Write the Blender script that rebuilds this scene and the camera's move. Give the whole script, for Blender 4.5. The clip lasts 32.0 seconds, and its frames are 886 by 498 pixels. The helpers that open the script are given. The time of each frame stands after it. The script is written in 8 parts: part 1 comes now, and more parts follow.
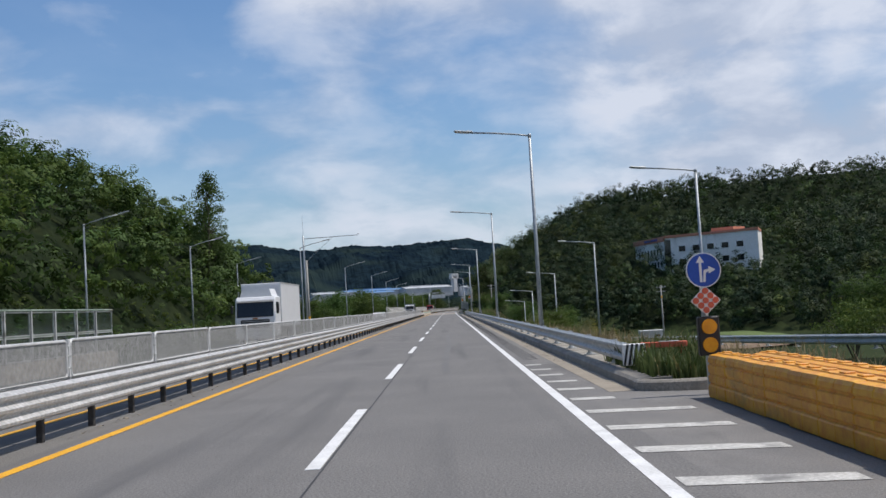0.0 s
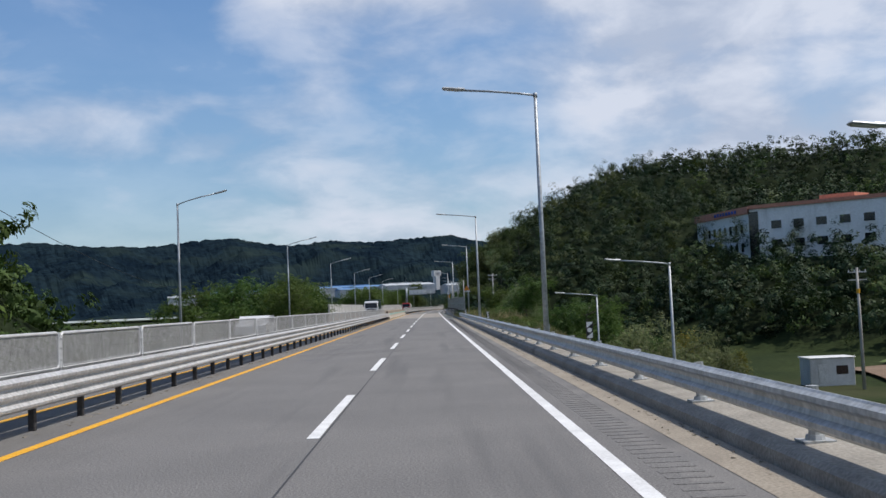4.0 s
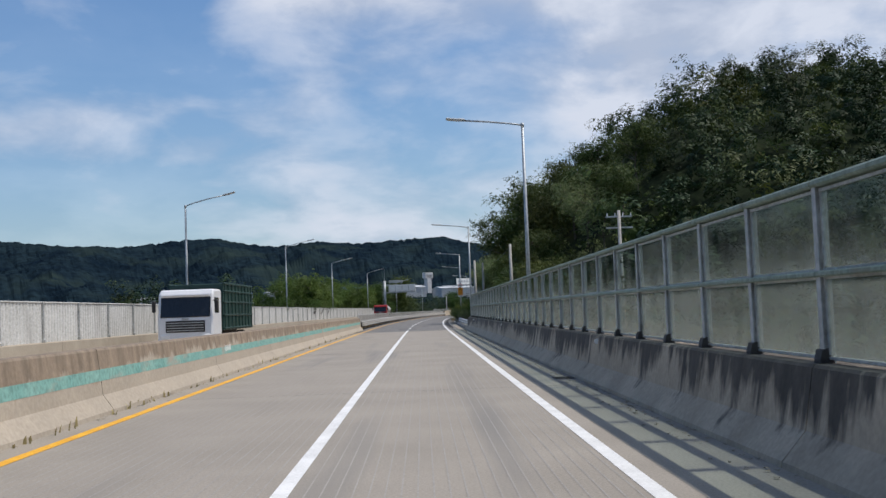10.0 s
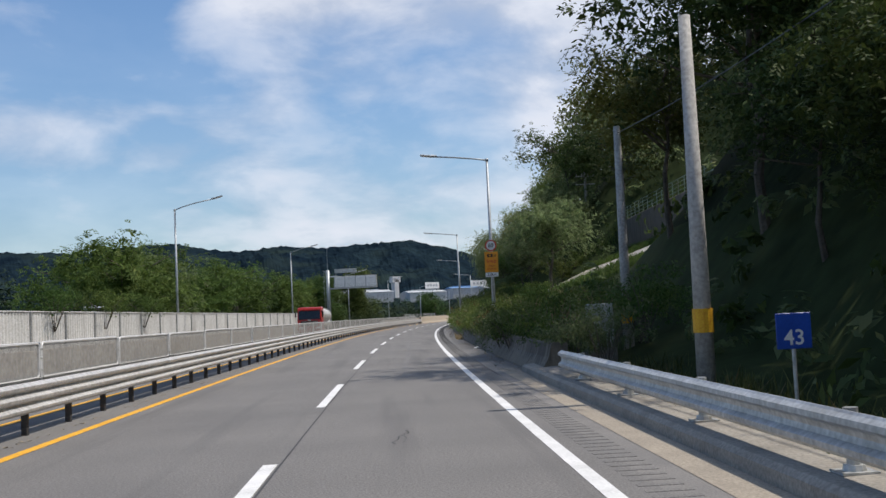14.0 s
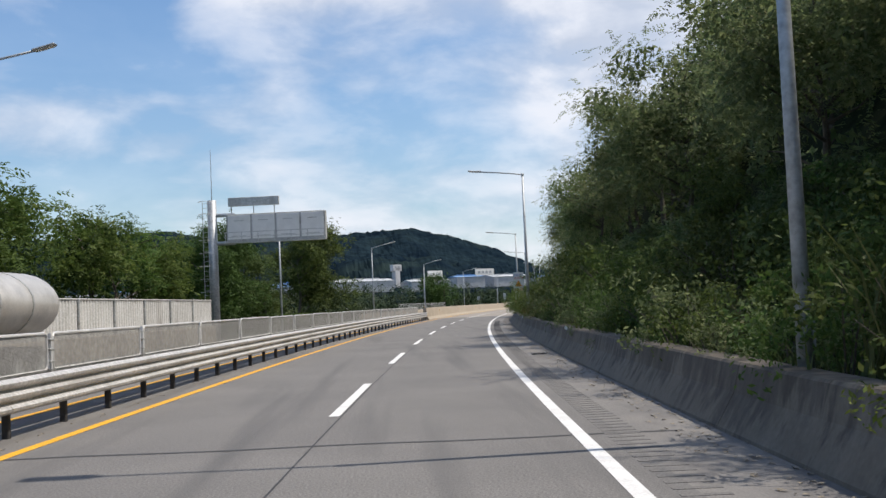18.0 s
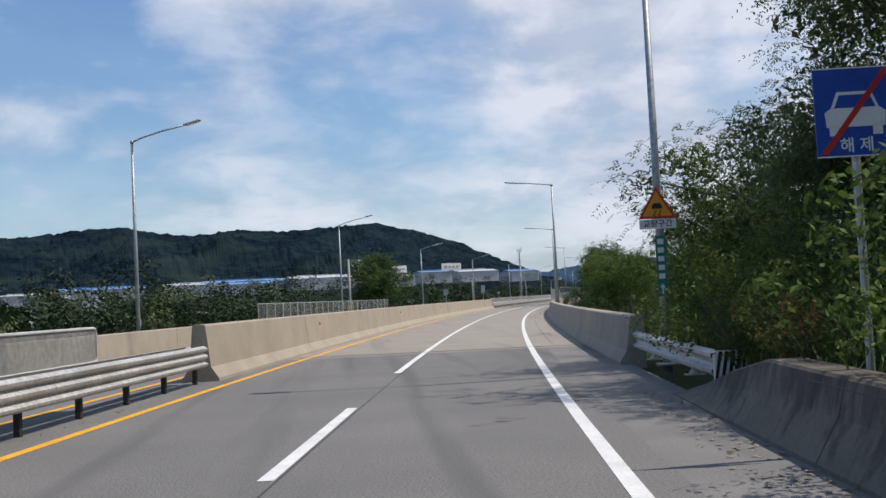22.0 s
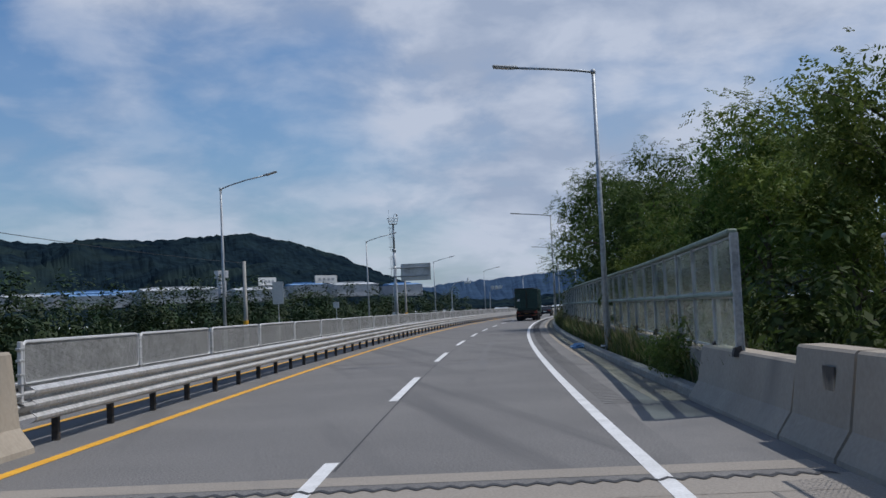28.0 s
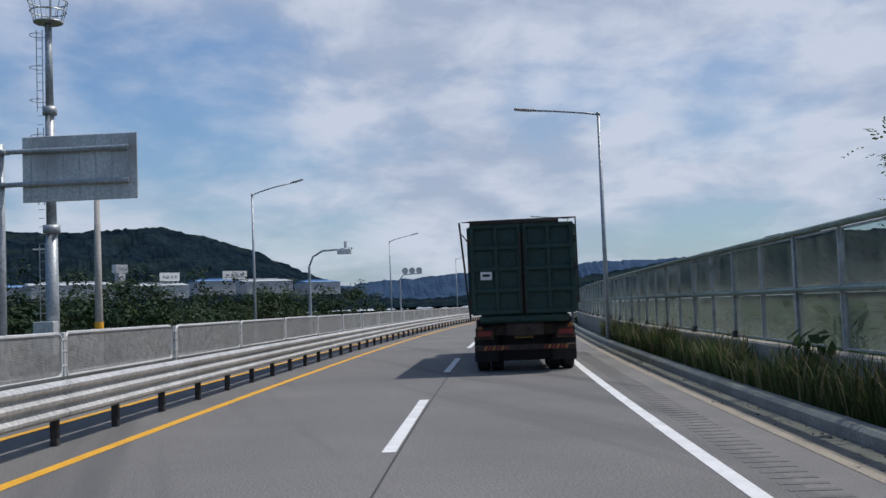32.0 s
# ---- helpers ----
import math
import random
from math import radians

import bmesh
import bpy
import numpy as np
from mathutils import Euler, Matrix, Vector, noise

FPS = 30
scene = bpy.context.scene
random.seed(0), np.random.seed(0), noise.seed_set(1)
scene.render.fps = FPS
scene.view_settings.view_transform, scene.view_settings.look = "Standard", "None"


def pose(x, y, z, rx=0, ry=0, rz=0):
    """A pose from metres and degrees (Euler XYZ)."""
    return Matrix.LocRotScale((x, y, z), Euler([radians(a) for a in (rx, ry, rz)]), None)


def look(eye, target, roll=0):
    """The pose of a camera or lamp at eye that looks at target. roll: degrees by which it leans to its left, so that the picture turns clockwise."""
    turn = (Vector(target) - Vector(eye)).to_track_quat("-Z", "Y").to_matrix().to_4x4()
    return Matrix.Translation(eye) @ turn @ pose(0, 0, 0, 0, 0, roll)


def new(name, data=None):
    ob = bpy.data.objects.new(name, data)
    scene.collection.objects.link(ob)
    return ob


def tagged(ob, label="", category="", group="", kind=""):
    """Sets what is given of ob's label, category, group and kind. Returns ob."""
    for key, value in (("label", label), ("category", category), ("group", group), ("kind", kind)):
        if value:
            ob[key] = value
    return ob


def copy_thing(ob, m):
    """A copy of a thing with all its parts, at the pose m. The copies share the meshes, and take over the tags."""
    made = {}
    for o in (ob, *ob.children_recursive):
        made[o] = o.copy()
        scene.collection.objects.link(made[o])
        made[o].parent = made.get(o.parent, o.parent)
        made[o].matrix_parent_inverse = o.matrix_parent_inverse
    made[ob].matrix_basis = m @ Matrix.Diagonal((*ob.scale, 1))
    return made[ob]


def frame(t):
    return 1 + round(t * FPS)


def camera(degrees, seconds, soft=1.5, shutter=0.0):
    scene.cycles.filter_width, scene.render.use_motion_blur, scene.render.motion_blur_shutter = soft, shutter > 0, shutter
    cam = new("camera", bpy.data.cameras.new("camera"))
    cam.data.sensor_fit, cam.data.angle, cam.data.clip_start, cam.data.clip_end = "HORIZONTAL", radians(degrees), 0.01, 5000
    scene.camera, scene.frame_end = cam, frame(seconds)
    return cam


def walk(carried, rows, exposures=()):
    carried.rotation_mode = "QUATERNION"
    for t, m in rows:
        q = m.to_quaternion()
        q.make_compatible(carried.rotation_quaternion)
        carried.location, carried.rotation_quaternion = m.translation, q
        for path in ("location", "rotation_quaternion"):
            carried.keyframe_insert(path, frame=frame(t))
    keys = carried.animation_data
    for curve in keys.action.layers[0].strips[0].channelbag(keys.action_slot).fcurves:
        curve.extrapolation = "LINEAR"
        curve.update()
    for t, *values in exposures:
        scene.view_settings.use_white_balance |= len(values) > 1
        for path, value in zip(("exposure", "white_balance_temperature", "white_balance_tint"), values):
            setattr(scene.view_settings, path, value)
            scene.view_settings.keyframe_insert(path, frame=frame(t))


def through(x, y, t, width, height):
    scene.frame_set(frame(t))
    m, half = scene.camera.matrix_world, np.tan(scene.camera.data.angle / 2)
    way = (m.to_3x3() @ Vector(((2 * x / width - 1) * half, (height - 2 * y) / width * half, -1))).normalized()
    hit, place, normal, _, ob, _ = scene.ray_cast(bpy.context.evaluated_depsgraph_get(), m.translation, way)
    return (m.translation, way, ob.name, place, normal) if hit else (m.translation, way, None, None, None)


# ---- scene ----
# ---- camera and its way ----
EYE = 1.610
PITCH = 0.19
cam = camera(47.0, 32.0)
PATH = [
    (0, 1.512, -7.149, 0.266, 3.112, 3.320),
    (0.5, 1.467, 4.323, 0.382, 3.106, 3.188),
    (1, 1.442, 15.825, 0.199, 3.100, 3.056),
    (1.5, 1.463, 27.413, -0.093, 3.068, 2.990),
    (2, 1.499, 39.027, -0.285, 3.036, 2.923),
    (2.5, 1.528, 50.615, -0.463, 2.976, 2.706),
    (3, 1.557, 62.206, -0.642, 3.017, 2.589),
    (3.5, 1.587, 73.836, -0.739, 3.012, 2.430),
    (4, 1.619, 85.504, -0.762, 2.983, 2.471),
    (4.5, 1.649, 97.184, -0.785, 2.954, 2.513),
    (5, 1.672, 108.846, -0.807, 2.924, 2.554),
    (5.5, 1.686, 120.465, -0.830, 2.895, 2.595),
    (6, 1.686, 132.012, -0.828, 2.990, 2.536),
    (6.5, 1.675, 143.495, -0.869, 3.071, 2.346),
    (7, 1.656, 154.927, -1.010, 3.052, 2.356),
    (7.5, 1.631, 166.299, -1.207, 3.054, 2.264),
    (8, 1.603, 177.620, -1.205, 3.156, 2.171),
    (8.5, 1.579, 188.904, -1.356, 3.200, 2.150),
    (9, 1.556, 200.127, -1.407, 3.243, 2.230),
    (9.5, 1.525, 211.259, -1.296, 3.235, 2.084),
    (10, 1.503, 222.335, -1.284, 3.226, 2.139),
    (10.5, 1.498, 233.385, -1.533, 3.341, 2.249),
    (11, 1.512, 244.394, -1.983, 3.455, 2.259),
    (11.5, 1.546, 255.361, -2.400, 3.383, 2.417),
    (12, 1.605, 266.262, -2.817, 3.510, 2.576),
    (12.5, 1.708, 277.065, -2.955, 3.537, 2.620),
    (13, 1.817, 287.796, -2.992, 3.563, 2.764),
    (13.5, 1.887, 298.429, -3.054, 3.514, 2.718),
    (14, 1.935, 308.951, -3.115, 3.465, 2.673),
    (14.5, 1.987, 319.413, -3.177, 3.415, 2.627),
    (15, 2.071, 329.866, -3.238, 3.366, 2.581),
    (15.5, 2.213, 340.363, -3.300, 3.317, 2.535),
    (16, 2.441, 350.955, -3.821, 3.368, 2.889),
    (16.5, 2.754, 361.643, -4.574, 3.137, 2.545),
    (17, 3.160, 372.349, -5.128, 3.107, 2.300),
    (17.25, 3.412, 377.693, -4.373, 3.062, 2.336),
    (17.5, 3.695, 383.033, -3.618, 3.017, 2.372),
    (18, 4.310, 393.720, -3.008, 2.926, 2.543),
    (18.5, 4.959, 404.418, -2.709, 2.704, 2.530),
    (19, 5.672, 415.143, -2.810, 2.581, 2.316),
    (19.5, 6.466, 425.906, -3.224, 2.681, 2.092),
    (20, 7.341, 436.730, -3.438, 2.682, 1.967),
    (20.5, 8.298, 447.668, -3.800, 2.599, 2.091),
    (21, 9.353, 458.635, -4.161, 2.617, 2.314),
    (21.5, 10.528, 469.550, -4.573, 2.686, 2.696),
    (22, 11.791, 480.451, -4.886, 2.655, 2.978),
    (22.5, 13.110, 491.360, -5.379, 2.721, 2.534),
    (23, 14.506, 502.262, -5.873, 2.688, 2.289),
    (23.5, 15.987, 513.145, -6.410, 2.969, 2.080),
    (24, 17.560, 524.016, -6.946, 3.051, 1.772),
    (24.5, 19.239, 534.878, -7.325, 3.152, 1.971),
    (25, 21.021, 545.727, -7.954, 3.153, 1.996),
    (25.5, 22.907, 556.566, -8.583, 3.154, 2.021),
    (26, 24.903, 567.395, -9.213, 3.155, 2.045),
    (26.5, 27.008, 578.218, -9.842, 3.156, 2.070),
    (27, 29.226, 589.031, -10.487, 3.144, 2.362),
    (27.5, 31.570, 599.848, -11.088, 3.237, 2.332),
    (28, 34.035, 610.695, -11.489, 3.230, 2.602),
    (28.5, 36.635, 621.653, -11.979, 3.134, 2.515),
    (29, 39.321, 632.553, -12.468, 3.138, 2.728),
    (29.5, 42.024, 643.199, -12.905, 3.084, 2.925),
    (30, 44.797, 653.748, -13.541, 3.030, 2.722),
    (30.5, 47.682, 664.288, -14.165, 3.066, 2.448),
    (31, 50.667, 674.818, -14.589, 3.001, 2.574),
    (31.5, 53.758, 685.382, -14.942, 2.965, 2.419),
    (32, 56.958, 695.935, -15.794, 3.029, 2.163),
]

walk(cam, [(t, pose(x, y, EYE, 90 + pitch + PITCH, roll, yaw)) for t, x, y, yaw, pitch, roll in PATH],
     [(0, -0.05, 6430, 13), (12.5, -0.03, 6480, 13), (15.5, 0.28, 6830, 13), (20, 0.28, 6830, 13), (22.0, 0.05, 6580, 13), (23.0, 0.1, 6480, 13), (24.0, -0.22, 6280, 13),
      (27.0, -0.3, 6080, 13), (28.0, -0.42, 6080, 13), (29.0, 0.0, 6380, 13), (30.0, -0.24, 6380, 13), (31.0, 0.0, 6480, 13), (32.0, -0.25, 6230, 13)])

# ---- sky, sun, exposure ----
SUN_WAY = Vector((0.56, 0.03, 1.0)).normalized()
SUN_UP = math.asin(SUN_WAY.z)
SUN_TURN = math.atan2(SUN_WAY.x, SUN_WAY.y)
scene.view_settings.exposure = 0.0


def build_world():
    w = bpy.data.worlds.new("sky")
    scene.world = w
    w.use_nodes = True
    nt = w.node_tree
    N = nt.nodes
    N.clear()
    L = nt.links.new
    out, bg = N.new("ShaderNodeOutputWorld"), N.new("ShaderNodeBackground")
    sky = N.new("ShaderNodeTexSky")
    sky.sky_type = "NISHITA"
    sky.sun_disc = False
    sky.sun_elevation, sky.sun_rotation = SUN_UP, SUN_TURN
    sky.air_density, sky.dust_density, sky.ozone_density = 1.3, 0.4, 1.5
    tc, sep = N.new("ShaderNodeTexCoord"), N.new("ShaderNodeSeparateXYZ")
    L(tc.outputs["Generated"], sep.inputs[0])

    def mt(op, a, b=None, clamp=False):
        n = N.new("ShaderNodeMath")
        n.operation, n.use_clamp = op, clamp
        for i, v in enumerate((a, b)):
            if v is None:
                continue
            if isinstance(v, (int, float)):
                n.inputs[i].default_value = v
            else:
                L(v, n.inputs[i])
        return n.outputs[0]

    up = mt("MAXIMUM", sep.outputs["Z"], 0.0)
    comb = N.new("ShaderNodeCombineXYZ")
    L(sep.outputs["X"], comb.inputs[0])
    L(sep.outputs["Y"], comb.inputs[1])
    L(mt("MULTIPLY", mt("POWER", up, 0.8), 2.0), comb.inputs[2])

    def cloud(scale, detail, rough, dist, shift):
        mp = N.new("ShaderNodeMapping")
        mp.inputs["Location"].default_value = shift
        L(comb.outputs[0], mp.inputs[0])
        n = N.new("ShaderNodeTexNoise")
        n.inputs["Scale"].default_value, n.inputs["Detail"].default_value = scale, detail
        n.inputs["Roughness"].default_value, n.inputs["Distortion"].default_value = rough, dist
        L(mp.outputs[0], n.inputs["Vector"])
        return n.outputs["Fac"]

    big = cloud(3.2, 3, 0.5, 0.2, CLOUD_SHIFT)
    fine = cloud(9.0, 8, 0.55, 0.2, (1.7, 4.2, 0.3))
    # more cover to the right of the way, open blue to the left
    side = mt("MULTIPLY_ADD", sep.outputs["X"], 0.42)
    side.node.inputs[2].default_value = 0.09
    cover = mt("ADD", mt("ADD", mt("MULTIPLY", big, 0.9), mt("MULTIPLY", fine, 0.42)), side)
    ramp = N.new("ShaderNodeValToRGB")
    ramp.color_ramp.elements[0].position, ramp.color_ramp.elements[1].position = 0.6, 0.9
    L(cover, ramp.inputs[0])
    haze = mt("POWER", mt("SUBTRACT", 1.0, up), 6.0)
    mask = mt("MAXIMUM", mt("MULTIPLY", ramp.outputs[0], 0.93), mt("MULTIPLY", haze, 0.5), clamp=True)
    shade = N.new("ShaderNodeValToRGB")
    shade.color_ramp.elements[0].position, shade.color_ramp.elements[1].position = 0.41, 0.62
    shade.color_ramp.elements[0].color = (5.5, 6.4, 7.9, 1)
    shade.color_ramp.elements[1].color = (8.3, 8.95, 10.0, 1)
    L(fine, shade.inputs[0])
    mix = N.new("ShaderNodeMix")
    mix.data_type = "RGBA"
    L(mask, mix.inputs["Factor"])
    tint = N.new("ShaderNodeMix")
    tint.data_type, tint.blend_type = "RGBA", "MULTIPLY"
    tint.inputs["Factor"].default_value = 1.0
    tint.inputs["B"].default_value = (0.73, 1.02, 1.33, 1)
    L(sky.outputs[0], tint.inputs["A"])
    L(tint.outputs["Result"], mix.inputs["A"])
    L(shade.outputs[0], mix.inputs["B"])
    L(mix.outputs["Result"], bg.inputs["Color"])
    bg.inputs["Strength"].default_value = 0.085
    L(bg.outputs[0], out.inputs[0])


CLOUD_SHIFT = (0.6, 1.9, 0.0)
build_world()
sun = new("sun", bpy.data.lights.new("sun", "SUN"))
sun.data.energy, sun.data.angle, sun.data.color = 3.6, radians(0.55), (1.0, 0.95, 0.87)
sun.matrix_world = look(SUN_WAY * 200, (0, 0, 0))


# ---- materials ----
def material(name):
    m = bpy.data.materials.new(name)
    m.use_nodes = True
    return m, m.node_tree.nodes, m.node_tree.links.new, m.node_tree.nodes["Principled BSDF"]


def surface(name, a, b, rough=0.7, metal=0.0, scale=3.0, fine=40.0, bump=0.15, stain=None, stain_scale=(0.6, 0.6, 0.6), stain_at=0.55,
            vary=0.0, stretch=(1, 1, 1), amount=0.5):
    """A worn surface: two tones by a broad noise, fine grain, stains in a third tone, relief."""
    m, N, L, P = material(name)
    geo = N.new("ShaderNodeNewGeometry")
    mp = N.new("ShaderNodeMapping")
    mp.inputs["Scale"].default_value = stretch
    L(geo.outputs["Position"], mp.inputs[0])

    def noise_at(sc, det=4.0, vec=None):
        n = N.new("ShaderNodeTexNoise")
        n.inputs["Scale"].default_value, n.inputs["Detail"].default_value = sc, det
        L(vec or mp.outputs[0], n.inputs["Vector"])
        return n.outputs["Fac"]

    n1, n2 = noise_at(scale), noise_at(fine, 3.0)
    ramp = N.new("ShaderNodeValToRGB")
    ramp.color_ramp.elements[0].position, ramp.color_ramp.elements[1].position = 0.3, 0.7
    ramp.color_ramp.elements[0].color, ramp.color_ramp.elements[1].color = (*a, 1), (*b, 1)
    L(n1, ramp.inputs[0])
    mix = N.new("ShaderNodeMix")
    mix.data_type, mix.blend_type = "RGBA", "OVERLAY"
    mix.inputs["Factor"].default_value = amount
    L(ramp.outputs[0], mix.inputs["A"])
    grey = N.new("ShaderNodeValToRGB")
    grey.color_ramp.elements[0].position, grey.color_ramp.elements[1].position = 0.3, 0.7
    grey.color_ramp.elements[0].color, grey.color_ramp.elements[1].color = (0.25, 0.25, 0.25, 1), (0.75, 0.75, 0.75, 1)
    L(n2, grey.inputs[0])
    L(grey.outputs[0], mix.inputs["B"])
    col = mix.outputs["Result"]
    if stain:
        mp2 = N.new("ShaderNodeMapping")
        mp2.inputs["Scale"].default_value = stain_scale
        L(geo.outputs["Position"], mp2.inputs[0])
        s = noise_at(1.0, 6.0, mp2.outputs[0])
        sr = N.new("ShaderNodeValToRGB")
        sr.color_ramp.elements[0].position, sr.color_ramp.elements[1].position = stain_at, stain_at + 0.16
        L(s, sr.inputs[0])
        m2 = N.new("ShaderNodeMix")
        m2.data_type = "RGBA"
        L(sr.outputs[0], m2.inputs["Factor"])
        L(col, m2.inputs["A"])
        m2.inputs["B"].default_value = (*stain, 1)
        col = m2.outputs["Result"]
    if vary:
        inf = N.new("ShaderNodeObjectInfo")
        hs = N.new("ShaderNodeHueSaturation")
        mr = N.new("ShaderNodeMapRange")
        mr.inputs["To Min"].default_value, mr.inputs["To Max"].default_value = 1 - vary, 1 + vary
        L(inf.outputs["Random"], mr.inputs["Value"])
        L(mr.outputs[0], hs.inputs["Value"])
        L(col, hs.inputs["Color"])
        col = hs.outputs[0]
    L(col, P.inputs["Base Color"])
    P.inputs["Roughness"].default_value, P.inputs["Metallic"].default_value = rough, metal
    if bump:
        bp = N.new("ShaderNodeBump")
        bp.inputs["Strength"].default_value, bp.inputs["Distance"].default_value = bump, 0.02
        L(n2, bp.inputs["Height"])
        L(bp.outputs[0], P.inputs["Normal"])
    return m


def leaf_material(name, dark, light, warm=None, through=0.3, patch=(0.7, 1.35), yellow=0.0):
    m, N, L, P = material(name)
    geo, inf = N.new("ShaderNodeNewGeometry"), N.new("ShaderNodeObjectInfo")
    ramp = N.new("ShaderNodeValToRGB")
    ramp.color_ramp.elements[0].color, ramp.color_ramp.elements[1].color = (*dark, 1), (*light, 1)
    if warm:
        e = ramp.color_ramp.elements.new(0.93)
        e.color = (*light, 1)
        ramp.color_ramp.elements[-1].color = (*warm, 1)
    L(geo.outputs["Random Per Island"], ramp.inputs[0])
    n = N.new("ShaderNodeTexNoise")
    n.inputs["Scale"].default_value = 0.12
    L(geo.outputs["Position"], n.inputs["Vector"])
    mr = N.new("ShaderNodeMapRange")
    mr.inputs["From Min"].default_value, mr.inputs["From Max"].default_value = 0.3, 0.7
    mr.inputs["To Min"].default_value, mr.inputs["To Max"].default_value = patch
    L(n.outputs["Fac"], mr.inputs["Value"])
    hs = N.new("ShaderNodeHueSaturation")
    L(mr.outputs[0], hs.inputs["Value"])
    h2 = N.new("ShaderNodeMapRange")
    h2.inputs["To Min"].default_value, h2.inputs["To Max"].default_value = 0.475, 0.52
    L(inf.outputs["Random"], h2.inputs["Value"])
    L(h2.outputs[0], hs.inputs["Hue"])
    leaf = ramp.outputs[0]
    if yellow:
        # whole crowns of a yellower kind among the rest
        n2, r2, my = N.new("ShaderNodeTexNoise"), N.new("ShaderNodeValToRGB"), N.new("ShaderNodeMix")
        n2.inputs["Scale"].default_value, n2.inputs["Detail"].default_value = 0.07, 3
        L(geo.outputs["Position"], n2.inputs["Vector"])
        r2.color_ramp.elements[0].position, r2.color_ramp.elements[1].position = 0.55, 0.66
        r2.color_ramp.elements[1].color = (yellow, yellow, yellow, 1)
        L(n2.outputs["Fac"], r2.inputs[0])
        my.data_type = "RGBA"
        L(r2.outputs[0], my.inputs["Factor"])
        L(leaf, my.inputs["A"])
        my.inputs["B"].default_value = (light[0] * 2.1, light[1] * 1.5, light[2] * 1.2, 1)
        leaf = my.outputs["Result"]
    L(leaf, hs.inputs["Color"])
    L(hs.outputs[0], P.inputs["Base Color"])
    P.inputs["Roughness"].default_value = 0.62
    P.inputs["Specular IOR Level"].default_value = 0.16
    if through:
        tr, mx = N.new("ShaderNodeBsdfTranslucent"), N.new("ShaderNodeMixShader")
        L(hs.outputs[0], tr.inputs["Color"])
        mx.inputs[0].default_value = through
        L(P.outputs[0], mx.inputs[1])
        L(tr.outputs[0], mx.inputs[2])
        L(mx.outputs[0], N["Material Output"].inputs["Surface"])
    return m


def plain(name, col, rough=0.5, metal=0.0, wear=0.25):
    d = tuple(c * (1 - wear) for c in col)
    return surface(name, d, col, rough, metal, scale=2.5, fine=22.0, bump=0.04, amount=0.2)


def dusty_glass(name, haze, streak):
    """A clear plastic pane under a film of road dust that thickens towards its edges."""
    m, N, L, P = material(name)
    P.inputs["Base Color"].default_value, P.inputs["Roughness"].default_value = (0.3, 0.315, 0.305, 1), 0.5
    tr, mx = N.new("ShaderNodeBsdfTransparent"), N.new("ShaderNodeMixShader")
    tr.inputs["Color"].default_value = (0.8, 0.87, 0.85, 1)
    dust, film = N.new("ShaderNodeBsdfTranslucent"), N.new("ShaderNodeMixShader")
    dust.inputs["Color"].default_value = (0.5, 0.52, 0.49, 1)
    film.inputs[0].default_value = 0.62
    L(P.outputs[0], film.inputs[1])
    L(dust.outputs[0], film.inputs[2])

    def mt(op, a, b):
        n = N.new("ShaderNodeMath")
        n.operation = op
        for i, v in enumerate((a, b)):
            if isinstance(v, (int, float)):
                n.inputs[i].default_value = v
            else:
                L(v, n.inputs[i])
        return n.outputs[0]

    geo, mp = N.new("ShaderNodeNewGeometry"), N.new("ShaderNodeMapping")
    mp.inputs["Scale"].default_value = (1.6, 1.6, 0.6)
    L(geo.outputs["Position"], mp.inputs[0])
    n = N.new("ShaderNodeTexNoise")
    n.inputs["Scale"].default_value, n.inputs["Detail"].default_value = 1.5, 7
    L(mp.outputs[0], n.inputs["Vector"])
    tc, sep, inf = N.new("ShaderNodeTexCoord"), N.new("ShaderNodeSeparateXYZ"), N.new("ShaderNodeObjectInfo")
    L(tc.outputs["Generated"], sep.inputs[0])
    low = mt("POWER", mt("ABSOLUTE", mt("SUBTRACT", sep.outputs["Z"], 0.75), 0.0), 2.0)
    edge = mt("POWER", mt("ABSOLUTE", mt("MULTIPLY", mt("SUBTRACT", sep.outputs["Y"], 0.5), 2.0), 0.0), 6.0)
    grime = mt("ADD", mt("MULTIPLY", low, 0.3), mt("MULTIPLY", edge, 0.1))
    patchy = mt("MULTIPLY", mt("SUBTRACT", n.outputs["Fac"], 0.5), streak)
    own = mt("MULTIPLY", mt("SUBTRACT", inf.outputs["Random"], 0.5), 0.08)
    total = mt("ADD", mt("ADD", grime, patchy), mt("ADD", own, haze))
    total.node.use_clamp = True
    L(total, mx.inputs[0])
    L(tr.outputs[0], mx.inputs[1])
    L(film.outputs[0], mx.inputs[2])
    gloss, sheen, fr = N.new("ShaderNodeBsdfGlossy"), N.new("ShaderNodeMixShader"), N.new("ShaderNodeLayerWeight")
    gloss.inputs["Roughness"].default_value = 0.12
    fr.inputs["Blend"].default_value = 0.5
    L(mt("MULTIPLY", mt("POWER", fr.outputs["Facing"], 4.0), 0.22), sheen.inputs[0])
    L(mx.outputs[0], sheen.inputs[1])
    L(gloss.outputs[0], sheen.inputs[2])
    L(sheen.outputs[0], N["Material Output"].inputs["Surface"])
    return m


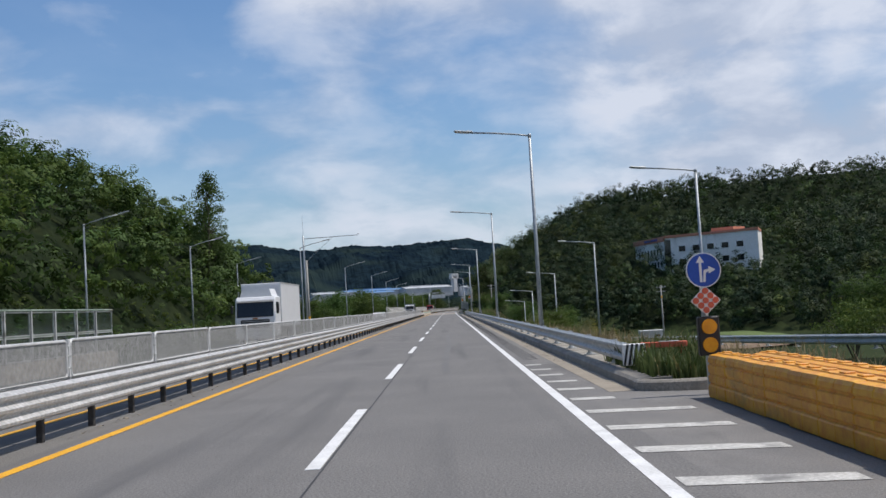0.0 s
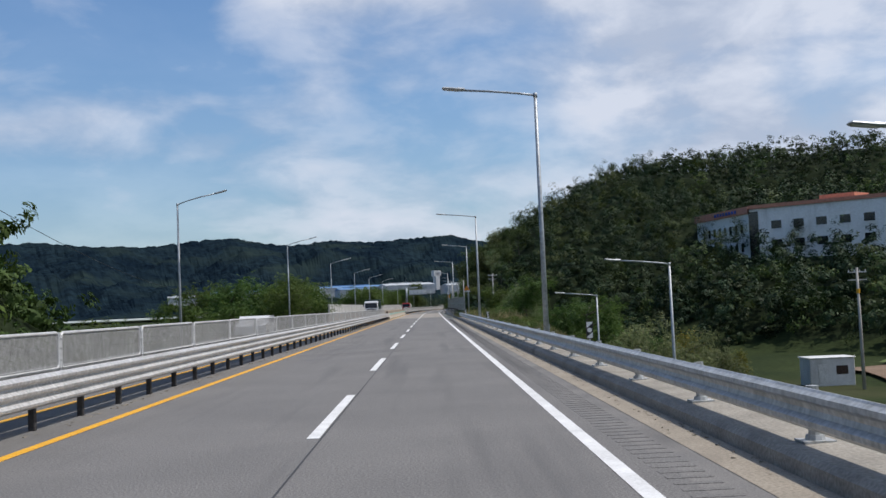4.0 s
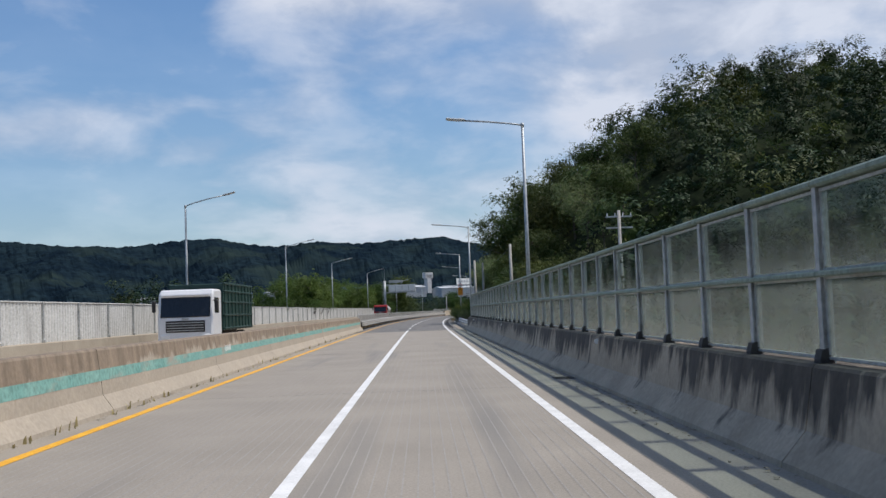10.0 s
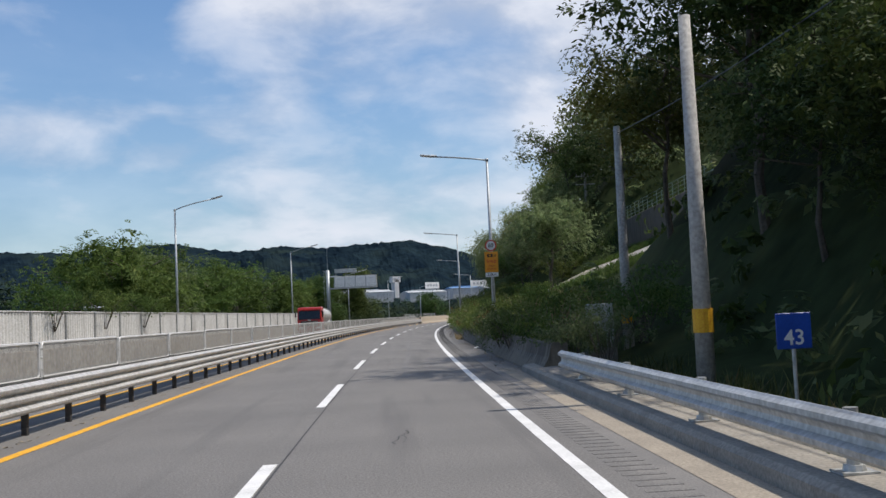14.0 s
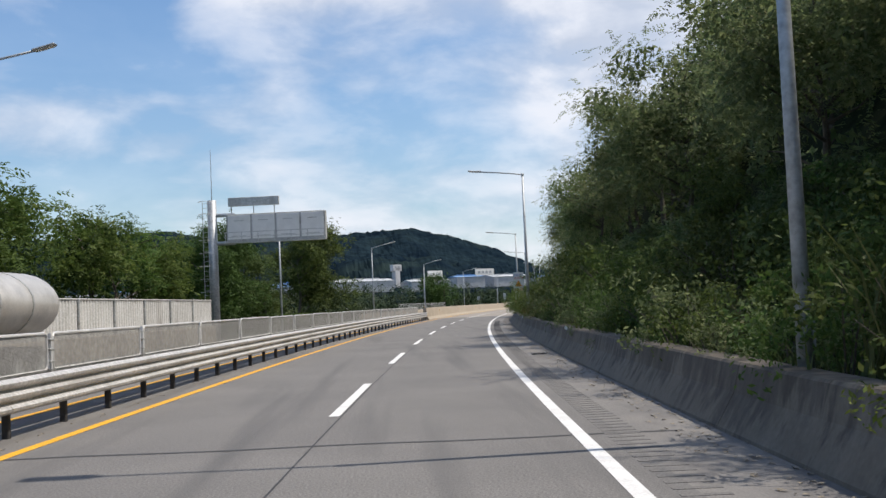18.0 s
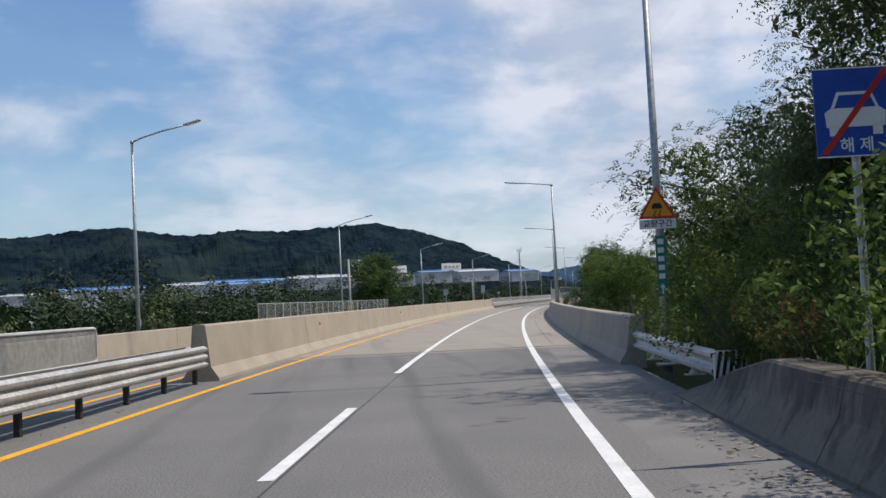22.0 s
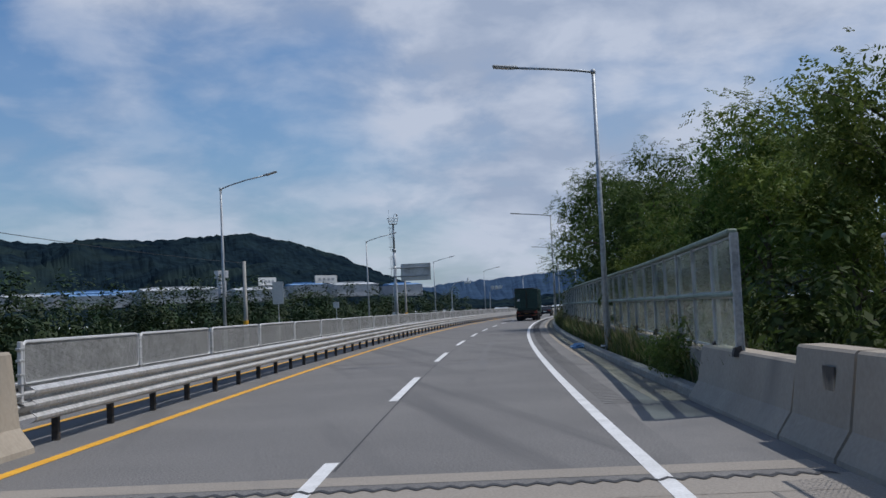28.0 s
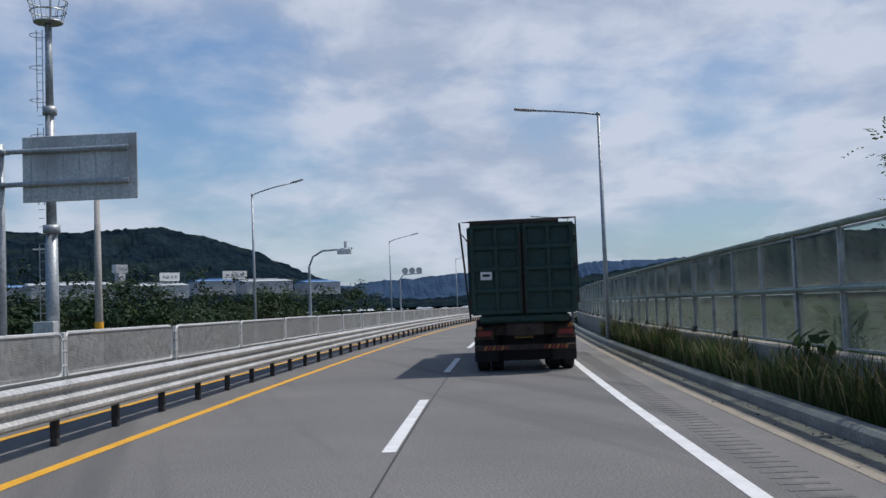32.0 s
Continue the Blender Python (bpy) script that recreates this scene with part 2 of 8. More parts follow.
M_ASPHALT = surface("asphalt", (0.142, 0.137, 0.13), (0.178, 0.171, 0.16), 0.85, scale=0.35, fine=38, bump=0.5, stain=(0.112, 0.109, 0.105),
                    stain_scale=(1.2, 0.05, 1), stain_at=0.54, amount=0.75)
M_SHOULDER = surface("shoulder_asphalt", (0.16, 0.155, 0.148), (0.21, 0.2, 0.185), 0.9, scale=0.8, fine=45, bump=0.4, stain=(0.12, 0.115, 0.11),
                     stain_scale=(0.8, 0.25, 1))
M_DECK = surface("bridge_deck_concrete", (0.265, 0.236, 0.196), (0.32, 0.285, 0.238), 0.85, scale=0.5, fine=35, bump=0.25, stain=(0.215, 0.2, 0.178), amount=0.3,
                 stain_scale=(1.0, 0.06, 1), stain_at=0.55)
M_GUTTER = surface("gutter_concrete", (0.27, 0.235, 0.185), (0.34, 0.295, 0.23), 0.9, scale=1.2, fine=30, bump=0.3, stain=(0.22, 0.19, 0.15),
                   stain_scale=(1.5, 0.4, 1), stain_at=0.6)
M_SILT = surface("road_silt", (0.17, 0.15, 0.12), (0.22, 0.195, 0.155), 0.95, scale=1.5, fine=25, bump=0.3, stain=(0.34, 0.29, 0.21), stain_scale=(1.5, 0.25, 1), stain_at=0.55)
M_KERB = surface("kerb_concrete", (0.24, 0.222, 0.19), (0.34, 0.315, 0.27), 0.9, scale=1.5, fine=25, bump=0.4, stain=(0.17, 0.157, 0.137), stain_scale=(1, 0.5, 1))
M_PARAPET = surface("barrier_concrete", (0.32, 0.277, 0.217), (0.39, 0.34, 0.27), 0.88, scale=0.9, fine=16, bump=0.12, amount=0.15, stain=(0.25, 0.225, 0.185),
                    stain_scale=(0.7, 0.7, 0.25), stain_at=0.58)


def streaked(name, a, b, dark, height, slope, soft=0.1, along=1.6, rough=0.92):
    """Concrete with black weather streaks that run down from its top."""
    m, N, L, P = material(name)
    geo = N.new("ShaderNodeNewGeometry")

    def noise_at(scale, det, rg=0.5):
        mp, n = N.new("ShaderNodeMapping"), N.new("ShaderNodeTexNoise")
        mp.inputs["Scale"].default_value = scale
        n.inputs["Scale"].default_value, n.inputs["Detail"].default_value, n.inputs["Roughness"].default_value = 1.0, det, rg
        L(geo.outputs["Position"], mp.inputs[0])
        L(mp.outputs[0], n.inputs["Vector"])
        return n.outputs["Fac"]

    def ramp(v, p0, p1, c0, c1):
        r = N.new("ShaderNodeValToRGB")
        r.color_ramp.elements[0].position, r.color_ramp.elements[1].position = p0, p1
        r.color_ramp.elements[0].color, r.color_ramp.elements[1].color = (*c0, 1), (*c1, 1)
        L(v, r.inputs[0])
        return r.outputs[0]

    fine = noise_at((14, 14, 14), 4)
    base = ramp(noise_at((0.9, 0.9, 0.9), 5, 0.6), 0.3, 0.7, a, b)
    sep = N.new("ShaderNodeSeparateXYZ")
    L(geo.outputs["Position"], sep.inputs[0])
    k = N.new("ShaderNodeMath")
    k.operation = "MULTIPLY_ADD"
    k.inputs[1].default_value, k.inputs[2].default_value = slope, -slope * height
    L(sep.outputs["Z"], k.inputs[0])
    s = N.new("ShaderNodeMath")
    s.operation = "ADD"
    L(k.outputs[0], s.inputs[0])
    w = N.new("ShaderNodeMath")
    w.operation = "ADD"
    L(noise_at((along * 2.2, along * 2.2, along * 0.2), 6, 0.6), w.inputs[0])
    L(noise_at((along * 0.35, along * 0.35, 0.5), 4, 0.6), w.inputs[1])
    L(w.outputs[0], s.inputs[1])
    mask = ramp(s.outputs[0], 1.0 - soft / 2, min(1.0, 1.0 + soft / 2), (0, 0, 0), (1, 1, 1))
    mix = N.new("ShaderNodeMix")
    mix.data_type = "RGBA"
    L(mask, mix.inputs["Factor"])
    L(base, mix.inputs["A"])
    L(ramp(noise_at((4, 4, 0.8), 5), 0.3, 0.7, dark, tuple(c * 1.9 for c in dark)), mix.inputs["B"])
    over = N.new("ShaderNodeMix")
    over.data_type, over.blend_type = "RGBA", "OVERLAY"
    over.inputs["Factor"].default_value = 0.22
    L(mix.outputs["Result"], over.inputs["A"])
    L(ramp(fine, 0.3, 0.7, (0.25, 0.25, 0.25), (0.75, 0.75, 0.75)), over.inputs["B"])
    L(over.outputs["Result"], P.inputs["Base Color"])
    P.inputs["Roughness"].default_value = rough
    bp = N.new("ShaderNodeBump")
    bp.inputs["Strength"].default_value, bp.inputs["Distance"].default_value = 0.2, 0.02
    L(fine, bp.inputs["Height"])
    L(bp.outputs[0], P.inputs["Normal"])
    return m


M_OLD = streaked("stained_concrete", (0.345, 0.285, 0.21), (0.485, 0.41, 0.31), (0.055, 0.048, 0.04), 0.74, 0.55, 0.34, 1.3)
M_WALL = streaked("retaining_concrete", (0.15, 0.127, 0.095), (0.21, 0.182, 0.14), (0.07, 0.06, 0.047), 0.55, 0.45, 0.3, 2.0)
M_MED = streaked("median_concrete", (0.33, 0.29, 0.235), (0.39, 0.34, 0.275), (0.155, 0.122, 0.09), 0.84, 1.1, 0.22, 1.0)
M_STEEL = surface("galvanised_steel", (0.42, 0.43, 0.42), (0.55, 0.56, 0.55), 0.5, 0.55, scale=2.0, fine=14, bump=0.05, stain=(0.3, 0.28, 0.25),
                  stain_scale=(1.5, 0.3, 3.0), stain_at=0.6)
M_FRAME = surface("screen_frame", (0.36, 0.375, 0.37), (0.47, 0.48, 0.47), 0.6, 0.25, scale=2.0, fine=14, bump=0.05, stain=(0.15, 0.15, 0.13), stain_scale=(1.5, 1.5, 3.0), stain_at=0.58)
M_RAIL_OLD = surface("weathered_rail", (0.4, 0.4, 0.395), (0.52, 0.52, 0.51), 0.6, 0.25, scale=1.2, fine=14, bump=0.05, stain=(0.27, 0.255, 0.23),
                     stain_scale=(1.0, 0.2, 4.0), stain_at=0.6)
M_POST = surface("dark_post", (0.03, 0.03, 0.032), (0.06, 0.055, 0.05), 0.7, 0.2, scale=4, fine=20, bump=0.1, stain=(0.2, 0.09, 0.03), stain_scale=(2, 2, 3), stain_at=0.66)
M_POLE = surface("lamp_pole_steel", (0.33, 0.36, 0.38), (0.42, 0.45, 0.47), 0.5, 0.4, scale=1.5, fine=10, bump=0.03)
M_WHITE = surface("white_paint", (0.62, 0.62, 0.6), (0.8, 0.8, 0.78), 0.65, scale=2.2, fine=30, bump=0.1, stain=(0.42, 0.42, 0.41), stain_scale=(1.5, 0.7, 1), stain_at=0.66)
M_YELLOW = surface("yellow_paint", (0.68, 0.33, 0.012), (0.82, 0.43, 0.02), 0.65, scale=2.2, fine=30, bump=0.1, stain=(0.5, 0.28, 0.06), stain_scale=(1.5, 0.7, 1), stain_at=0.66)
M_OLDWHITE = surface("worn_white_paint", (0.4, 0.39, 0.36), (0.58, 0.57, 0.53), 0.8, scale=3, fine=22, bump=0.1, stain=(0.2, 0.195, 0.185), stain_scale=(2, 2, 2), stain_at=0.56)
M_TAR = plain("tar", (0.045, 0.045, 0.047), 0.75)
M_RUBBER = plain("rubber", (0.02, 0.02, 0.021), 0.8)
M_FENCE = plain("fence_paint", (0.66, 0.665, 0.66), 0.5, 0.15)
M_SLAT = surface("fence_mesh", (0.25, 0.25, 0.245), (0.31, 0.31, 0.3), 0.6, 0.1, scale=0.8, fine=9, bump=0.02, stain=(0.22, 0.215, 0.2), stain_scale=(0.6, 0.6, 2.0), stain_at=0.6)
M_GREEN = surface("green_rail", (0.16, 0.22, 0.17), (0.25, 0.3, 0.25), 0.65, 0.1, scale=1.5, fine=15, bump=0.1, stain=(0.2, 0.17, 0.13), stain_scale=(1, 1, 2), stain_at=0.6)
M_GLASS = dusty_glass("clear_panel", 0.04, 0.3)
M_GLASS_LOW = dusty_glass("dusty_panel", 0.17, 0.4)
M_SOUND = surface("ribbed_panel", (0.5, 0.5, 0.48), (0.62, 0.62, 0.6), 0.6, 0.0, scale=0.5, fine=14, bump=0.05, stain=(0.36, 0.35, 0.33), stain_scale=(0.6, 0.6, 0.25), stain_at=0.56)
M_TEAL = surface("teal_paint", (0.14, 0.32, 0.29), (0.2, 0.38, 0.34), 0.8, scale=1.5, fine=12, bump=0.1, stain=(0.33, 0.3, 0.25), stain_scale=(0.8, 0.8, 3), stain_at=0.56)
M_GROUND = surface("grassland", (0.02, 0.031, 0.012), (0.04, 0.053, 0.02), 0.95, scale=0.06, fine=1.5, bump=0.4, stain=(0.06, 0.06, 0.03), stain_scale=(0.03, 0.03, 0.03), stain_at=0.58)
M_GROUND.node_tree.nodes["Principled BSDF"].inputs["Specular IOR Level"].default_value = 0.05
# canopy shade is put into this near-black ground colour
M_FLOOR_SHADE = surface("woodland_floor_shade", (0.008, 0.014, 0.006), (0.018, 0.026, 0.011), 0.95, scale=0.25, fine=2.5, bump=0.6, stain=(0.026, 0.034, 0.013), stain_scale=(0.3, 0.3, 0.3), stain_at=0.55, amount=0.9)
for m in (M_FLOOR_SHADE,):
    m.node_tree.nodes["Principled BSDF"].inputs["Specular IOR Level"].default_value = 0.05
M_BARK = surface("bark", (0.06, 0.05, 0.04), (0.11, 0.095, 0.075), 0.95, scale=3, fine=14, bump=0.5)
M_LEAF = leaf_material("leaf_green", (0.045, 0.085, 0.018), (0.105, 0.16, 0.04), (0.13, 0.165, 0.045), 0.42)
M_LEAF_B = leaf_material("leaf_deep_green", (0.095, 0.135, 0.052), (0.215, 0.255, 0.12), (0.22, 0.22, 0.13), through=0.6)
M_LEAF_D = leaf_material("leaf_dark_locust", (0.035, 0.062, 0.016), (0.09, 0.138, 0.04), (0.13, 0.17, 0.05), through=0.4)
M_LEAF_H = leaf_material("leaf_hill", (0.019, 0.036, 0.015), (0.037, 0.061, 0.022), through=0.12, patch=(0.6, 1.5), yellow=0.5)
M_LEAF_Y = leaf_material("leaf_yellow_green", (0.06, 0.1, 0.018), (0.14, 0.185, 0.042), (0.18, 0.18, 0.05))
# lighter hill leaf: sunlight on the left hill is put into its colour
M_LEAF_L = leaf_material("leaf_hill_sun_tint", (0.034, 0.066, 0.016), (0.07, 0.115, 0.028), through=0.2, patch=(0.6, 1.45), yellow=0.35)
# darker leaf copy: the shade on the hillside trees is put into its colour
M_LEAF_SHADE = leaf_material("leaf_hill_shade_tint", (0.03, 0.052, 0.016), (0.075, 0.11, 0.032), (0.12, 0.13, 0.04), through=0.25, patch=(0.6, 1.4), yellow=0.4)
M_LEAF_O = leaf_material("leaf_autumn", (0.1, 0.11, 0.02), (0.22, 0.2, 0.04), (0.34, 0.17, 0.04))
M_PINE = leaf_material("leaf_pine", (0.018, 0.036, 0.016), (0.034, 0.06, 0.026), through=0.1, patch=(0.6, 1.4))
M_GRASS = leaf_material("grass_blade", (0.055, 0.08, 0.024), (0.125, 0.148, 0.052), (0.28, 0.22, 0.1))
M_DRY = leaf_material("dry_grass", (0.2, 0.16, 0.08), (0.36, 0.29, 0.16))


# ---- the line of the road ----
CURVE = [-5.52, 0.18, 1.68, 1.19, -1.96, -4.71, 0.76, -4.12, -32.9, -55.87, -67.39, -83.68, -86.18, -78.28, -84.28, -87.98, -89.08, -94.51, -97.21,
         -97.43, -97.5]
STEP = 2.0
S_AT = np.arange(-160.0, 1000.1, STEP)


def road_line():
    k = np.interp(S_AT, np.arange(21) * 40.0, np.array(CURVE) * 1e-5)
    k[S_AT > 860] = 0
    turn = np.concatenate([[0], np.cumsum((k[1:] + k[:-1]) / 2 * STEP)])
    turn -= np.interp(0, S_AT, turn)
    mid = (turn[1:] + turn[:-1]) / 2
    x = np.concatenate([[0], np.cumsum(-np.sin(mid) * STEP)])
    y = np.concatenate([[0], np.cumsum(np.cos(mid) * STEP)])
    return turn, x - np.interp(0, S_AT, x), y - np.interp(0, S_AT, y)


TURN, LINE_X, LINE_Y = road_line()


def rp(s, lat, z=0.0):
    a = np.interp(s, S_AT, TURN)
    return Vector((np.interp(s, S_AT, LINE_X) + math.cos(a) * lat, np.interp(s, S_AT, LINE_Y) + math.sin(a) * lat, z))


def rm(s, lat, z=0.0, yaw=0.0):
    """The pose at a place of the road: x to the right of the way, y ahead."""
    return Matrix.Translation(rp(s, lat, z)) @ Matrix.Rotation(float(np.interp(s, S_AT, TURN)) + radians(yaw), 4, "Z")


def to_road(x, y):
    """Stations and offsets of many points."""
    x, y = np.asarray(x, float), np.asarray(y, float)
    s, lat = np.empty_like(x), np.empty_like(x)
    for i in range(0, len(x), 4000):
        px, py = x[i:i + 4000], y[i:i + 4000]
        d = (px[:, None] - LINE_X[None, ::3]) ** 2 + (py[:, None] - LINE_Y[None, ::3]) ** 2
        j = d.argmin(1) * 3
        a = TURN[j]
        dx, dy = px - LINE_X[j], py - LINE_Y[j]
        s[i:i + 4000] = S_AT[j] + (-np.sin(a) * dx + np.cos(a) * dy)
        lat[i:i + 4000] = np.cos(a) * dx + np.sin(a) * dy
    return s, lat


# ---- mesh building ----
class Shape:
    """Collects vertices and faces for one mesh."""

    def __init__(self):
        self.v, self.f = [], []

    def add(self, v, f):
        n = len(self.v)
        self.v += [tuple(p) for p in v]
        self.f += [tuple(i + n for i in q) for q in f]
        return self

    def box(self, c, size, m=None, ch=0.0):
        hx, hy, hz = (d / 2 for d in size)
        if ch <= 0:
            v = [Vector((sx * hx, sy * hy, sz * hz)) for sx in (-1, 1) for sy in (-1, 1) for sz in (-1, 1)]
            f = [(0, 1, 3, 2), (4, 6, 7, 5), (0, 4, 5, 1), (2, 3, 7, 6), (0, 2, 6, 4), (1, 5, 7, 3)]
        else:
            ch = min(ch, hx * 0.9, hy * 0.9, hz * 0.9)
            v, idx = [], {}
            for sx in (-1, 1):
                for sy in (-1, 1):
                    for sz in (-1, 1):
                        for ax in range(3):
                            p = [sx * hx, sy * hy, sz * hz]
                            for o in range(3):
                                if o != ax:
                                    p[o] -= (sx, sy, sz)[o] * ch
                            idx[sx, sy, sz, ax] = len(v)
                            v.append(Vector(p))
            f = []
            for ax in range(3):
                a, b = [o for o in range(3) if o != ax]
                for sg in (-1, 1):
                    loop = []
                    for da, db in ((-1, -1), (1, -1), (1, 1), (-1, 1)):
                        k = [0, 0, 0]
                        k[ax], k[a], k[b] = sg, da, db
                        loop.append(idx[(*k, ax)])
                    f.append(tuple(loop if (sg > 0) == (ax != 1) else loop[::-1]))
            for ax in range(3):
                a, b = [o for o in range(3) if o != ax]
                for da in (-1, 1):
                    for db in (-1, 1):
                        k0, k1 = [0, 0, 0], [0, 0, 0]
                        k0[ax], k1[ax] = -1, 1
                        k0[a] = k1[a] = da
                        k0[b] = k1[b] = db
                        q = (idx[(*k0, a)], idx[(*k1, a)], idx[(*k1, b)], idx[(*k0, b)])
                        f.append(q)
            for sx in (-1, 1):
                for sy in (-1, 1):
                    for sz in (-1, 1):
                        f.append(tuple(idx[sx, sy, sz, o] for o in range(3)))
        m = m or Matrix()
        c = Vector(c)
        return self.add([m @ (p + c) for p in v], f)

    def tube(self, p0, p1, r0, r1=None, n=8, cap=True):
        p0, p1 = Vector(p0), Vector(p1)
        r1 = r0 if r1 is None else r1
        q = (p1 - p0).to_track_quat("Z", "Y").to_matrix()
        v = []
        for p, r in ((p0, r0), (p1, r1)):
            v += [p + q @ Vector((math.cos(2 * math.pi * i / n) * r, math.sin(2 * math.pi * i / n) * r, 0)) for i in range(n)]
        f = [(i, (i + 1) % n, n + (i + 1) % n, n + i) for i in range(n)]
        if cap:
            f += [tuple(range(n))[::-1], tuple(range(n, 2 * n))]
        return self.add(v, f)

    def path(self, pts, r, n=6):
        """One bent tube through the points."""
        pts = [Vector(p) for p in pts]
        v, f = [], []
        old = None
        for i, p in enumerate(pts):
            d = (pts[min(i + 1, len(pts) - 1)] - pts[max(i - 1, 0)]).normalized()
            side = old - d * old.dot(d) if old is not None else d.orthogonal()
            old = side.normalized()
            up = d.cross(old)
            v += [p + (old * math.cos(2 * math.pi * k / n) + up * math.sin(2 * math.pi * k / n)) * r for k in range(n)]
        for i in range(len(pts) - 1):
            f += [(i * n + k, i * n + (k + 1) % n, (i + 1) * n + (k + 1) % n, (i + 1) * n + k) for k in range(n)]
        f += [tuple(range(n))[::-1], tuple(range(len(v) - n, len(v)))]
        return self.add(v, f)

    def extrude(self, profile, rings, closed=True, caps=True):
        """A cross-section (x, z) led through poses."""
        k = len(profile)
        v = [m @ Vector((x, 0, z)) for m in rings for x, z in profile]
        f = []
        top = k if closed else k - 1
        for r in range(len(rings) - 1):
            for i in range(top):
                j = (i + 1) % k
                f.append((r * k + i, r * k + j, (r + 1) * k + j, (r + 1) * k + i))
        if caps and closed:
            f += [tuple(range(k))[::-1], tuple(range((len(rings) - 1) * k, len(rings) * k))]
        return self.add(v, f)

    def mesh(self, name, mat, smooth=False):
        me = bpy.data.meshes.new(name)
        me.from_pydata(self.v, [], self.f)
        bm = bmesh.new()
        bm.from_mesh(me)
        bmesh.ops.recalc_face_normals(bm, faces=bm.faces)
        bm.to_mesh(me)
        bm.free()
        for m in mat if isinstance(mat, (list, tuple)) else [mat]:
            me.materials.append(m)
        if smooth:
            me.polygons.foreach_set("use_smooth", [True] * len(me.polygons))
        return me


def part(name, shape, mat, parent=None, label="", at=None, smooth=False):
    me = shape.mesh(name, mat, smooth) if isinstance(shape, Shape) else shape
    ob = new(name, me)
    if parent:
        ob.parent = parent
    if at is not None:
        ob.matrix_basis = at
    if label:
        ob["label"] = label
    return ob


def thing(name, at=None, label="", category="", group="", kind=""):
    ob = new(name)
    if at is not None:
        ob.matrix_basis = at
    return tagged(ob, label, category, group, kind)


def strip(s0, s1, lats, z, step=4.0):
    """A sheet along the road between offsets; lats are (offset, height) pairs."""
    n = max(2, int(abs(s1 - s0) / step) + 1)
    sh = Shape()
    rings = [rm(s, 0) for s in np.linspace(s0, s1, n)]
    sh.extrude([(a, z + b) for a, b in lats], rings, closed=False)
    return sh


def flat(name, shape, mat, label="", category="", kind="structure", parent=None):
    me = shape.mesh(name, mat)
    for p in me.polygons:
        if p.normal.z < -0.3:
            p.flip()
    ob = new(name, me)
    if parent:
        ob.parent = parent
        if label:
            ob["label"] = label
        return ob
    return tagged(ob, label, category, "", kind)

# ---- ground ----
TOE = [(120, 190), (165, 120), (205, 72), (245, 42), (285, 19), (315, 9.5), (340, 8.2), (500, 8.2), (520, 12), (545, 30), (575, 75), (600, 190)]
TOE_LEFT = [(-160, 27), (60, 27), (105, 25), (150, 23.5), (168, 28), (180, 50), (188, 130)]


def ease(a, b, x):
    t = np.clip((x - a) / (b - a), 0, 1)
    return t * t * (3 - 2 * t)


def inside(toe, s, lat):
    """Distance into a hill behind its toe line."""
    ts, tl = np.array([p[0] for p in toe]), np.array([p[1] for p in toe])
    d = np.full(s.shape, 1e9)
    for i in range(len(toe) - 1):
        ax, ay, bx, by = ts[i], tl[i], ts[i + 1], tl[i + 1]
        t = np.clip(((s - ax) * (bx - ax) + (lat - ay) * (by - ay)) / ((bx - ax) ** 2 + (by - ay) ** 2), 0, 1)
        d = np.minimum(d, np.hypot(s - ax - t * (bx - ax), lat - ay - t * (by - ay)))
    edge = np.interp(s, ts, tl, left=1e4, right=1e4)
    return np.where(lat > edge, d, -d)


def land(s, lat):
    """Height of the ground by station and offset."""
    s, lat = np.asarray(s, float), np.asarray(lat, float)
    z = np.full(s.shape, -0.35)
    r = lat > 0
    # right: the ramp falls away, then the hill, then lowland beyond the second bridge
    fall = -7.0 * ease(-10, 170, s) * (1 - ease(215, 300, s)) - 6.0 * ease(515, 560, s) * (1 - 0.85 * ease(612, 640, s))
    shelf = ease(135, 165, s) * (1 - ease(230, 300, s))
    z = np.where(r, z + fall * ease(5.6 + 3.6 * shelf, 13.5 + 6.0 * shelf, lat), z)
    d = np.maximum(inside(TOE, s, lat), 0)
    # a gentle open shoulder of the slope where the path climbs
    open_slope = ease(348, 358, s) * (1 - ease(388, 398, s))
    soft = np.where(d < 2, d, np.where(d < 18, 2 + (d - 2) * 0.35, 7.6 + (d - 18) * 0.7))
    d = d + (np.minimum(soft, d) - d) * open_slope
    back = np.clip((lat - 22) / 70, 0, 1)
    steep = 0.3 + 0.7 * ease(255 + 30 * back, 345 + 130 * back, s)
    hill = 60 * (1 - np.exp(-d / 45)) * steep * (1 - 0.09 * back)
    z = np.where(r, z + hill, z)
    # left: a wooded hill at first, then low land
    l = -lat
    drop = -5.0 * ease(165, 220, s) * (1 - ease(300, 350, s)) - 5.5 * ease(495, 560, s)
    z = np.where(~r, z + drop * ease(14.0, 24, l), z)
    d2 = np.maximum(inside(TOE_LEFT, s, l), 0)
    z = np.where(~r, z + 28 * (1 - np.exp(-d2 / 18)), z)
    rough = np.sin(s * 0.21) * np.sin(lat * 0.17) * 0.25 * ease(8, 30, np.abs(lat + 4))
    under = (lat > -13.0) & (lat < 5.2)
    return np.where(under, -0.35, z + rough)


def spaced(lo, hi, fine, reach, grow=1.35):
    a = list(np.arange(lo, hi + fine, fine))
    d = fine
    while a[-1] < reach[1]:
        d *= grow
        a.append(a[-1] + d)
    d = fine
    while a[0] > reach[0]:
        d *= grow
        a.insert(0, a[0] - d)
    return np.array(a)


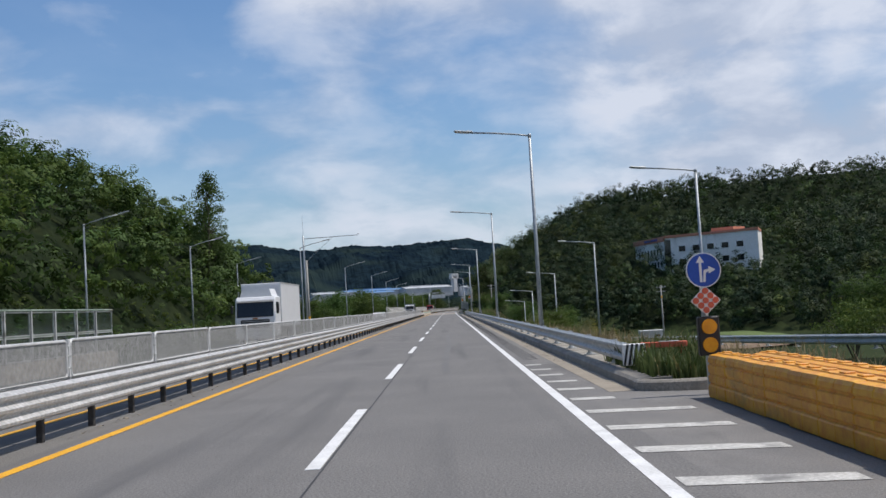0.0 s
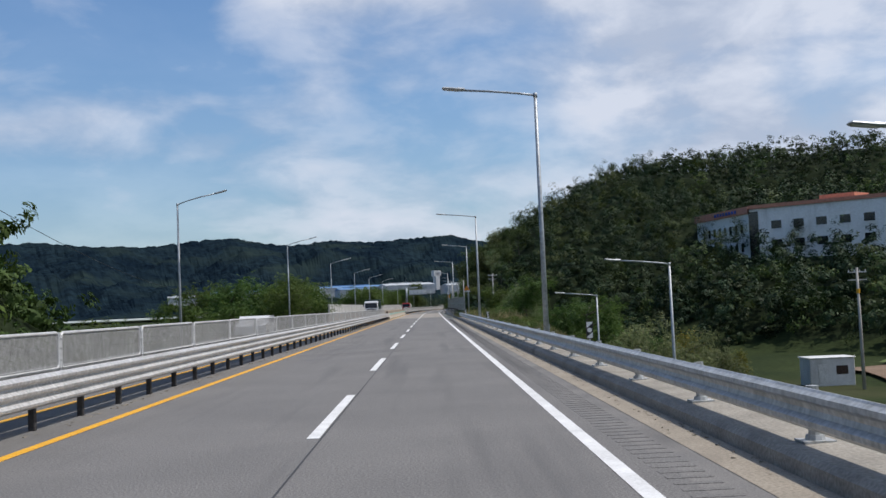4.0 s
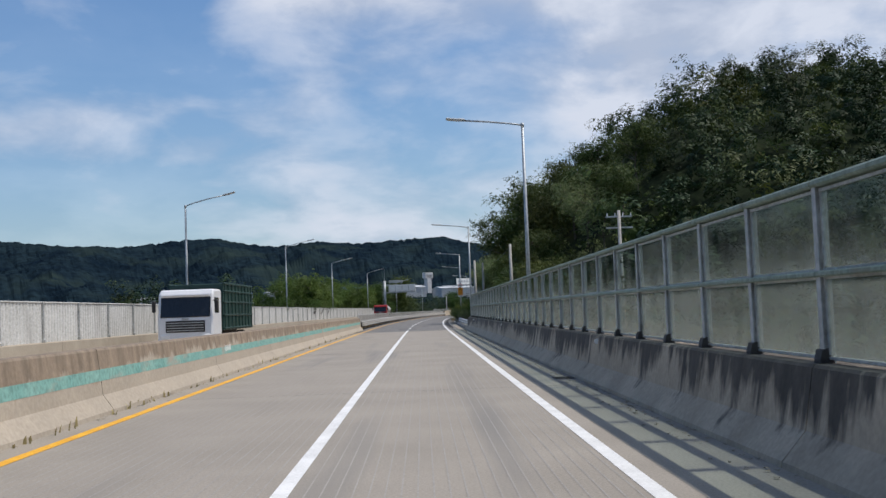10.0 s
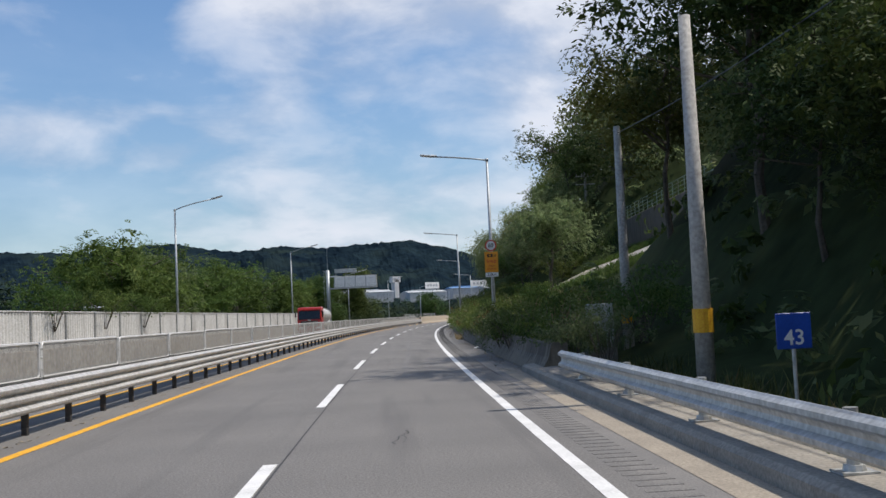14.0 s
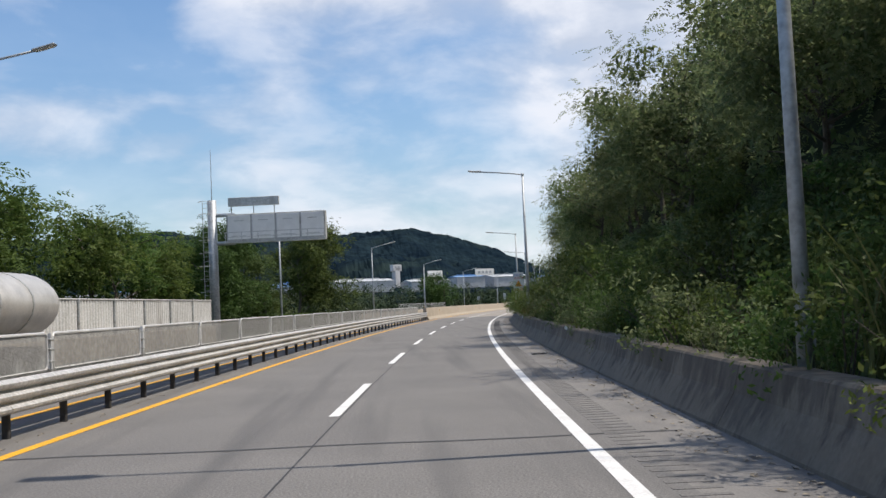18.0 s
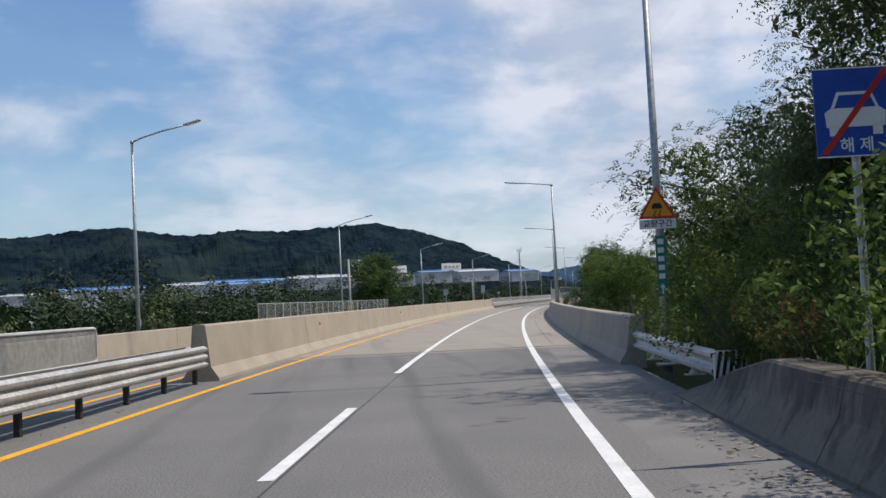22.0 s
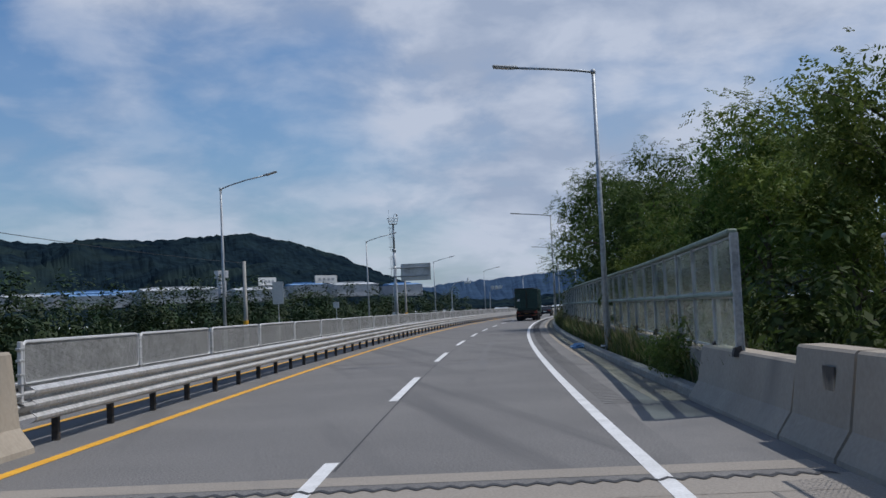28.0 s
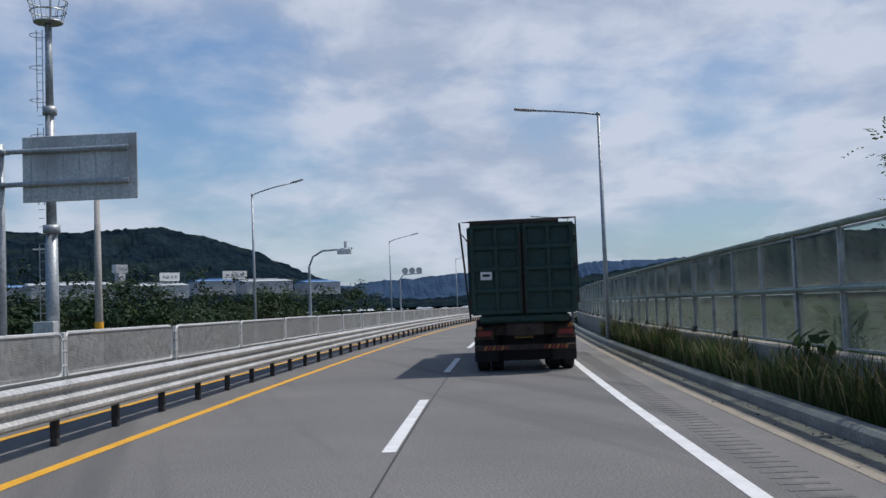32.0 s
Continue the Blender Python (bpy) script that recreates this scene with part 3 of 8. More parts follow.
def build_ground():
    xs, ys = spaced(-110, 240, 3.0, (-4500, 4500)), spaced(-60, 860, 3.0, (-3000, 4800))
    gx, gy = np.meshgrid(xs, ys)
    s, lat = to_road(gx.ravel(), gy.ravel())
    z = land(s, lat)
    far = ease(400, 1200, np.hypot(gx.ravel() - 20, gy.ravel() - 400))
    z = z * (1 - far) - 6.0 * far
    nx = len(xs)
    v = np.stack([gx.ravel(), gy.ravel(), z], 1)
    i = np.arange(len(ys) - 1)[:, None] * nx + np.arange(nx - 1)[None, :]
    f = np.stack([i, i + 1, i + 1 + nx, i + nx], -1).reshape(-1, 4)
    me = bpy.data.meshes.new("ground")
    me.from_pydata(v.tolist(), [], f.tolist())
    me.materials.append(M_GROUND)
    me.materials.append(M_FLOOR_SHADE)
    # faces under the woods take the shade-coloured floor
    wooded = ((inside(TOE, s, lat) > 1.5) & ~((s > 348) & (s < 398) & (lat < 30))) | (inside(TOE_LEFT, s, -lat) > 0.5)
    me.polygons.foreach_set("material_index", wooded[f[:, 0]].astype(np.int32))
    me.polygons.foreach_set("use_smooth", [True] * len(me.polygons))
    tagged(new("ground", me), "rough green and brown land on both sides of the road", "ground", kind="structure")


build_ground()


def field(name, label, corners, mat, lift):
    """A patch of land between four corners (station, offset), laid over the ground."""
    (a, b, c, d), n = [np.array(p, float) for p in corners], 14
    v = []
    for i in range(n + 1):
        for j in range(n + 1):
            u, w = i / n, j / n
            p = (a * (1 - u) + b * u) * (1 - w) + (d * (1 - u) + c * u) * w
            wob = 1.2 * math.sin(p[0] * 0.7) * math.sin(p[1] * 0.5)
            s, lat = p[0] + wob, p[1] + wob * 0.6
            v.append(tuple(rp(s, lat, float(land(np.array([s]), np.array([lat]))[0]) + lift)))
    f = [(i * (n + 1) + j, i * (n + 1) + j + 1, (i + 1) * (n + 1) + j + 1, (i + 1) * (n + 1) + j) for i in range(n) for j in range(n)]
    me = Shape().add(v, f).mesh(name, mat)
    tagged(new(name, me), label, "field", kind="structure")


M_SOIL = surface("bare_soil", (0.15, 0.1, 0.06), (0.22, 0.15, 0.095), 0.95, scale=0.3, fine=4, bump=0.5, stain=(0.14, 0.1, 0.06), stain_scale=(0.2, 0.6, 1), stain_at=0.55)
M_RICE = surface("rice_field", (0.075, 0.115, 0.022), (0.11, 0.155, 0.034), 0.9, scale=0.2, fine=3, bump=0.6, stain=(0.13, 0.16, 0.05), stain_scale=(0.15, 0.15, 1), stain_at=0.58)
field("bare_field", "brown bare soil field below the road", ((138, 39), (200, 46), (197, 58), (150, 62)), M_SOIL, 0.35)
field("rice_field", "bright green rice field at the foot of the hill", ((170, 60), (203, 53), (212, 60), (182, 67)), M_RICE, 0.45)

# ---- road surfaces ----
B1, B2 = (229.3, 303.2), (513.0, 622.8)   # the two bridges
S0, S1 = -150.0, 990.0
road = flat("road", strip(S0, B1[0], [(-4.9, 0), (3.75, 0)], 0.0), M_ASPHALT, "grey asphalt carriageway with worn wheel tracks", "road")
for a, b in ((B1[1], B2[0]), (B2[1], S1)):
    flat("asphalt", strip(a, b, [(-4.9, 0), (3.75, 0)], 0.0), M_ASPHALT, parent=road)
for a, b in (B1, B2):
    flat("bridge_deck", strip(a, b, [(-4.9, 0), (5.2, 0)], 0.0), M_DECK, "pale grooved concrete bridge deck", parent=road)
for a, b in ((S0, B1[0]), (B1[1], B2[0]), (B2[1], S1)):
    flat("shoulder", strip(a, b, [(3.75, 0), (5.2, 0)], 0.0), M_SHOULDER, "coarse worn asphalt shoulder", parent=road)
other = flat("opposite_road", strip(S0, B1[0], [(-12.9, 0), (-4.9, 0)], -0.004), M_ASPHALT, "grey asphalt carriageway of the opposite direction", "road")
flat("asphalt", strip(B1[1], B2[0], [(-12.9, 0), (-4.9, 0)], -0.004), M_ASPHALT, parent=other)
flat("asphalt", strip(B2[1], S1, [(-12.9, 0), (-4.9, 0)], -0.004), M_ASPHALT, parent=other)
for a, b in (B1, B2):
    flat("bridge_deck", strip(a, b, [(-12.9, 0), (-4.9, 0)], -0.004), M_DECK, parent=other)


def ribbon(a, b, lat, w, mat, name, parent, z=0.005, step=4.0):
    return flat(name, strip(a, b, [(lat - w / 2, 0), (lat + w / 2, 0)], z, step), mat, parent=parent)


ribbon(S0, S1, 3.28, 0.17, M_WHITE, "edge_line", road)
ribbon(S0, S1, -3.65, 0.18, M_YELLOW, "yellow_line", road)
ribbon(S0, S1, -5.62, 0.18, M_YELLOW, "yellow_line", other, 0.004)
ribbon(S0, S1, -12.3, 0.15, M_WHITE, "edge_line", other, 0.004)
dash = Shape().box((0, 3.15, 0.004), (0.16, 6.3, 0.006)).mesh("lane_dash", M_WHITE)
for lo, hi, ph in ((-60, 222, 3.60), (300, 494, 2.58), (624, 900, -5.165)):
    k = math.ceil((lo - ph) / 13.556)
    while ph + k * 13.556 < hi:
        part("lane_dash", dash, None, road, at=rm(ph + k * 13.556, 0))
        part("lane_dash", dash, None, other, at=rm(ph + k * 13.556 + 4, -9.0, -0.003))
        k += 1
ribbon(229.6, 301.0, 0.0, 0.16, M_WHITE, "lane_line", road)
ribbon(504.2, 624.6, 0.0, 0.16, M_WHITE, "lane_line", road)
# the tar-filled seam along the lane line and the cross joints
for a, b in ((S0, 216), (304, 512), (624, S1)):
    ribbon(a, b, 0.11, 0.025, M_TAR, "seam", road, 0.002)
for s in (36.9, 71.8, 123.0, 167.7, 216.1, 355.5, 406.0, 453.6, 645.6, 693.2, 740.0):
    sh = Shape()
    rings = [rm(s + 0.12 * math.sin(i * 1.7) * 0.4, -3.6 + i * 0.9) for i in range(10)]
    sh.add([m @ Vector((0, d, 0.003)) for m in rings for d in (-0.05, 0.05)], [(2 * i, 2 * i + 2, 2 * i + 3, 2 * i + 1) for i in range(9)])
    flat("road_joint", sh, M_TAR, "dark sealed joint across the road", parent=road)
for s in (264.1, 549.8, 595.3, 243.0, 284.0, 572.0):
    sh = Shape()
    sh.add([rp(s + d, x, 0.003) for x in (-3.9, 4.7) for d in (-0.012, 0.012)], [(0, 2, 3, 1)])
    flat("deck_joint", sh, M_TAR, parent=road)
# expansion joints at the bridge ends: two pale bands with a dark finger joint
for s in (229.3, 303.2, 513.0, 622.8):
    for d in (-0.55, 0.55):
        sh = strip(s + d - 0.25, s + d + 0.25, [(-4.1, 0), (4.8, 0)], 0.003, 0.5)
        flat("joint_band", sh, M_KERB if s < 400 else M_DECK, parent=road)
    sh = Shape()
    n = 90
    for i in range(n):
        lat, l2 = -4.1 + 8.9 * i / n, -4.1 + 8.9 * (i + 1) / n
        w, w2 = 0.07 * (1 if i % 2 else -1), 0.07 * (-1 if i % 2 else 1)
        sh.add([rp(s + w - 0.05, lat, 0.0075), rp(s + w2 - 0.05, l2, 0.0075), rp(s + w2 + 0.05, l2, 0.0075), rp(s + w + 0.05, lat, 0.0075)], [(0, 1, 2, 3)])
    flat("finger_joint", sh, M_TAR, "dark toothed steel expansion joint", parent=road)
# rumble strip grooves on the shoulder
for a, b in ((22, 205), (310, 482), (630, 735)):
    sh = Shape()
    for s in np.arange(a, b, 0.3):
        sh.box((0, 0, 0.001), (0.42, 0.1, 0.006), rm(s, 3.78))
    tagged(flat("rumble_strip", sh, M_ASPHALT, "row of milled rumble grooves beside the edge line", parent=road), kind="stuff")
# gutter and kerb on the right
KERB = [(4.66, -0.2), (4.68, 0.14), (4.74, 0.19), (5.3, 0.21), (5.34, -0.3)]
KERB2 = [(5.0, -0.2), (5.02, 0.13), (5.07, 0.17), (5.25, 0.17), (5.28, -0.3)]


def run(name, profile, a, b, mat, label, category, step=4.0, kind="structure"):
    n = max(2, int((b - a) / step) + 1)
    sh = Shape().extrude(profile, [rm(s, 0) for s in np.linspace(a, b, n)])
    return tagged(new(name, sh.mesh(name, mat)), label, category, "", kind)


flat("gutter", strip(10.5, B1[0], [(4.2, 0), (4.67, 0)], 0.005), M_GUTTER, "tan concrete gutter strip beside the kerb", "gutter")
flat("gutter", strip(304, 338, [(4.2, 0), (4.67, 0)], 0.005), M_GUTTER, "tan concrete gutter strip beside the kerb", "gutter")
flat("gutter", strip(630, 900, [(4.4, 0), (4.53, 0)], 0.005), M_GUTTER, "thin tan concrete gutter strip below the grass verge", "gutter")
flat("silt", strip(630, 900, [(4.53, 0), (5.01, 0)], 0.004), M_SILT, "brown silt washed along the verge kerb", "silt")
run("kerb", KERB, 10.5, 222.0, M_KERB, "grey concrete kerb that carries the guardrail posts", "kerb")
run("kerb", KERB, 306.5, 336.0, M_KERB, "grey concrete kerb below the guardrail", "kerb")
run("kerb", KERB2, 630.0, 900.0, M_KERB, "low grey concrete kerb along the grass verge", "kerb")

# ---- concrete barriers ----
def barrier(a, b, profile, mat, name, label, gap=10.0):
    base = thing(name, label=label, category="barrier", kind="structure")
    s = a
    i = 0
    while s < b - 0.5:
        e = min(s + gap, b)
        n = max(2, int((e - s) / 2.5) + 1)
        sh = Shape().extrude(profile, [rm(q, 0) for q in np.linspace(s + 0.012, e - 0.012, n)])
        part("barrier_section", sh, mat, base)
        s = e
    return base


JERSEY_R = [(4.66, -0.1), (4.68, 0.06), (4.92, 0.34), (5.02, 0.93), (5.05, 0.96), (5.42, 0.96), (5.44, -0.1)]
barrier(222, 306.4, JERSEY_R, M_OLD, "bridge_parapet", "stained grey concrete bridge parapet below the noise screen")
PARA2 = [(4.92, -0.1), (4.94, 0.05), (5.1, 0.3), (5.2, 1.02), (5.23, 1.05), (5.5, 1.05), (5.52, -0.1)]
barrier(503.5, 623.2, PARA2, M_PARAPET, "bridge_parapet", "clean pale concrete bridge parapet", 13.5)
MED1 = [(-4.16, -0.1), (-4.18, 0.07), (-4.36, 0.33), (-4.46, 1.11), (-4.49, 1.15), (-4.74, 1.15), (-4.77, 1.11), (-4.87, 0.33), (-5.05, 0.07), (-5.07, -0.1)]
MED2 = [(x, z if z < 0.5 else z + 0.17) for x, z in MED1]
barrier(230.6, 314.6, MED1, M_MED, "median_barrier", "tan concrete median barrier with a faded teal stripe")
barrier(504.5, 616.3, MED2, M_PARAPET, "median_barrier", "pale concrete median barrier", 12.0)
barrier(616.5, 626.6, MED2, M_PARAPET, "median_barrier", "pale concrete end section of the median barrier", 12.0)
flat("teal_stripe", strip(230.8, 314.4, [(-4.389, 0.58), (-4.414, 0.78)], 0.0), M_TEAL, "faded teal stripe painted along the concrete barrier", "stripe")
LWALL = [(4.88, -0.1), (4.9, 0.04), (5.12, 0.42), (5.2, 0.74), (5.23, 0.77), (5.6, 0.77), (5.62, -0.4)]
barrier(334, 492.5, LWALL, M_WALL, "retaining_wall", "low weathered grey concrete retaining wall with overgrown top", 12.0)
tail = Shape()
for s, k in ((492.5, 1.0), (494.0, 0.72), (495.8, 0.3), (496.8, 0.1)):
    tail.v += [tuple(rp(s, x, z * k if z > 0 else z)) for x, z in LWALL]
tail.f += [(7 * r + i, 7 * r + (i + 1) % 7, 7 * r + 7 + (i + 1) % 7, 7 * r + 7 + i) for r in range(3) for i in range(7)] + [tuple(range(7)), tuple(range(21, 28))]
tagged(new("wall_end", tail.mesh("wall_end", M_WALL)), "grey concrete wall end that slopes down to the ground", "wall", "", "structure")
OUTER = [(-12.9, -0.3), (-12.92, 0.9), (-12.95, 0.94), (-13.2, 0.94), (-13.22, -0.3)]
barrier(231, 454, OUTER, M_PARAPET, "outer_parapet", "pale concrete parapet along the opposite carriageway", 16.0)
barrier(512, 624, OUTER, M_PARAPET, "outer_parapet", "pale concrete parapet of the second bridge", 16.0)

# ---- guardrails ----
WBEAM = [(0, 0.0), (0.02, 0.02), (0.075, 0.05), (0.08, 0.1), (0.02, 0.14), (0.005, 0.19), (0.02, 0.24), (0.08, 0.28), (0.075, 0.33), (0.02, 0.36), (0, 0.38)]
TBEAM = [(0, 0.0), (0.085, 0.045), (0.095, 0.085), (0.015, 0.15), (0.01, 0.175), (0.085, 0.22), (0.095, 0.26), (0.015, 0.325), (0.01, 0.35), (0.085, 0.395), (0.095, 0.435),
         (0.0, 0.49)]


def beam_mesh(profile, length, side, mat):
    """A rolled steel beam, face towards side (+1 to the left of the way)."""
    front = [(-side * x, z) for x, z in profile]
    back = [(-side * (x - 0.012), z) for x, z in profile[::-1]]
    rings = [Matrix.Translation((0, y, 0)) for y in (-0.02, length + 0.02)]
    return Shape().extrude(front + back, rings).mesh("beam", mat)


BEAM_R = beam_mesh(WBEAM, 4.0, 1, M_STEEL)
TALL = [(x, 0.06 + z) for x, z in TBEAM]
BEAM_L = beam_mesh(TALL, 4.0, -1, M_RAIL_OLD)
BEAM_O = beam_mesh(TALL, 4.0, 1, M_RAIL_OLD)
POST_R = Shape().tube((0, 0, 0.2), (0, 0, 0.72), 0.06, n=10).tube((0, 0, 0.2), (0, 0, 0.27), 0.1, 0.085, 10).box((0, 0, 0.212), (0.3, 0.26, 0.02)).mesh("post", M_STEEL)
POST_L = Shape().box((-0.06, 0, 0.36), (0.1, 0.1, 0.74), ch=0.012).mesh("post", M_POST)


def guardrail(a, b, lat, beam, post, gap, z, off, label, fall=0.0):
    """A rail from a to b; fall lowers it with every metre of the way."""
    g = thing("guardrail", label=label, category="guardrail", group="guardrails")
    s = a
    while s < b - 1:
        part("beam", beam, None, g, at=rm(s, lat, z - fall * (s - a)) @ Matrix.Rotation(-math.atan(fall), 4, "X"))
        s += 4.0
    s = a + gap / 2
    while s < b and post:
        part("post", post, None, g, at=rm(s, lat + off, (z - 0.33 if fall else 0) - fall * (s - a)))
        s += gap
    return g


guardrail(13, 203, 4.98, BEAM_R, POST_R, 4.0, 0.33, 0.09, "grey galvanised guardrail on a concrete kerb")
guardrail(307.0, 331, 4.98, BEAM_R, POST_R, 4.0, 0.33, 0.09, "grey galvanised guardrail on a concrete kerb")
guardrail(495.6, 503.5, 5.32, BEAM_R, POST_R, 4.0, 0.33, 0.09, "short grey guardrail before the bridge parapet")
for a, b in ((-40, 230), (316, 504), (626.9, 850)):
    guardrail(a, b, -4.36, BEAM_L, POST_L, 2.12, 0.29, -0.06, "weathered grey double-ridged median guardrail on dark posts")
    guardrail(a, b, -4.74, BEAM_O, None, 2.12, 0.29, 0.06, "weathered median guardrail facing the opposite carriageway")

# ---- median fence ----
def fence_panel():
    f = thing("median_fence", label="pale steel anti-glare fence panel above the median guardrail", category="fence", group="median fence panels")
    L, h, r = 4.75, 0.6, 0.1
    pts = []
    for cx, cz, a0 in ((L - r, h - r, 0), (r, h - r, 90), (r, r, 180), (L - r, r, 270)):
        for k in range(4):
            a = radians(a0 + k * 30)
            pts.append((0, cx + r * math.cos(a), cz + r * math.sin(a)))
    part("frame", Shape().path(pts + pts[:1], 0.026, 6), M_FENCE, f)
    sh = Shape()
    for k in range(30):
        sh.box((0, L / 2, 0.02 + k * 0.0193), (0.006, L - (0.12 if k in (0, 1, 28, 29) else 0.04), 0.0155), Matrix())
    part("louvre", sh, M_SLAT, f, "fine grey expanded mesh")
    part("post", Shape().box((0, -0.08, 0.18), (0.06, 0.07, 0.86), ch=0.008).box((0, -0.08, -0.24), (0.14, 0.14, 0.02)), M_FENCE, f)
    for z in (0.14, 0.34, 0.5):
        part("clamp", Shape().box((0, -0.08, z), (0.07, 0.16, 0.04), ch=0.008), M_STEEL, f)
    return f


FENCE = fence_panel()
FENCE.matrix_basis = rm(-39.34, -4.78, 0.83)
for a, b in ((-34.43, 228), (317.4, 502), (627.6, 840)):
    s = a
    while s < b - 4.7:
        copy_thing(FENCE, rm(s, -4.78 + random.uniform(-0.012, 0.012), 0.83 + random.uniform(-0.01, 0.01), random.uniform(-0.25, 0.25)))
        s += 4.91

# ---- street lamps ----
def street_lamp(side):
    g = "right-hand street lamps" if side > 0 else "left-hand street lamps"
    o = thing("street_lamp", label="tall grey tapered steel street lamp with one long arm", category="street lamp", group=g)
    part("base", Shape().box((0, 0, 0.02), (0.42, 0.42, 0.05), ch=0.01).box((0.09, 0, 0.7), (0.03, 0.12, 0.3), ch=0.006), M_POLE, o)
    part("pole", Shape().tube((0, 0, -1.0), (0, 0, 8.55 if side > 0 else 8.63), 0.1, 0.055, 14).tube((0, 0, 8.49 if side > 0 else 8.57), (0, 0, 8.63 if side > 0 else 8.71), 0.075, 0.07, 12), M_POLE, o, smooth=True)
    d = -side
    rise = 0.27 if side > 0 else 0.62
    top = 8.55 if side > 0 else 8.63
    pts = [(0, 0, top), (d * 0.5, 0, top + rise * 0.3), (d * 1.4, 0, top + rise * 0.68), (d * 2.45, 0, top + rise)]
    tip = Matrix.Translation((d * 2.5, 0, top + rise)) @ Matrix.Rotation(-d * math.atan2(rise * 0.5, 1.2), 4, "Y")
    part("arm", Shape().path(pts, 0.038, 10), M_POLE, o, smooth=True)
    hd = part("head", Shape().box((d * 0.28, 0, 0.02), (0.72, 0.3, 0.075), tip, ch=0.035).box((0, 0, 0.04), (0.3, 0.16, 0.1), tip, ch=0.04), M_POLE, o, "flat grey lamp head")
    part("lens", Shape().box((d * 0.32, 0, -0.022), (0.5, 0.22, 0.02), tip, ch=0.006), M_FENCE, hd)
    return o


LAMP_R = street_lamp(1)
LAMP_R.matrix_basis = rm(35.0, 5.3, 0.0)
for s, lat, z in ((70.5, 5.2, 0), (119.5, 5.4, 0), (166.5, 5.5, 0), (214.4, 6.45, 0.35), (263.7, 5.7, 0.5), (309.0, 5.42, 0.0), (356.5, 5.72, 0.18), (405.0, 5.65, 0.42),
                  (452.5, 5.6, 0.32), (501.4, 5.62, 0.1), (549.0, 5.6, 0.28), (596.0, 5.6, 0.25), (645.2, 5.34, 0.26), (693.9, 5.28, 0.06), (740, 5.2, 0), (788, 5.4, 0), (836, 5.5, 0)):
    copy_thing(LAMP_R, rm(s, lat, z))
LAMP_L = street_lamp(-1)
LAMP_L.matrix_basis = rm(62, -23.0, 0.0)
for s, lat, z in ((98.4, -13.5, 0), (149.4, -14.0, 0), (193.0, -13.2, 0), (240.6, -13.35, 0), (285.8, -13.2, 0), (331.6, -13.38, 0.28), (375.0, -13.3, 0.5), (424.9, -13.25, 0.78),
                  (474.0, -13.2, 0.0), (524.7, -13.48, 0.6), (570.9, -13.2, 0.07), (620.2, -13.3, 0), (667.1, -12.86, 0), (714.4, -13.32, 0.15), (761.0, -13.75, 0), (808, -13.5, 0), (855, -13.5, 0)):
    copy_thing(LAMP_L, rm(s, lat, z))
for s, lat in ((87.9, -22.3), (122.2, -25.0)):
    copy_thing(LAMP_L, rm(s, lat, 0.0))
for s, lat, top in ((41.4, 13.7, 7.6), (81, 14.4, 6.6), (106.3, 13.5, 4.8), (135, 13.3, 3.3), (162.5, 14.2, 2.0)):
    copy_thing(LAMP_R, rm(s, lat, top - 8.7))

# ---- noise screens ----
def screen_bay(h, label, group, length=2.08, split=1):
    o = thing("noise_screen", label=label, category="noise barrier", group=group)
    H = [(-0.057, -0.05), (-0.043, -0.05), (-0.043, -0.01), (0.043, -0.01), (0.043, -0.05), (0.057, -0.05), (0.057, 0.05), (0.043, 0.05), (0.043, 0.01), (-0.043, 0.01), (-0.043, 0.05),
         (-0.057, 0.05)]
    n = len(H)
    part("post", Shape().add([(x, y, z) for z in (0, h) for x, y in H], [tuple(range(n))[::-1], tuple(range(n, 2 * n))] + [(i, (i + 1) % n, n + (i + 1) % n, n + i) for i in range(n)]), M_FRAME, o)
    part("foot_bracket", Shape().extrude([(-0.11, 0.0), (-0.11, 0.04), (-0.085, 0.13), (0.0, 0.15), (0.03, 0.0)], [Matrix.Translation((0, y, 0)) for y in (-0.08, 0.08)]), M_POST, o, "dark foot bracket")
    half, w = h / 2, length / split
    for q in range(split):
        c = (q + 0.5) * w
        if q:
            part("mullion", Shape().box((-0.02, q * w, h / 2), (0.05, 0.03, h - 0.02), ch=0.006), M_FRAME, o)
        for z0, mat in ((0.03, M_GLASS_LOW), (half + 0.02, M_GLASS)):
            part("panel", Shape().box((0, c, z0 + (half - 0.06) / 2), (0.014, w - 0.12, half - 0.1)), mat, o, "dusty clear panel" if z0 < 0.1 else "clear panel")
            z1 = z0 + half - 0.06
            part("panel_frame", Shape().box((0, c, z0 + 0.02), (0.045, w - 0.1, 0.03)).box((0, c, z1 - 0.01), (0.045, w - 0.1, 0.03))
                 .box((0, c - w / 2 + 0.075, z0 + half / 2), (0.045, 0.024, half - 0.1)).box((0, c + w / 2 - 0.075, z0 + half / 2), (0.045, 0.024, half - 0.1)), M_FRAME, o)
    part("top_rail", Shape().box((-0.02, length / 2, h + 0.02), (0.15, length, 0.075), ch=0.02), M_GREEN, o, "faded green cap rail")
    part("mid_rail", Shape().box((-0.04, length / 2, half), (0.1, length - 0.01, 0.06), ch=0.015), M_GREEN, o, "faded green middle rail")
    return o


BAY = screen_bay(1.72, "two-tier clear noise screen bay on the bridge parapet", "bridge noise screen bays")
BAY.matrix_basis = rm(221.75, 5.24, 0.96)
s = 223.83
while s < 304.6:
    copy_thing(BAY, rm(s, 5.24, 0.96))
    s += 2.08
s = 205.11
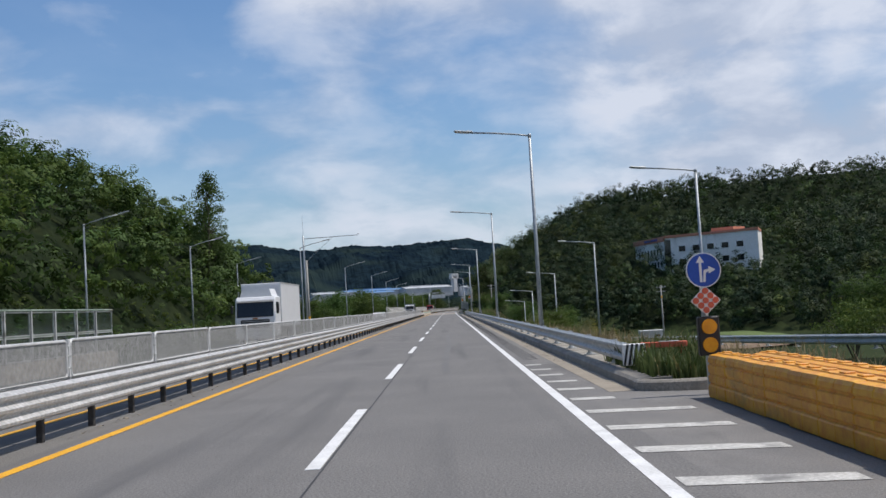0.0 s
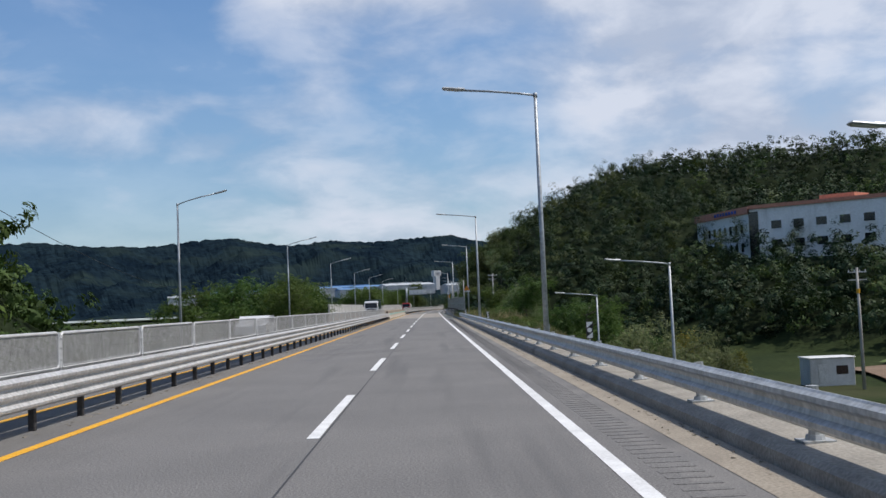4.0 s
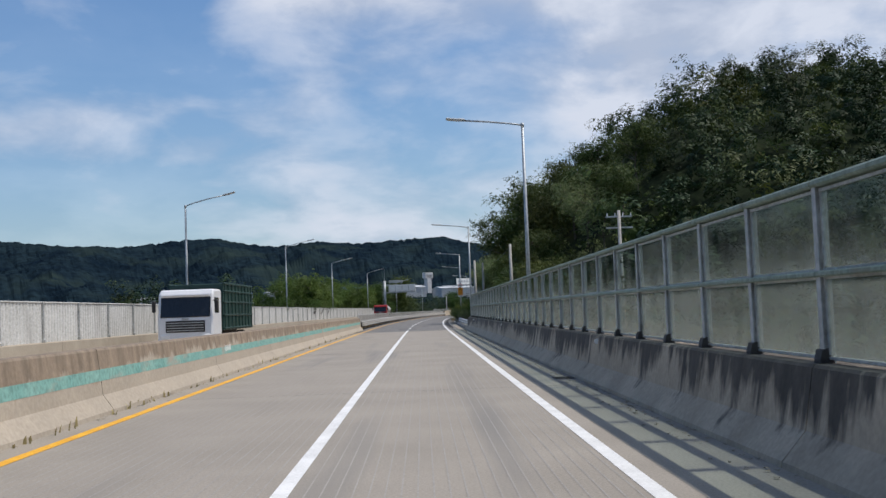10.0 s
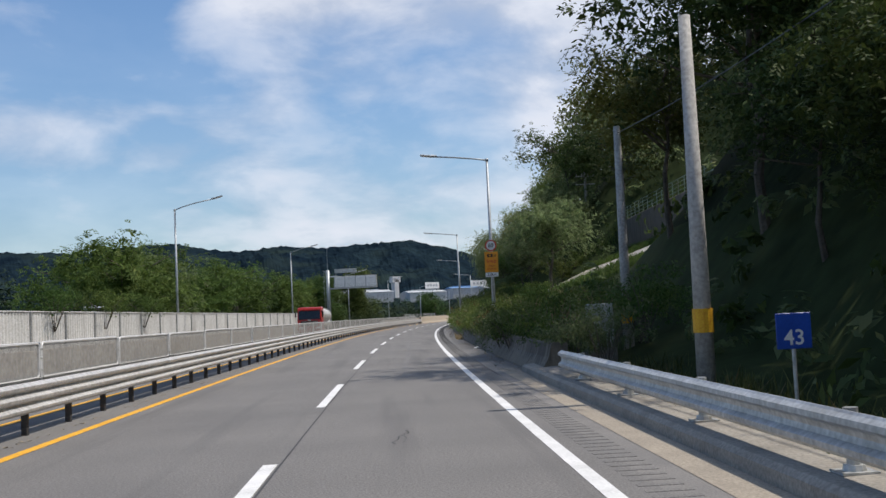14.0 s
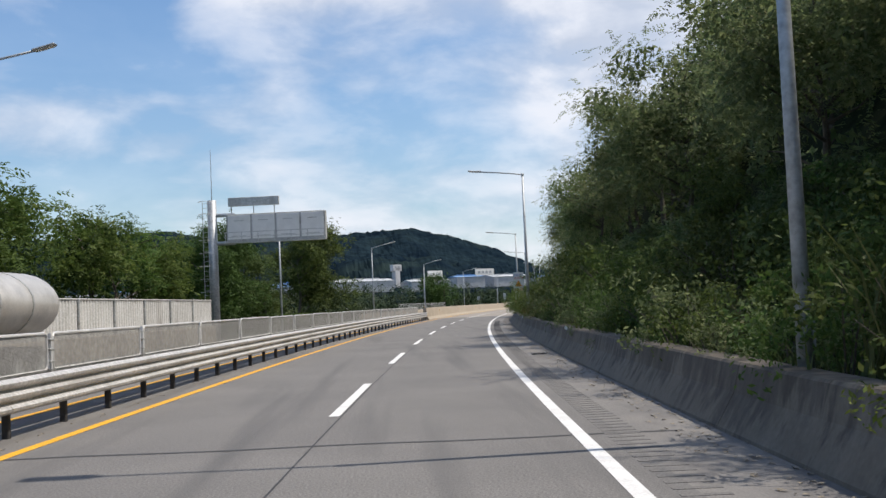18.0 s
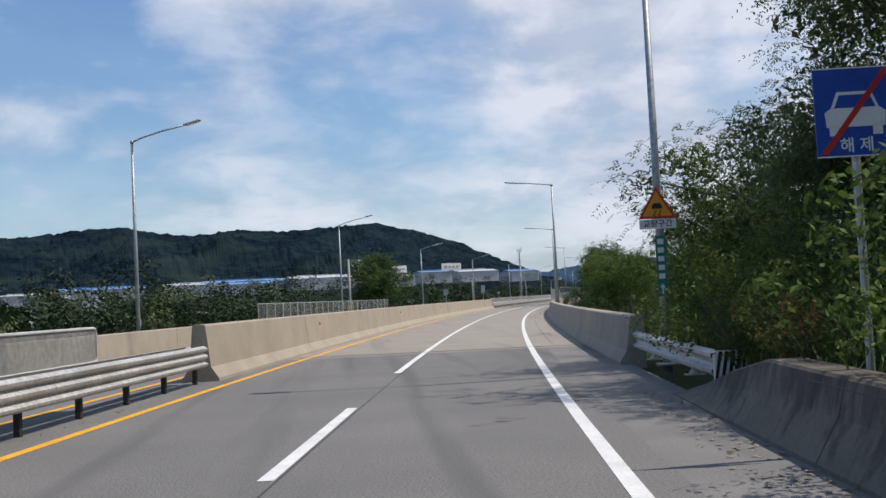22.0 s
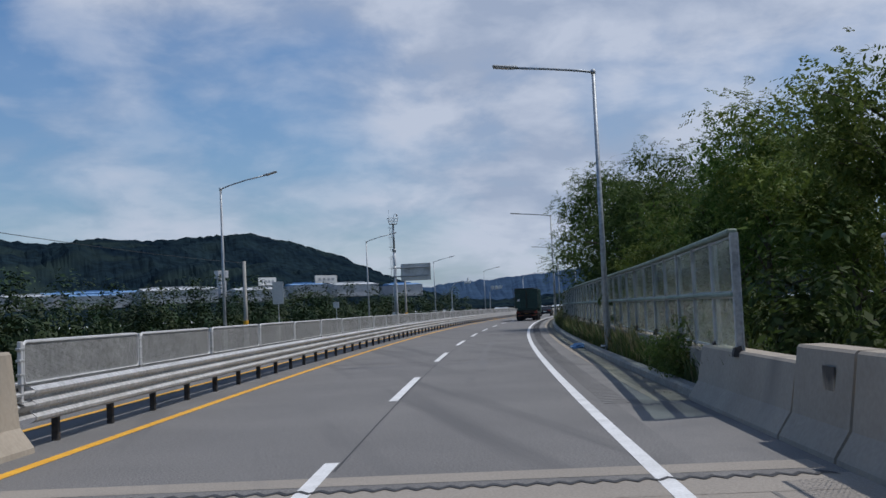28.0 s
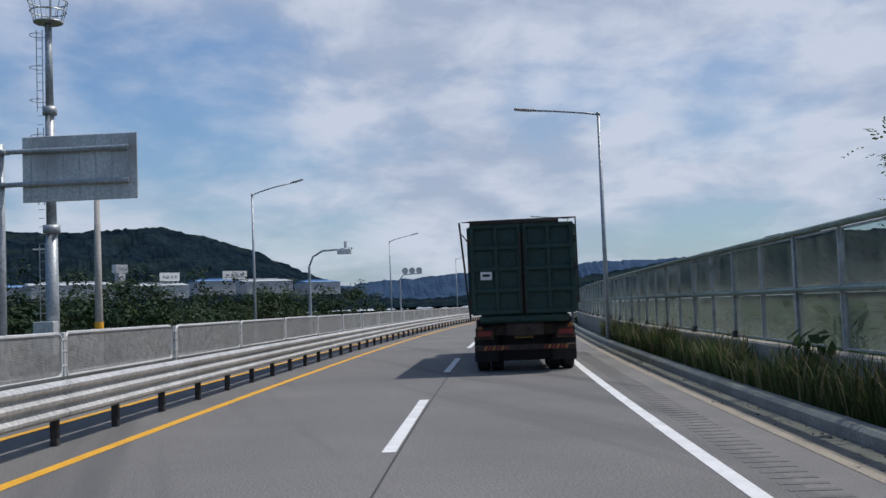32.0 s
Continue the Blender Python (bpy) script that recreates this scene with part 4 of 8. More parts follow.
while s < 221:
    copy_thing(BAY, rm(s, 5.62 - (s - 205.11) * 0.02, 0.8))
    s += 2.08


def screen_lat(s):
    return float(np.interp(s, [627.3, 631, 640, 650], [5.24, 5.5, 5.9, 6.02]))


def screen_yaw(s, step):
    return -math.degrees(math.atan((screen_lat(s + step) - screen_lat(s)) / step))


BAY2 = screen_bay(1.74, "two-tier clear noise screen bay behind a grass verge", "verge noise screen bays", 4.2, 2)
BAY2.matrix_basis = rm(629.9, screen_lat(629.9), 0.78, screen_yaw(629.9, 4.2))
copy_thing(BAY, rm(627.75, 5.24, 0.78, screen_yaw(627.75, 2.08)))
s = 634.1
while s < 880:
    copy_thing(BAY2, rm(s, screen_lat(s), 0.78, screen_yaw(s, 4.2)))
    s += 4.2
run("screen_footing", [(5.5, -0.3), (5.5, 0.78), (5.8, 0.8), (5.8, -0.3)], 205.5, 222, M_OLD, "dark stained concrete footing of the noise screen", "footing")
SKEW = Shape()
for s in np.linspace(630.2, 648.3, 10):
    SKEW.v += [tuple(rp(s, screen_lat(s) + x, z)) for x, z in ((-0.15, -0.3), (-0.15, 0.74), (0.15, 0.76), (0.15, -0.3))]
SKEW.f += [(4 * r + i, 4 * r + (i + 1) % 4, 4 * r + 4 + (i + 1) % 4, 4 * r + 4 + i) for r in range(9) for i in range(4)] + [(0, 1, 2, 3), (36, 37, 38, 39)]
tagged(new("screen_footing", SKEW.mesh("screen_footing", M_KERB)), "concrete footing that leads the screen away from the road", "footing", "", "structure")
ENDBLOCK = [(x, z if z < 0.5 else z - 0.19) for x, z in PARA2]
barrier(623.25, 625.05, PARA2, M_PARAPET, "parapet_end", "pale concrete parapet end block with a dark plate", 4)
barrier(625.1, 630.1, ENDBLOCK, M_PARAPET, "parapet_end", "lower grey concrete block that carries the screen", 6)
run("screen_footing", [(5.87, -0.3), (5.87, 0.74), (6.17, 0.76), (6.17, -0.3)], 648, 884, M_KERB, "concrete footing of the noise screen", "footing")

# ---- ribbed white wall along the opposite carriageway ----
def ribbed_bay():
    o = thing("ribbed_wall", label="pale ribbed metal noise wall bay on a concrete parapet", category="noise barrier", group="ribbed wall bays")
    prof = []
    n = 26
    for i in range(n):
        y = i * 4.0 / n
        d = 0.0 if i % 2 else 0.05
        prof += [(d, y), (d, y + 4.0 / n * 0.62)]
    v = [(-x, y, z) for x, y in prof for z in (0.0, 1.5)]
    sh = Shape().add(v, [(2 * i, 2 * i + 1, 2 * i + 3, 2 * i + 2) for i in range(len(prof) - 1)])
    sh.box((-0.12, 2.0, 0.75), (0.06, 4.0, 1.5))
    part("ribbed_panel", sh, M_SOUND, o)
    part("cap", Shape().box((-0.05, 2.0, 1.52), (0.16, 4.02, 0.05), ch=0.012), M_SOUND, o)
    part("post", Shape().box((0.01, 0, 0.75), (0.12, 0.1, 1.54)).box((0.06, 0, 0.06), (0.12, 0.16, 0.14), ch=0.02), M_STEEL, o)
    return o


RIB = ribbed_bay()
RIB.matrix_basis = rm(233.2, -13.05, 0.94)
s = 237.2
while s < 452:
    copy_thing(RIB, rm(s, -13.05, 0.94))
    s += 4.01


# ---- trees ----
def leaves(rng, centres, radii, per, size, flat_up=0.3, droop=0.0, heart=None):
    """Leaf blades round clump centres: vertices and faces as arrays."""
    n = len(centres) * per
    c = np.repeat(centres, per, 0)
    r = np.repeat(radii, per)
    d = rng.normal(size=(n, 3))
    d /= np.linalg.norm(d, axis=1)[:, None] + 1e-9
    rad = r * (0.45 + 0.6 * rng.random(n) ** 0.6)
    p = c + d * rad[:, None] * np.array([1, 1, 0.75])
    nrm = d * 0.8 + rng.normal(size=(n, 3)) * 0.55 + np.array([0, 0, flat_up])
    if heart is not None:
        # far crowns: blades lie along the crown's own surface
        out = p - heart
        nrm = out / (np.linalg.norm(out, axis=1)[:, None] + 1e-9) + d * 0.45 + rng.normal(size=(n, 3)) * 0.22 + np.array([0, 0, 0.15])
    nrm /= np.linalg.norm(nrm, axis=1)[:, None] + 1e-9
    ax = rng.normal(size=(n, 3)) + np.array([0, 0, -droop])
    t = ax - (ax * nrm).sum(1)[:, None] * nrm
    t /= np.linalg.norm(t, axis=1)[:, None] + 1e-9
    b = np.cross(nrm, t)
    sz = size * (0.6 + 0.8 * rng.random(n))
    L, W = (t * sz[:, None]), (b * (sz * 0.42)[:, None])
    bend = nrm * (sz * 0.12)[:, None]
    v = np.stack([p - L, p + W * 1.0 + bend, p + L, p - W + bend], 1).reshape(-1, 3)
    f = np.arange(n * 4).reshape(n, 4)
    return v, f


def fronds(rng, centres, radii, per, n, length, leaf, droop):
    """Feathered leaves: leaflets in pairs along drooping stalks round clump centres."""
    m = len(centres) * per
    c, r = np.repeat(centres, per, 0), np.repeat(radii, per)
    d = rng.normal(size=(m, 3))
    d /= np.linalg.norm(d, axis=1)[:, None] + 1e-9
    p = c + d * (r * (0.35 + 0.65 * rng.random(m)))[:, None]
    way = d * np.array([1, 1, 0.45]) + rng.normal(size=(m, 3)) * 0.45 + np.array([0, 0, 0.1])
    way /= np.linalg.norm(way, axis=1)[:, None] + 1e-9
    size = length * (0.65 + 0.7 * rng.random(m))
    side = np.cross(way, np.array([0, 0, 1.0]) + rng.normal(size=(m, 3)) * 0.35)
    side /= np.linalg.norm(side, axis=1)[:, None] + 1e-9
    out = []
    for k in range(n):
        t = 0.15 + 0.85 * (k // 2 * 2 + 1) / n
        sg = 1 if k % 2 else -1
        q = p + way * (size * t)[:, None] + np.array([0, 0, -droop]) * (size * t * t)[:, None]
        tang = way + np.array([0, 0, -2 * droop * t])
        tang /= np.linalg.norm(tang, axis=1)[:, None] + 1e-9
        ll = leaf * (0.75 + 0.5 * rng.random(m)) * (1.1 - 0.35 * t)
        tip = (side * sg + tang * 0.45 + rng.normal(size=(m, 3)) * 0.16 + np.array([0, 0, -0.2])) * ll[:, None]
        wd = tang * (ll * 0.3)[:, None]
        out.append(np.stack([q, q + tip * 0.5 + wd, q + tip, q + tip * 0.5 - wd], 1))
    v = np.stack(out, 1).reshape(-1, 3)
    return v, np.arange(len(v)).reshape(-1, 4)


def mesh_from(name, v, f, mat):
    me = bpy.data.meshes.new(name)
    me.vertices.add(len(v))
    me.vertices.foreach_set("co", np.ascontiguousarray(v, np.float32).ravel())
    n, k = f.shape
    me.loops.add(n * k)
    me.loops.foreach_set("vertex_index", np.ascontiguousarray(f, np.int32).ravel())
    me.polygons.add(n)
    me.polygons.foreach_set("loop_start", np.arange(n, dtype=np.int32) * k)
    me.materials.append(mat)
    me.update(calc_edges=True)
    return me


def crown_clumps(rng, height, width, n, base, kind):
    """Clump centres for a crown with an uneven outline."""
    c = []
    lobes = [(rng.uniform(-0.35, 0.35) * width, rng.uniform(-0.35, 0.35) * width, rng.uniform(base + 0.25, 0.85) * height, rng.uniform(0.22, 0.36) * width)
             for _ in range(7)]
    while len(c) < n:
        if kind == "poplar":
            z = rng.uniform(base, 1)
            r = width / 2 * (math.sin(math.pi * min(1, (z - base) / (1 - base) * 0.85 + 0.13)) ** 0.7)
            a = rng.uniform(0, 2 * math.pi)
            q = r * rng.uniform(0.3, 1) ** 0.5
            c.append((q * math.cos(a), q * math.sin(a), z * height))
        elif kind == "pine":
            z = rng.uniform(base, 1)
            r = width / 2 * (1.02 - (z - base) / (1 - base)) ** 0.8
            a = rng.uniform(0, 2 * math.pi)
            q = r * rng.uniform(0.2, 1) ** 0.5
            c.append((q * math.cos(a), q * math.sin(a), round(z * 9) / 9 * height - q * 0.12))
        else:
            lx, ly, lz, lr = lobes[rng.integers(len(lobes))]
            d = rng.normal(size=3)
            d /= np.linalg.norm(d)
            q = lr * rng.uniform(0.35, 1.05) ** 0.5
            c.append((lx + d[0] * q, ly + d[1] * q, max(base * height * 0.8, lz + d[2] * q * 0.85)))
    return np.array(c)


def tree_meshes(seed, height, width, clumps, per, leaf, mat, base=0.22, kind="broad", droop=0.0, spread=0.11, feather=None):
    rng = np.random.default_rng(seed)
    c = crown_clumps(rng, height, width, clumps, base, kind)
    rad = width * spread * (0.7 + 0.6 * rng.random(len(c)))
    if feather:
        v, f = fronds(rng, c, rad, per, *feather[:2], leaf, droop)
        mid = c.mean(0)
        v2, f2 = leaves(rng, mid + (c - mid) * 0.86, rad * 0.95, feather[2], max(leaf * 0.75, 0.13), droop=droop)
        v, f = np.concatenate([v, v2]), np.concatenate([f, f2 + len(v)])
    else:
        v, f = leaves(rng, c, rad, per, leaf, droop=droop)
    crown = mesh_from("crown", v, f, mat)
    sh = Shape()
    r = 0.018 * height
    top = 0.72 * height if kind == "broad" else 0.95 * height
    pts = [Vector((0, 0, -0.6))]
    for k in range(1, 6):
        pts.append(Vector((rng.uniform(-0.03, 0.03) * height, rng.uniform(-0.03, 0.03) * height, top * k / 5)))
    for k in range(5):
        sh.tube(pts[k], pts[k + 1], r * (1 - k / 5.6), r * (1 - (k + 1) / 5.6), 7)
    for q in c[:: max(1, len(c) // 14)]:
        a = min(max(q[2] / top - 0.18, 0.12), 0.95) * 5
        k = min(int(a), 4)
        st = pts[k].lerp(pts[k + 1], a - k)
        mid = st.lerp(Vector(q), 0.55) + Vector((0, 0, 0.04 * height * rng.uniform(-0.5, 1)))
        sh.tube(st, mid, r * 0.38, r * 0.22, 5).tube(mid, Vector(q), r * 0.22, r * 0.07, 5)
    return crown, sh.mesh("trunk", M_BARK)


def tree_kind(name, label, group, *a, **k):
    crown, trunk = tree_meshes(*a, **k)
    return name, label, group, crown, trunk


def plant(kindly, s, lat, scale=1.0, z=None, squash=1.0):
    name, label, group, crown, trunk = kindly
    h = float(land(np.array([s]), np.array([lat]))[0]) if z is None else z
    m = rm(s, lat, h) @ Matrix.Rotation(random.uniform(0, 6.28), 4, "Z") @ Matrix.Diagonal((scale, scale, scale * squash, 1))
    o = thing(name, m, label, "bush" if name == "bush" else "tree", group)
    part("woody_base" if name == "bush" else "trunk", trunk, None, o)
    part("foliage" if name == "bush" else "crown", crown, None, o)
    return o


T_NEAR = [tree_kind("tree", "leafy green roadside tree with an open uneven crown", "roadside trees", 11 + i, 8.0, 6.4, 84, 9, 0.19, M_LEAF, 0.2, droop=0.35, spread=0.1, feather=(8, 0.7, 36))
          for i in range(3)]
T_DARK = [tree_kind("tree", "dense dark green tree on the slope", "slope trees", 31 + i, 8.5, 6.6, 96, 9, 0.18, M_LEAF_B, 0.14, droop=0.35, spread=0.115, feather=(8, 0.7, 34)) for i in range(3)]
T_HILL = [tree_kind("tree", "dense tree on the hill foot with shade painted into its leaves", "slope trees", 131 + i, 8.5, 6.8, 100, 9, 0.17, M_LEAF_SHADE, 0.12, droop=0.3, spread=0.11, feather=(8, 0.6, 36)) for i in range(2)]
T_FINE = [tree_kind("tree", "grey-green locust tree with fine feathered leaves", "slope trees", 141 + i, 8.5, 6.8, 110, 15, 0.105, M_LEAF_B, 0.14, droop=0.35, spread=0.11, feather=(10, 0.6, 44))
          for i in range(2)]
T_YELLOW = tree_kind("tree", "small tree with yellowing leaves", "yellowing trees", 151, 7.0, 6.4, 80, 8, 0.15, M_LEAF_O, 0.08, droop=0.2, spread=0.11, feather=(8, 0.5, 40))
T_BIG = [tree_kind("tree", "large spreading roadside tree with fine drooping feathered leaves", "roadside trees", 91 + i, 10.5, 9.0, 140, 13, 0.13, M_LEAF_D, 0.13, droop=0.35, spread=0.1, feather=(10, 0.7, 54))
         for i in range(2)]
T_ROUND = tree_kind("tree", "round leafy green tree beside the road", "roadside trees", 97, 9.0, 8.4, 150, 10, 0.17, M_LEAF_D, 0.1, droop=0.3, spread=0.1, feather=(8, 0.7, 100))
# sun through these crowns is put into their lighter leaf colours
T_LIGHT = [tree_kind("tree", "sunlit yellow-green locust tree behind the screen", "roadside trees", 161 + i, 9.5, 8.0, 130, 12, 0.14, M_LEAF_Y if i else M_LEAF, 0.12, droop=0.35, spread=0.1, feather=(10, 0.65, 50)) for i in range(2)]
T_BACK = [tree_kind("tree", "dense dark green tree on the slope", "slope trees", 41 + i, 8.5, 6.8, 64, 26, 0.2, M_LEAF_B, 0.12, spread=0.13) for i in range(3)]
T_POPLAR = tree_kind("poplar_tree", "tall narrow poplar tree", "poplars", 51, 12.0, 3.6, 130, 50, 0.13, M_LEAF_D, 0.1, "poplar", spread=0.19)


def stems(seed, h, w):
    rng = np.random.default_rng(seed)
    sh = Shape()
    for i in range(7):
        a = rng.uniform(0, 6.28)
        tip = Vector((w * 0.4 * math.cos(a), w * 0.4 * math.sin(a), h * rng.uniform(0.6, 0.9)))
        mid = tip * 0.5 + Vector((0, 0, h * 0.12))
        sh.tube((0.05 * math.cos(a), 0.05 * math.sin(a), -0.3), mid, 0.022, 0.015, 5).tube(mid, tip, 0.015, 0.005, 5)
    return sh.mesh("woody_base", M_BARK)


def bush_kind(seed, clumps, per, leaf, mat, label):
    rng = np.random.default_rng(seed)
    c = crown_clumps(rng, 1.9, 2.6, clumps, 0.12, "broad")
    return ("bush", label, "roadside bushes", mesh_from("foliage", *leaves(rng, c, 0.34 * (0.7 + 0.6 * rng.random(clumps)), per, leaf, droop=0.3), mat), stems(seed, 1.9, 2.6))


BUSH = [bush_kind(71, 36, 46, 0.062, M_LEAF, "tangled green leafy bush beside the road"), bush_kind(72, 36, 46, 0.062, M_LEAF_Y, "yellow-green leafy bush beside the road"),
        bush_kind(73, 36, 46, 0.062, M_LEAF, "tangled green leafy bush beside the road")]
BUSH_DARK = [bush_kind(80 + i, 34, 44, 0.058, M_LEAF_D, "dark green tangled bush on the slope") for i in range(2)]
BUSH_FINE = [bush_kind(74, 38, 42, 0.056, M_LEAF, "dense fine-leaved green bush over the wall"), bush_kind(75, 38, 42, 0.056, M_LEAF_Y, "yellow-green creeper bush over the wall"),
             bush_kind(76, 38, 42, 0.06, M_LEAF_B, "dark green bush over the wall")]

SHRUB = [tree_kind("bush", "young locust thicket with dark feathered leaves", "roadside bushes", 171 + i, 5.6, 5.2, 90, 12, 0.1, M_LEAF_B if i else M_LEAF_D, 0.04, droop=0.4, spread=0.11, feather=(10, 0.6, 40)) for i in range(2)]
FROND = tree_kind("bush", "young locust shoots with bright feathered leaves", "roadside bushes", 175, 5.0, 5.2, 80, 10, 0.11, M_LEAF_Y, 0.04, droop=0.4, spread=0.11, feather=(10, 0.6, 40))

# ---- woods on the hills ----
def woods(name, label, pts, seed, per_tree, clumps, leaf, mats, hmin, hmax):
    """A wood that nobody could count: crowns of leaf clumps."""
    rng = np.random.default_rng(seed)
    groups = rng.integers(0, len(mats), len(pts))
    base = thing(name, label=label, category="woods", kind="stuff")
    for g, mat in enumerate(mats):
        V, F, off = [], [], 0
        for (x, y, z) in pts[groups == g]:
            h = rng.uniform(hmin, hmax)
            c = crown_clumps(rng, h, h * 0.95, clumps, 0.05, "pine" if mat == M_PINE else "broad")
            v, f = leaves(rng, c, h * 0.125 * (0.7 + 0.6 * rng.random(clumps)), per_tree, leaf, flat_up=0.4, heart=np.array([0, 0, h * 0.4]))
            V.append(v + np.array([x, y, z - 0.8]))
            F.append(f + off)
            off += len(v)
        if V:
            part("canopy", mesh_from("canopy", np.concatenate(V), np.concatenate(F), mat), None, base)
    return base


def scatter(seed, s_range, lat_range, gap, keep):
    rng = np.random.default_rng(seed)
    s, lat = np.meshgrid(np.arange(*s_range, gap), np.arange(*lat_range, gap))
    s, lat = s.ravel() + rng.uniform(-0.45, 0.45, s.size) * gap, lat.ravel() + rng.uniform(-0.45, 0.45, s.size) * gap
    ok = keep(s, lat)
    s, lat = s[ok], lat[ok]
    z = land(s, lat)
    p = np.array([rp(a, b) for a, b in zip(s, lat)]) if len(s) else np.zeros((0, 3))
    p[:, 2] = z
    return p


def right_wood(s, lat):
    front = -0.887 * (lat - 60) - 0.463 * (s - 301.5)
    along = 0.463 * (lat - 60) - 0.887 * (s - 301.5)
    house = (front < 4) & (front > -22) & (along > -4) & (along < 54)
    near = (s > 310) & (lat < np.where((s > 350) & (s < 396), 46, 24))
    hidden = (s > 440) & (lat > 120)
    return (inside(TOE, s, lat) > 1.0) & ~house & ~near & ~hidden


def near_hill(s, lat):
    return (s > 268) & (s < 430) & (lat < 74) & (lat > 20)


def front_slope(s, lat):
    return (s < 330) & (inside(TOE, s, lat) < 75)


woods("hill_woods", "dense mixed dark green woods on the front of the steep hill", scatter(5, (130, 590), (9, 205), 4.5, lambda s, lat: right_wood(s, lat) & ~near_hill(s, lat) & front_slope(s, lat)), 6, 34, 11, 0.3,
      [M_LEAF_H, M_PINE, M_PINE, M_LEAF_H, M_LEAF_SHADE], 5.5, 9.0)
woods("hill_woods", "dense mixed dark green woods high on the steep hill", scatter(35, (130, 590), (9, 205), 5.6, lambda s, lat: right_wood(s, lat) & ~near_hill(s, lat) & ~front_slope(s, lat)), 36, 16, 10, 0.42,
      [M_LEAF_H, M_PINE, M_PINE, M_LEAF_H, M_LEAF_SHADE], 5.5, 9.5)
woods("hill_foot_woods", "dark green woods along the foot of the hill", scatter(15, (170, 300), (11, 75), 4.8,
      lambda s, lat: (inside(TOE, s, lat) > -14) & (inside(TOE, s, lat) < 16) & ~((s > 250) & (lat > 55)) & ~((s < 232) & (lat > 38))), 16, 32, 10, 0.27, [M_LEAF_H, M_PINE, M_LEAF_H], 3.5, 6.0)
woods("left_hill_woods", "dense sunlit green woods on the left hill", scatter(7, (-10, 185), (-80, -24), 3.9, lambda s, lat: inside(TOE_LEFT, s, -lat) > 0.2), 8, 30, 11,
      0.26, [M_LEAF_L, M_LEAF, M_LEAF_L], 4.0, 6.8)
woods("tree_belt", "dark belt of trees beyond the low land", scatter(9, (500, 1000), (-100, -58), 7.5, lambda s, lat: s > 0), 10, 32, 12, 0.42, [M_PINE, M_LEAF_H], 10.5, 16.5)
woods("tree_belt", "green trees on the low land beside the bridge", scatter(12, (545, 700), (26, 60), 7.5, lambda s, lat: lat > 26), 13, 14, 12, 0.42, [M_LEAF, M_LEAF_B], 6.0, 9.0)
woods("shrub_belt", "low dark shrubs behind the noise screen", scatter(14, (704, 760), (8.4, 20), 3.0, lambda s, lat: s > 0), 17, 20, 8, 0.15, [M_LEAF_D], 2.2, 3.2)
woods("shrub_belt", "tall dark thicket behind the noise screen", scatter(44, (624, 704), (8.6, 20), 2.8, lambda s, lat: s > 0), 47, 30, 9, 0.14, [M_LEAF_D, M_LEAF_SHADE], 3.4, 5.2)

woods("shrub_belt", "bright green shrubs along the foot of the left hill", scatter(21, (-8, 178), (-28, -21.5), 2.1, lambda s, lat: s > -9), 22, 26, 8, 0.12, [M_LEAF, M_LEAF_L, M_LEAF_L], 1.6, 3.0)
woods("shrub_belt", "low green shrubs below the guardrail", scatter(23, (36, 150), (8.0, 12.5), 3.6, lambda s, lat: s > 0), 24, 12, 7, 0.1, [M_LEAF, M_LEAF_Y], 0.9, 1.6)
woods("shrub_belt", "tangled undergrowth on the slope below the trees", scatter(25, (388, 520), (9.3, 21), 2.7, lambda s, lat: (s > 396) | (lat > 13)), 26, 12, 7, 0.16, [M_LEAF_B, M_LEAF_D], 1.8, 3.2)
woods("shrub_belt", "tangled undergrowth at the foot of the hill", scatter(27, (306, 352), (9.0, 24), 2.7, lambda s, lat: s > 0), 28, 12, 7, 0.16, [M_LEAF_B, M_LEAF_D], 1.8, 3.2)
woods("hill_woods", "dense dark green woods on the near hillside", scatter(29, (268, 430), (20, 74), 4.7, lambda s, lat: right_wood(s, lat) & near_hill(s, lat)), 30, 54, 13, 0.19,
      [M_LEAF_H, M_PINE, M_LEAF_SHADE, M_PINE], 4.5, 8.5)

# ---- single trees by the road ----
random.seed(21)
for s in np.arange(396, 512, 5.4):          # first row over the retaining wall
    up = 2.6 if s < 400 else 0.0
    plant(random.choice(T_FINE), s + random.uniform(-1.5, 1.5), random.uniform(10.8, 13.2) + up, random.uniform(0.62, 0.9) + (0.14 if 415 < s < 460 else -0.12 if s > 470 else 0))
for s in np.arange(306, 334, 5.0):
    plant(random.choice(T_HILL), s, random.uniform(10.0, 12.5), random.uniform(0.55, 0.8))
for s, lat, k in ((497, 13, 0.9), (503, 12.8, 0.88), (508, 14.5, 0.88), (516, 18, 0.8), (366, 34, 0.7), (373, 36, 0.75), (381, 35, 0.7), (390, 33, 0.7), (345, 17, 0.7), (350, 20, 0.7), (339, 18, 0.75), (333, 16, 0.7), (327, 15, 0.65)):
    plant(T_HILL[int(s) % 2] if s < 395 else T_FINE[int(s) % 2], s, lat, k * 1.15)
for s in [*np.arange(304, 336, 6.5), *np.arange(400, 520, 9.4)]:
    plant(random.choice(T_BACK), s + random.uniform(-1.5, 1.5), random.uniform(14.5, 17.5), random.uniform(0.6, 0.8))
for s in np.arange(312, 348, 6.6):
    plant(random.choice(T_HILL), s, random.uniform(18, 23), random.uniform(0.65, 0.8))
for s in np.arange(394, 530, 5.8):
    plant(random.choice(T_BACK), s + random.uniform(-2, 2), random.uniform(19, 23), random.uniform(0.95, 1.2) * (1.0 if s < 450 else 0.72))
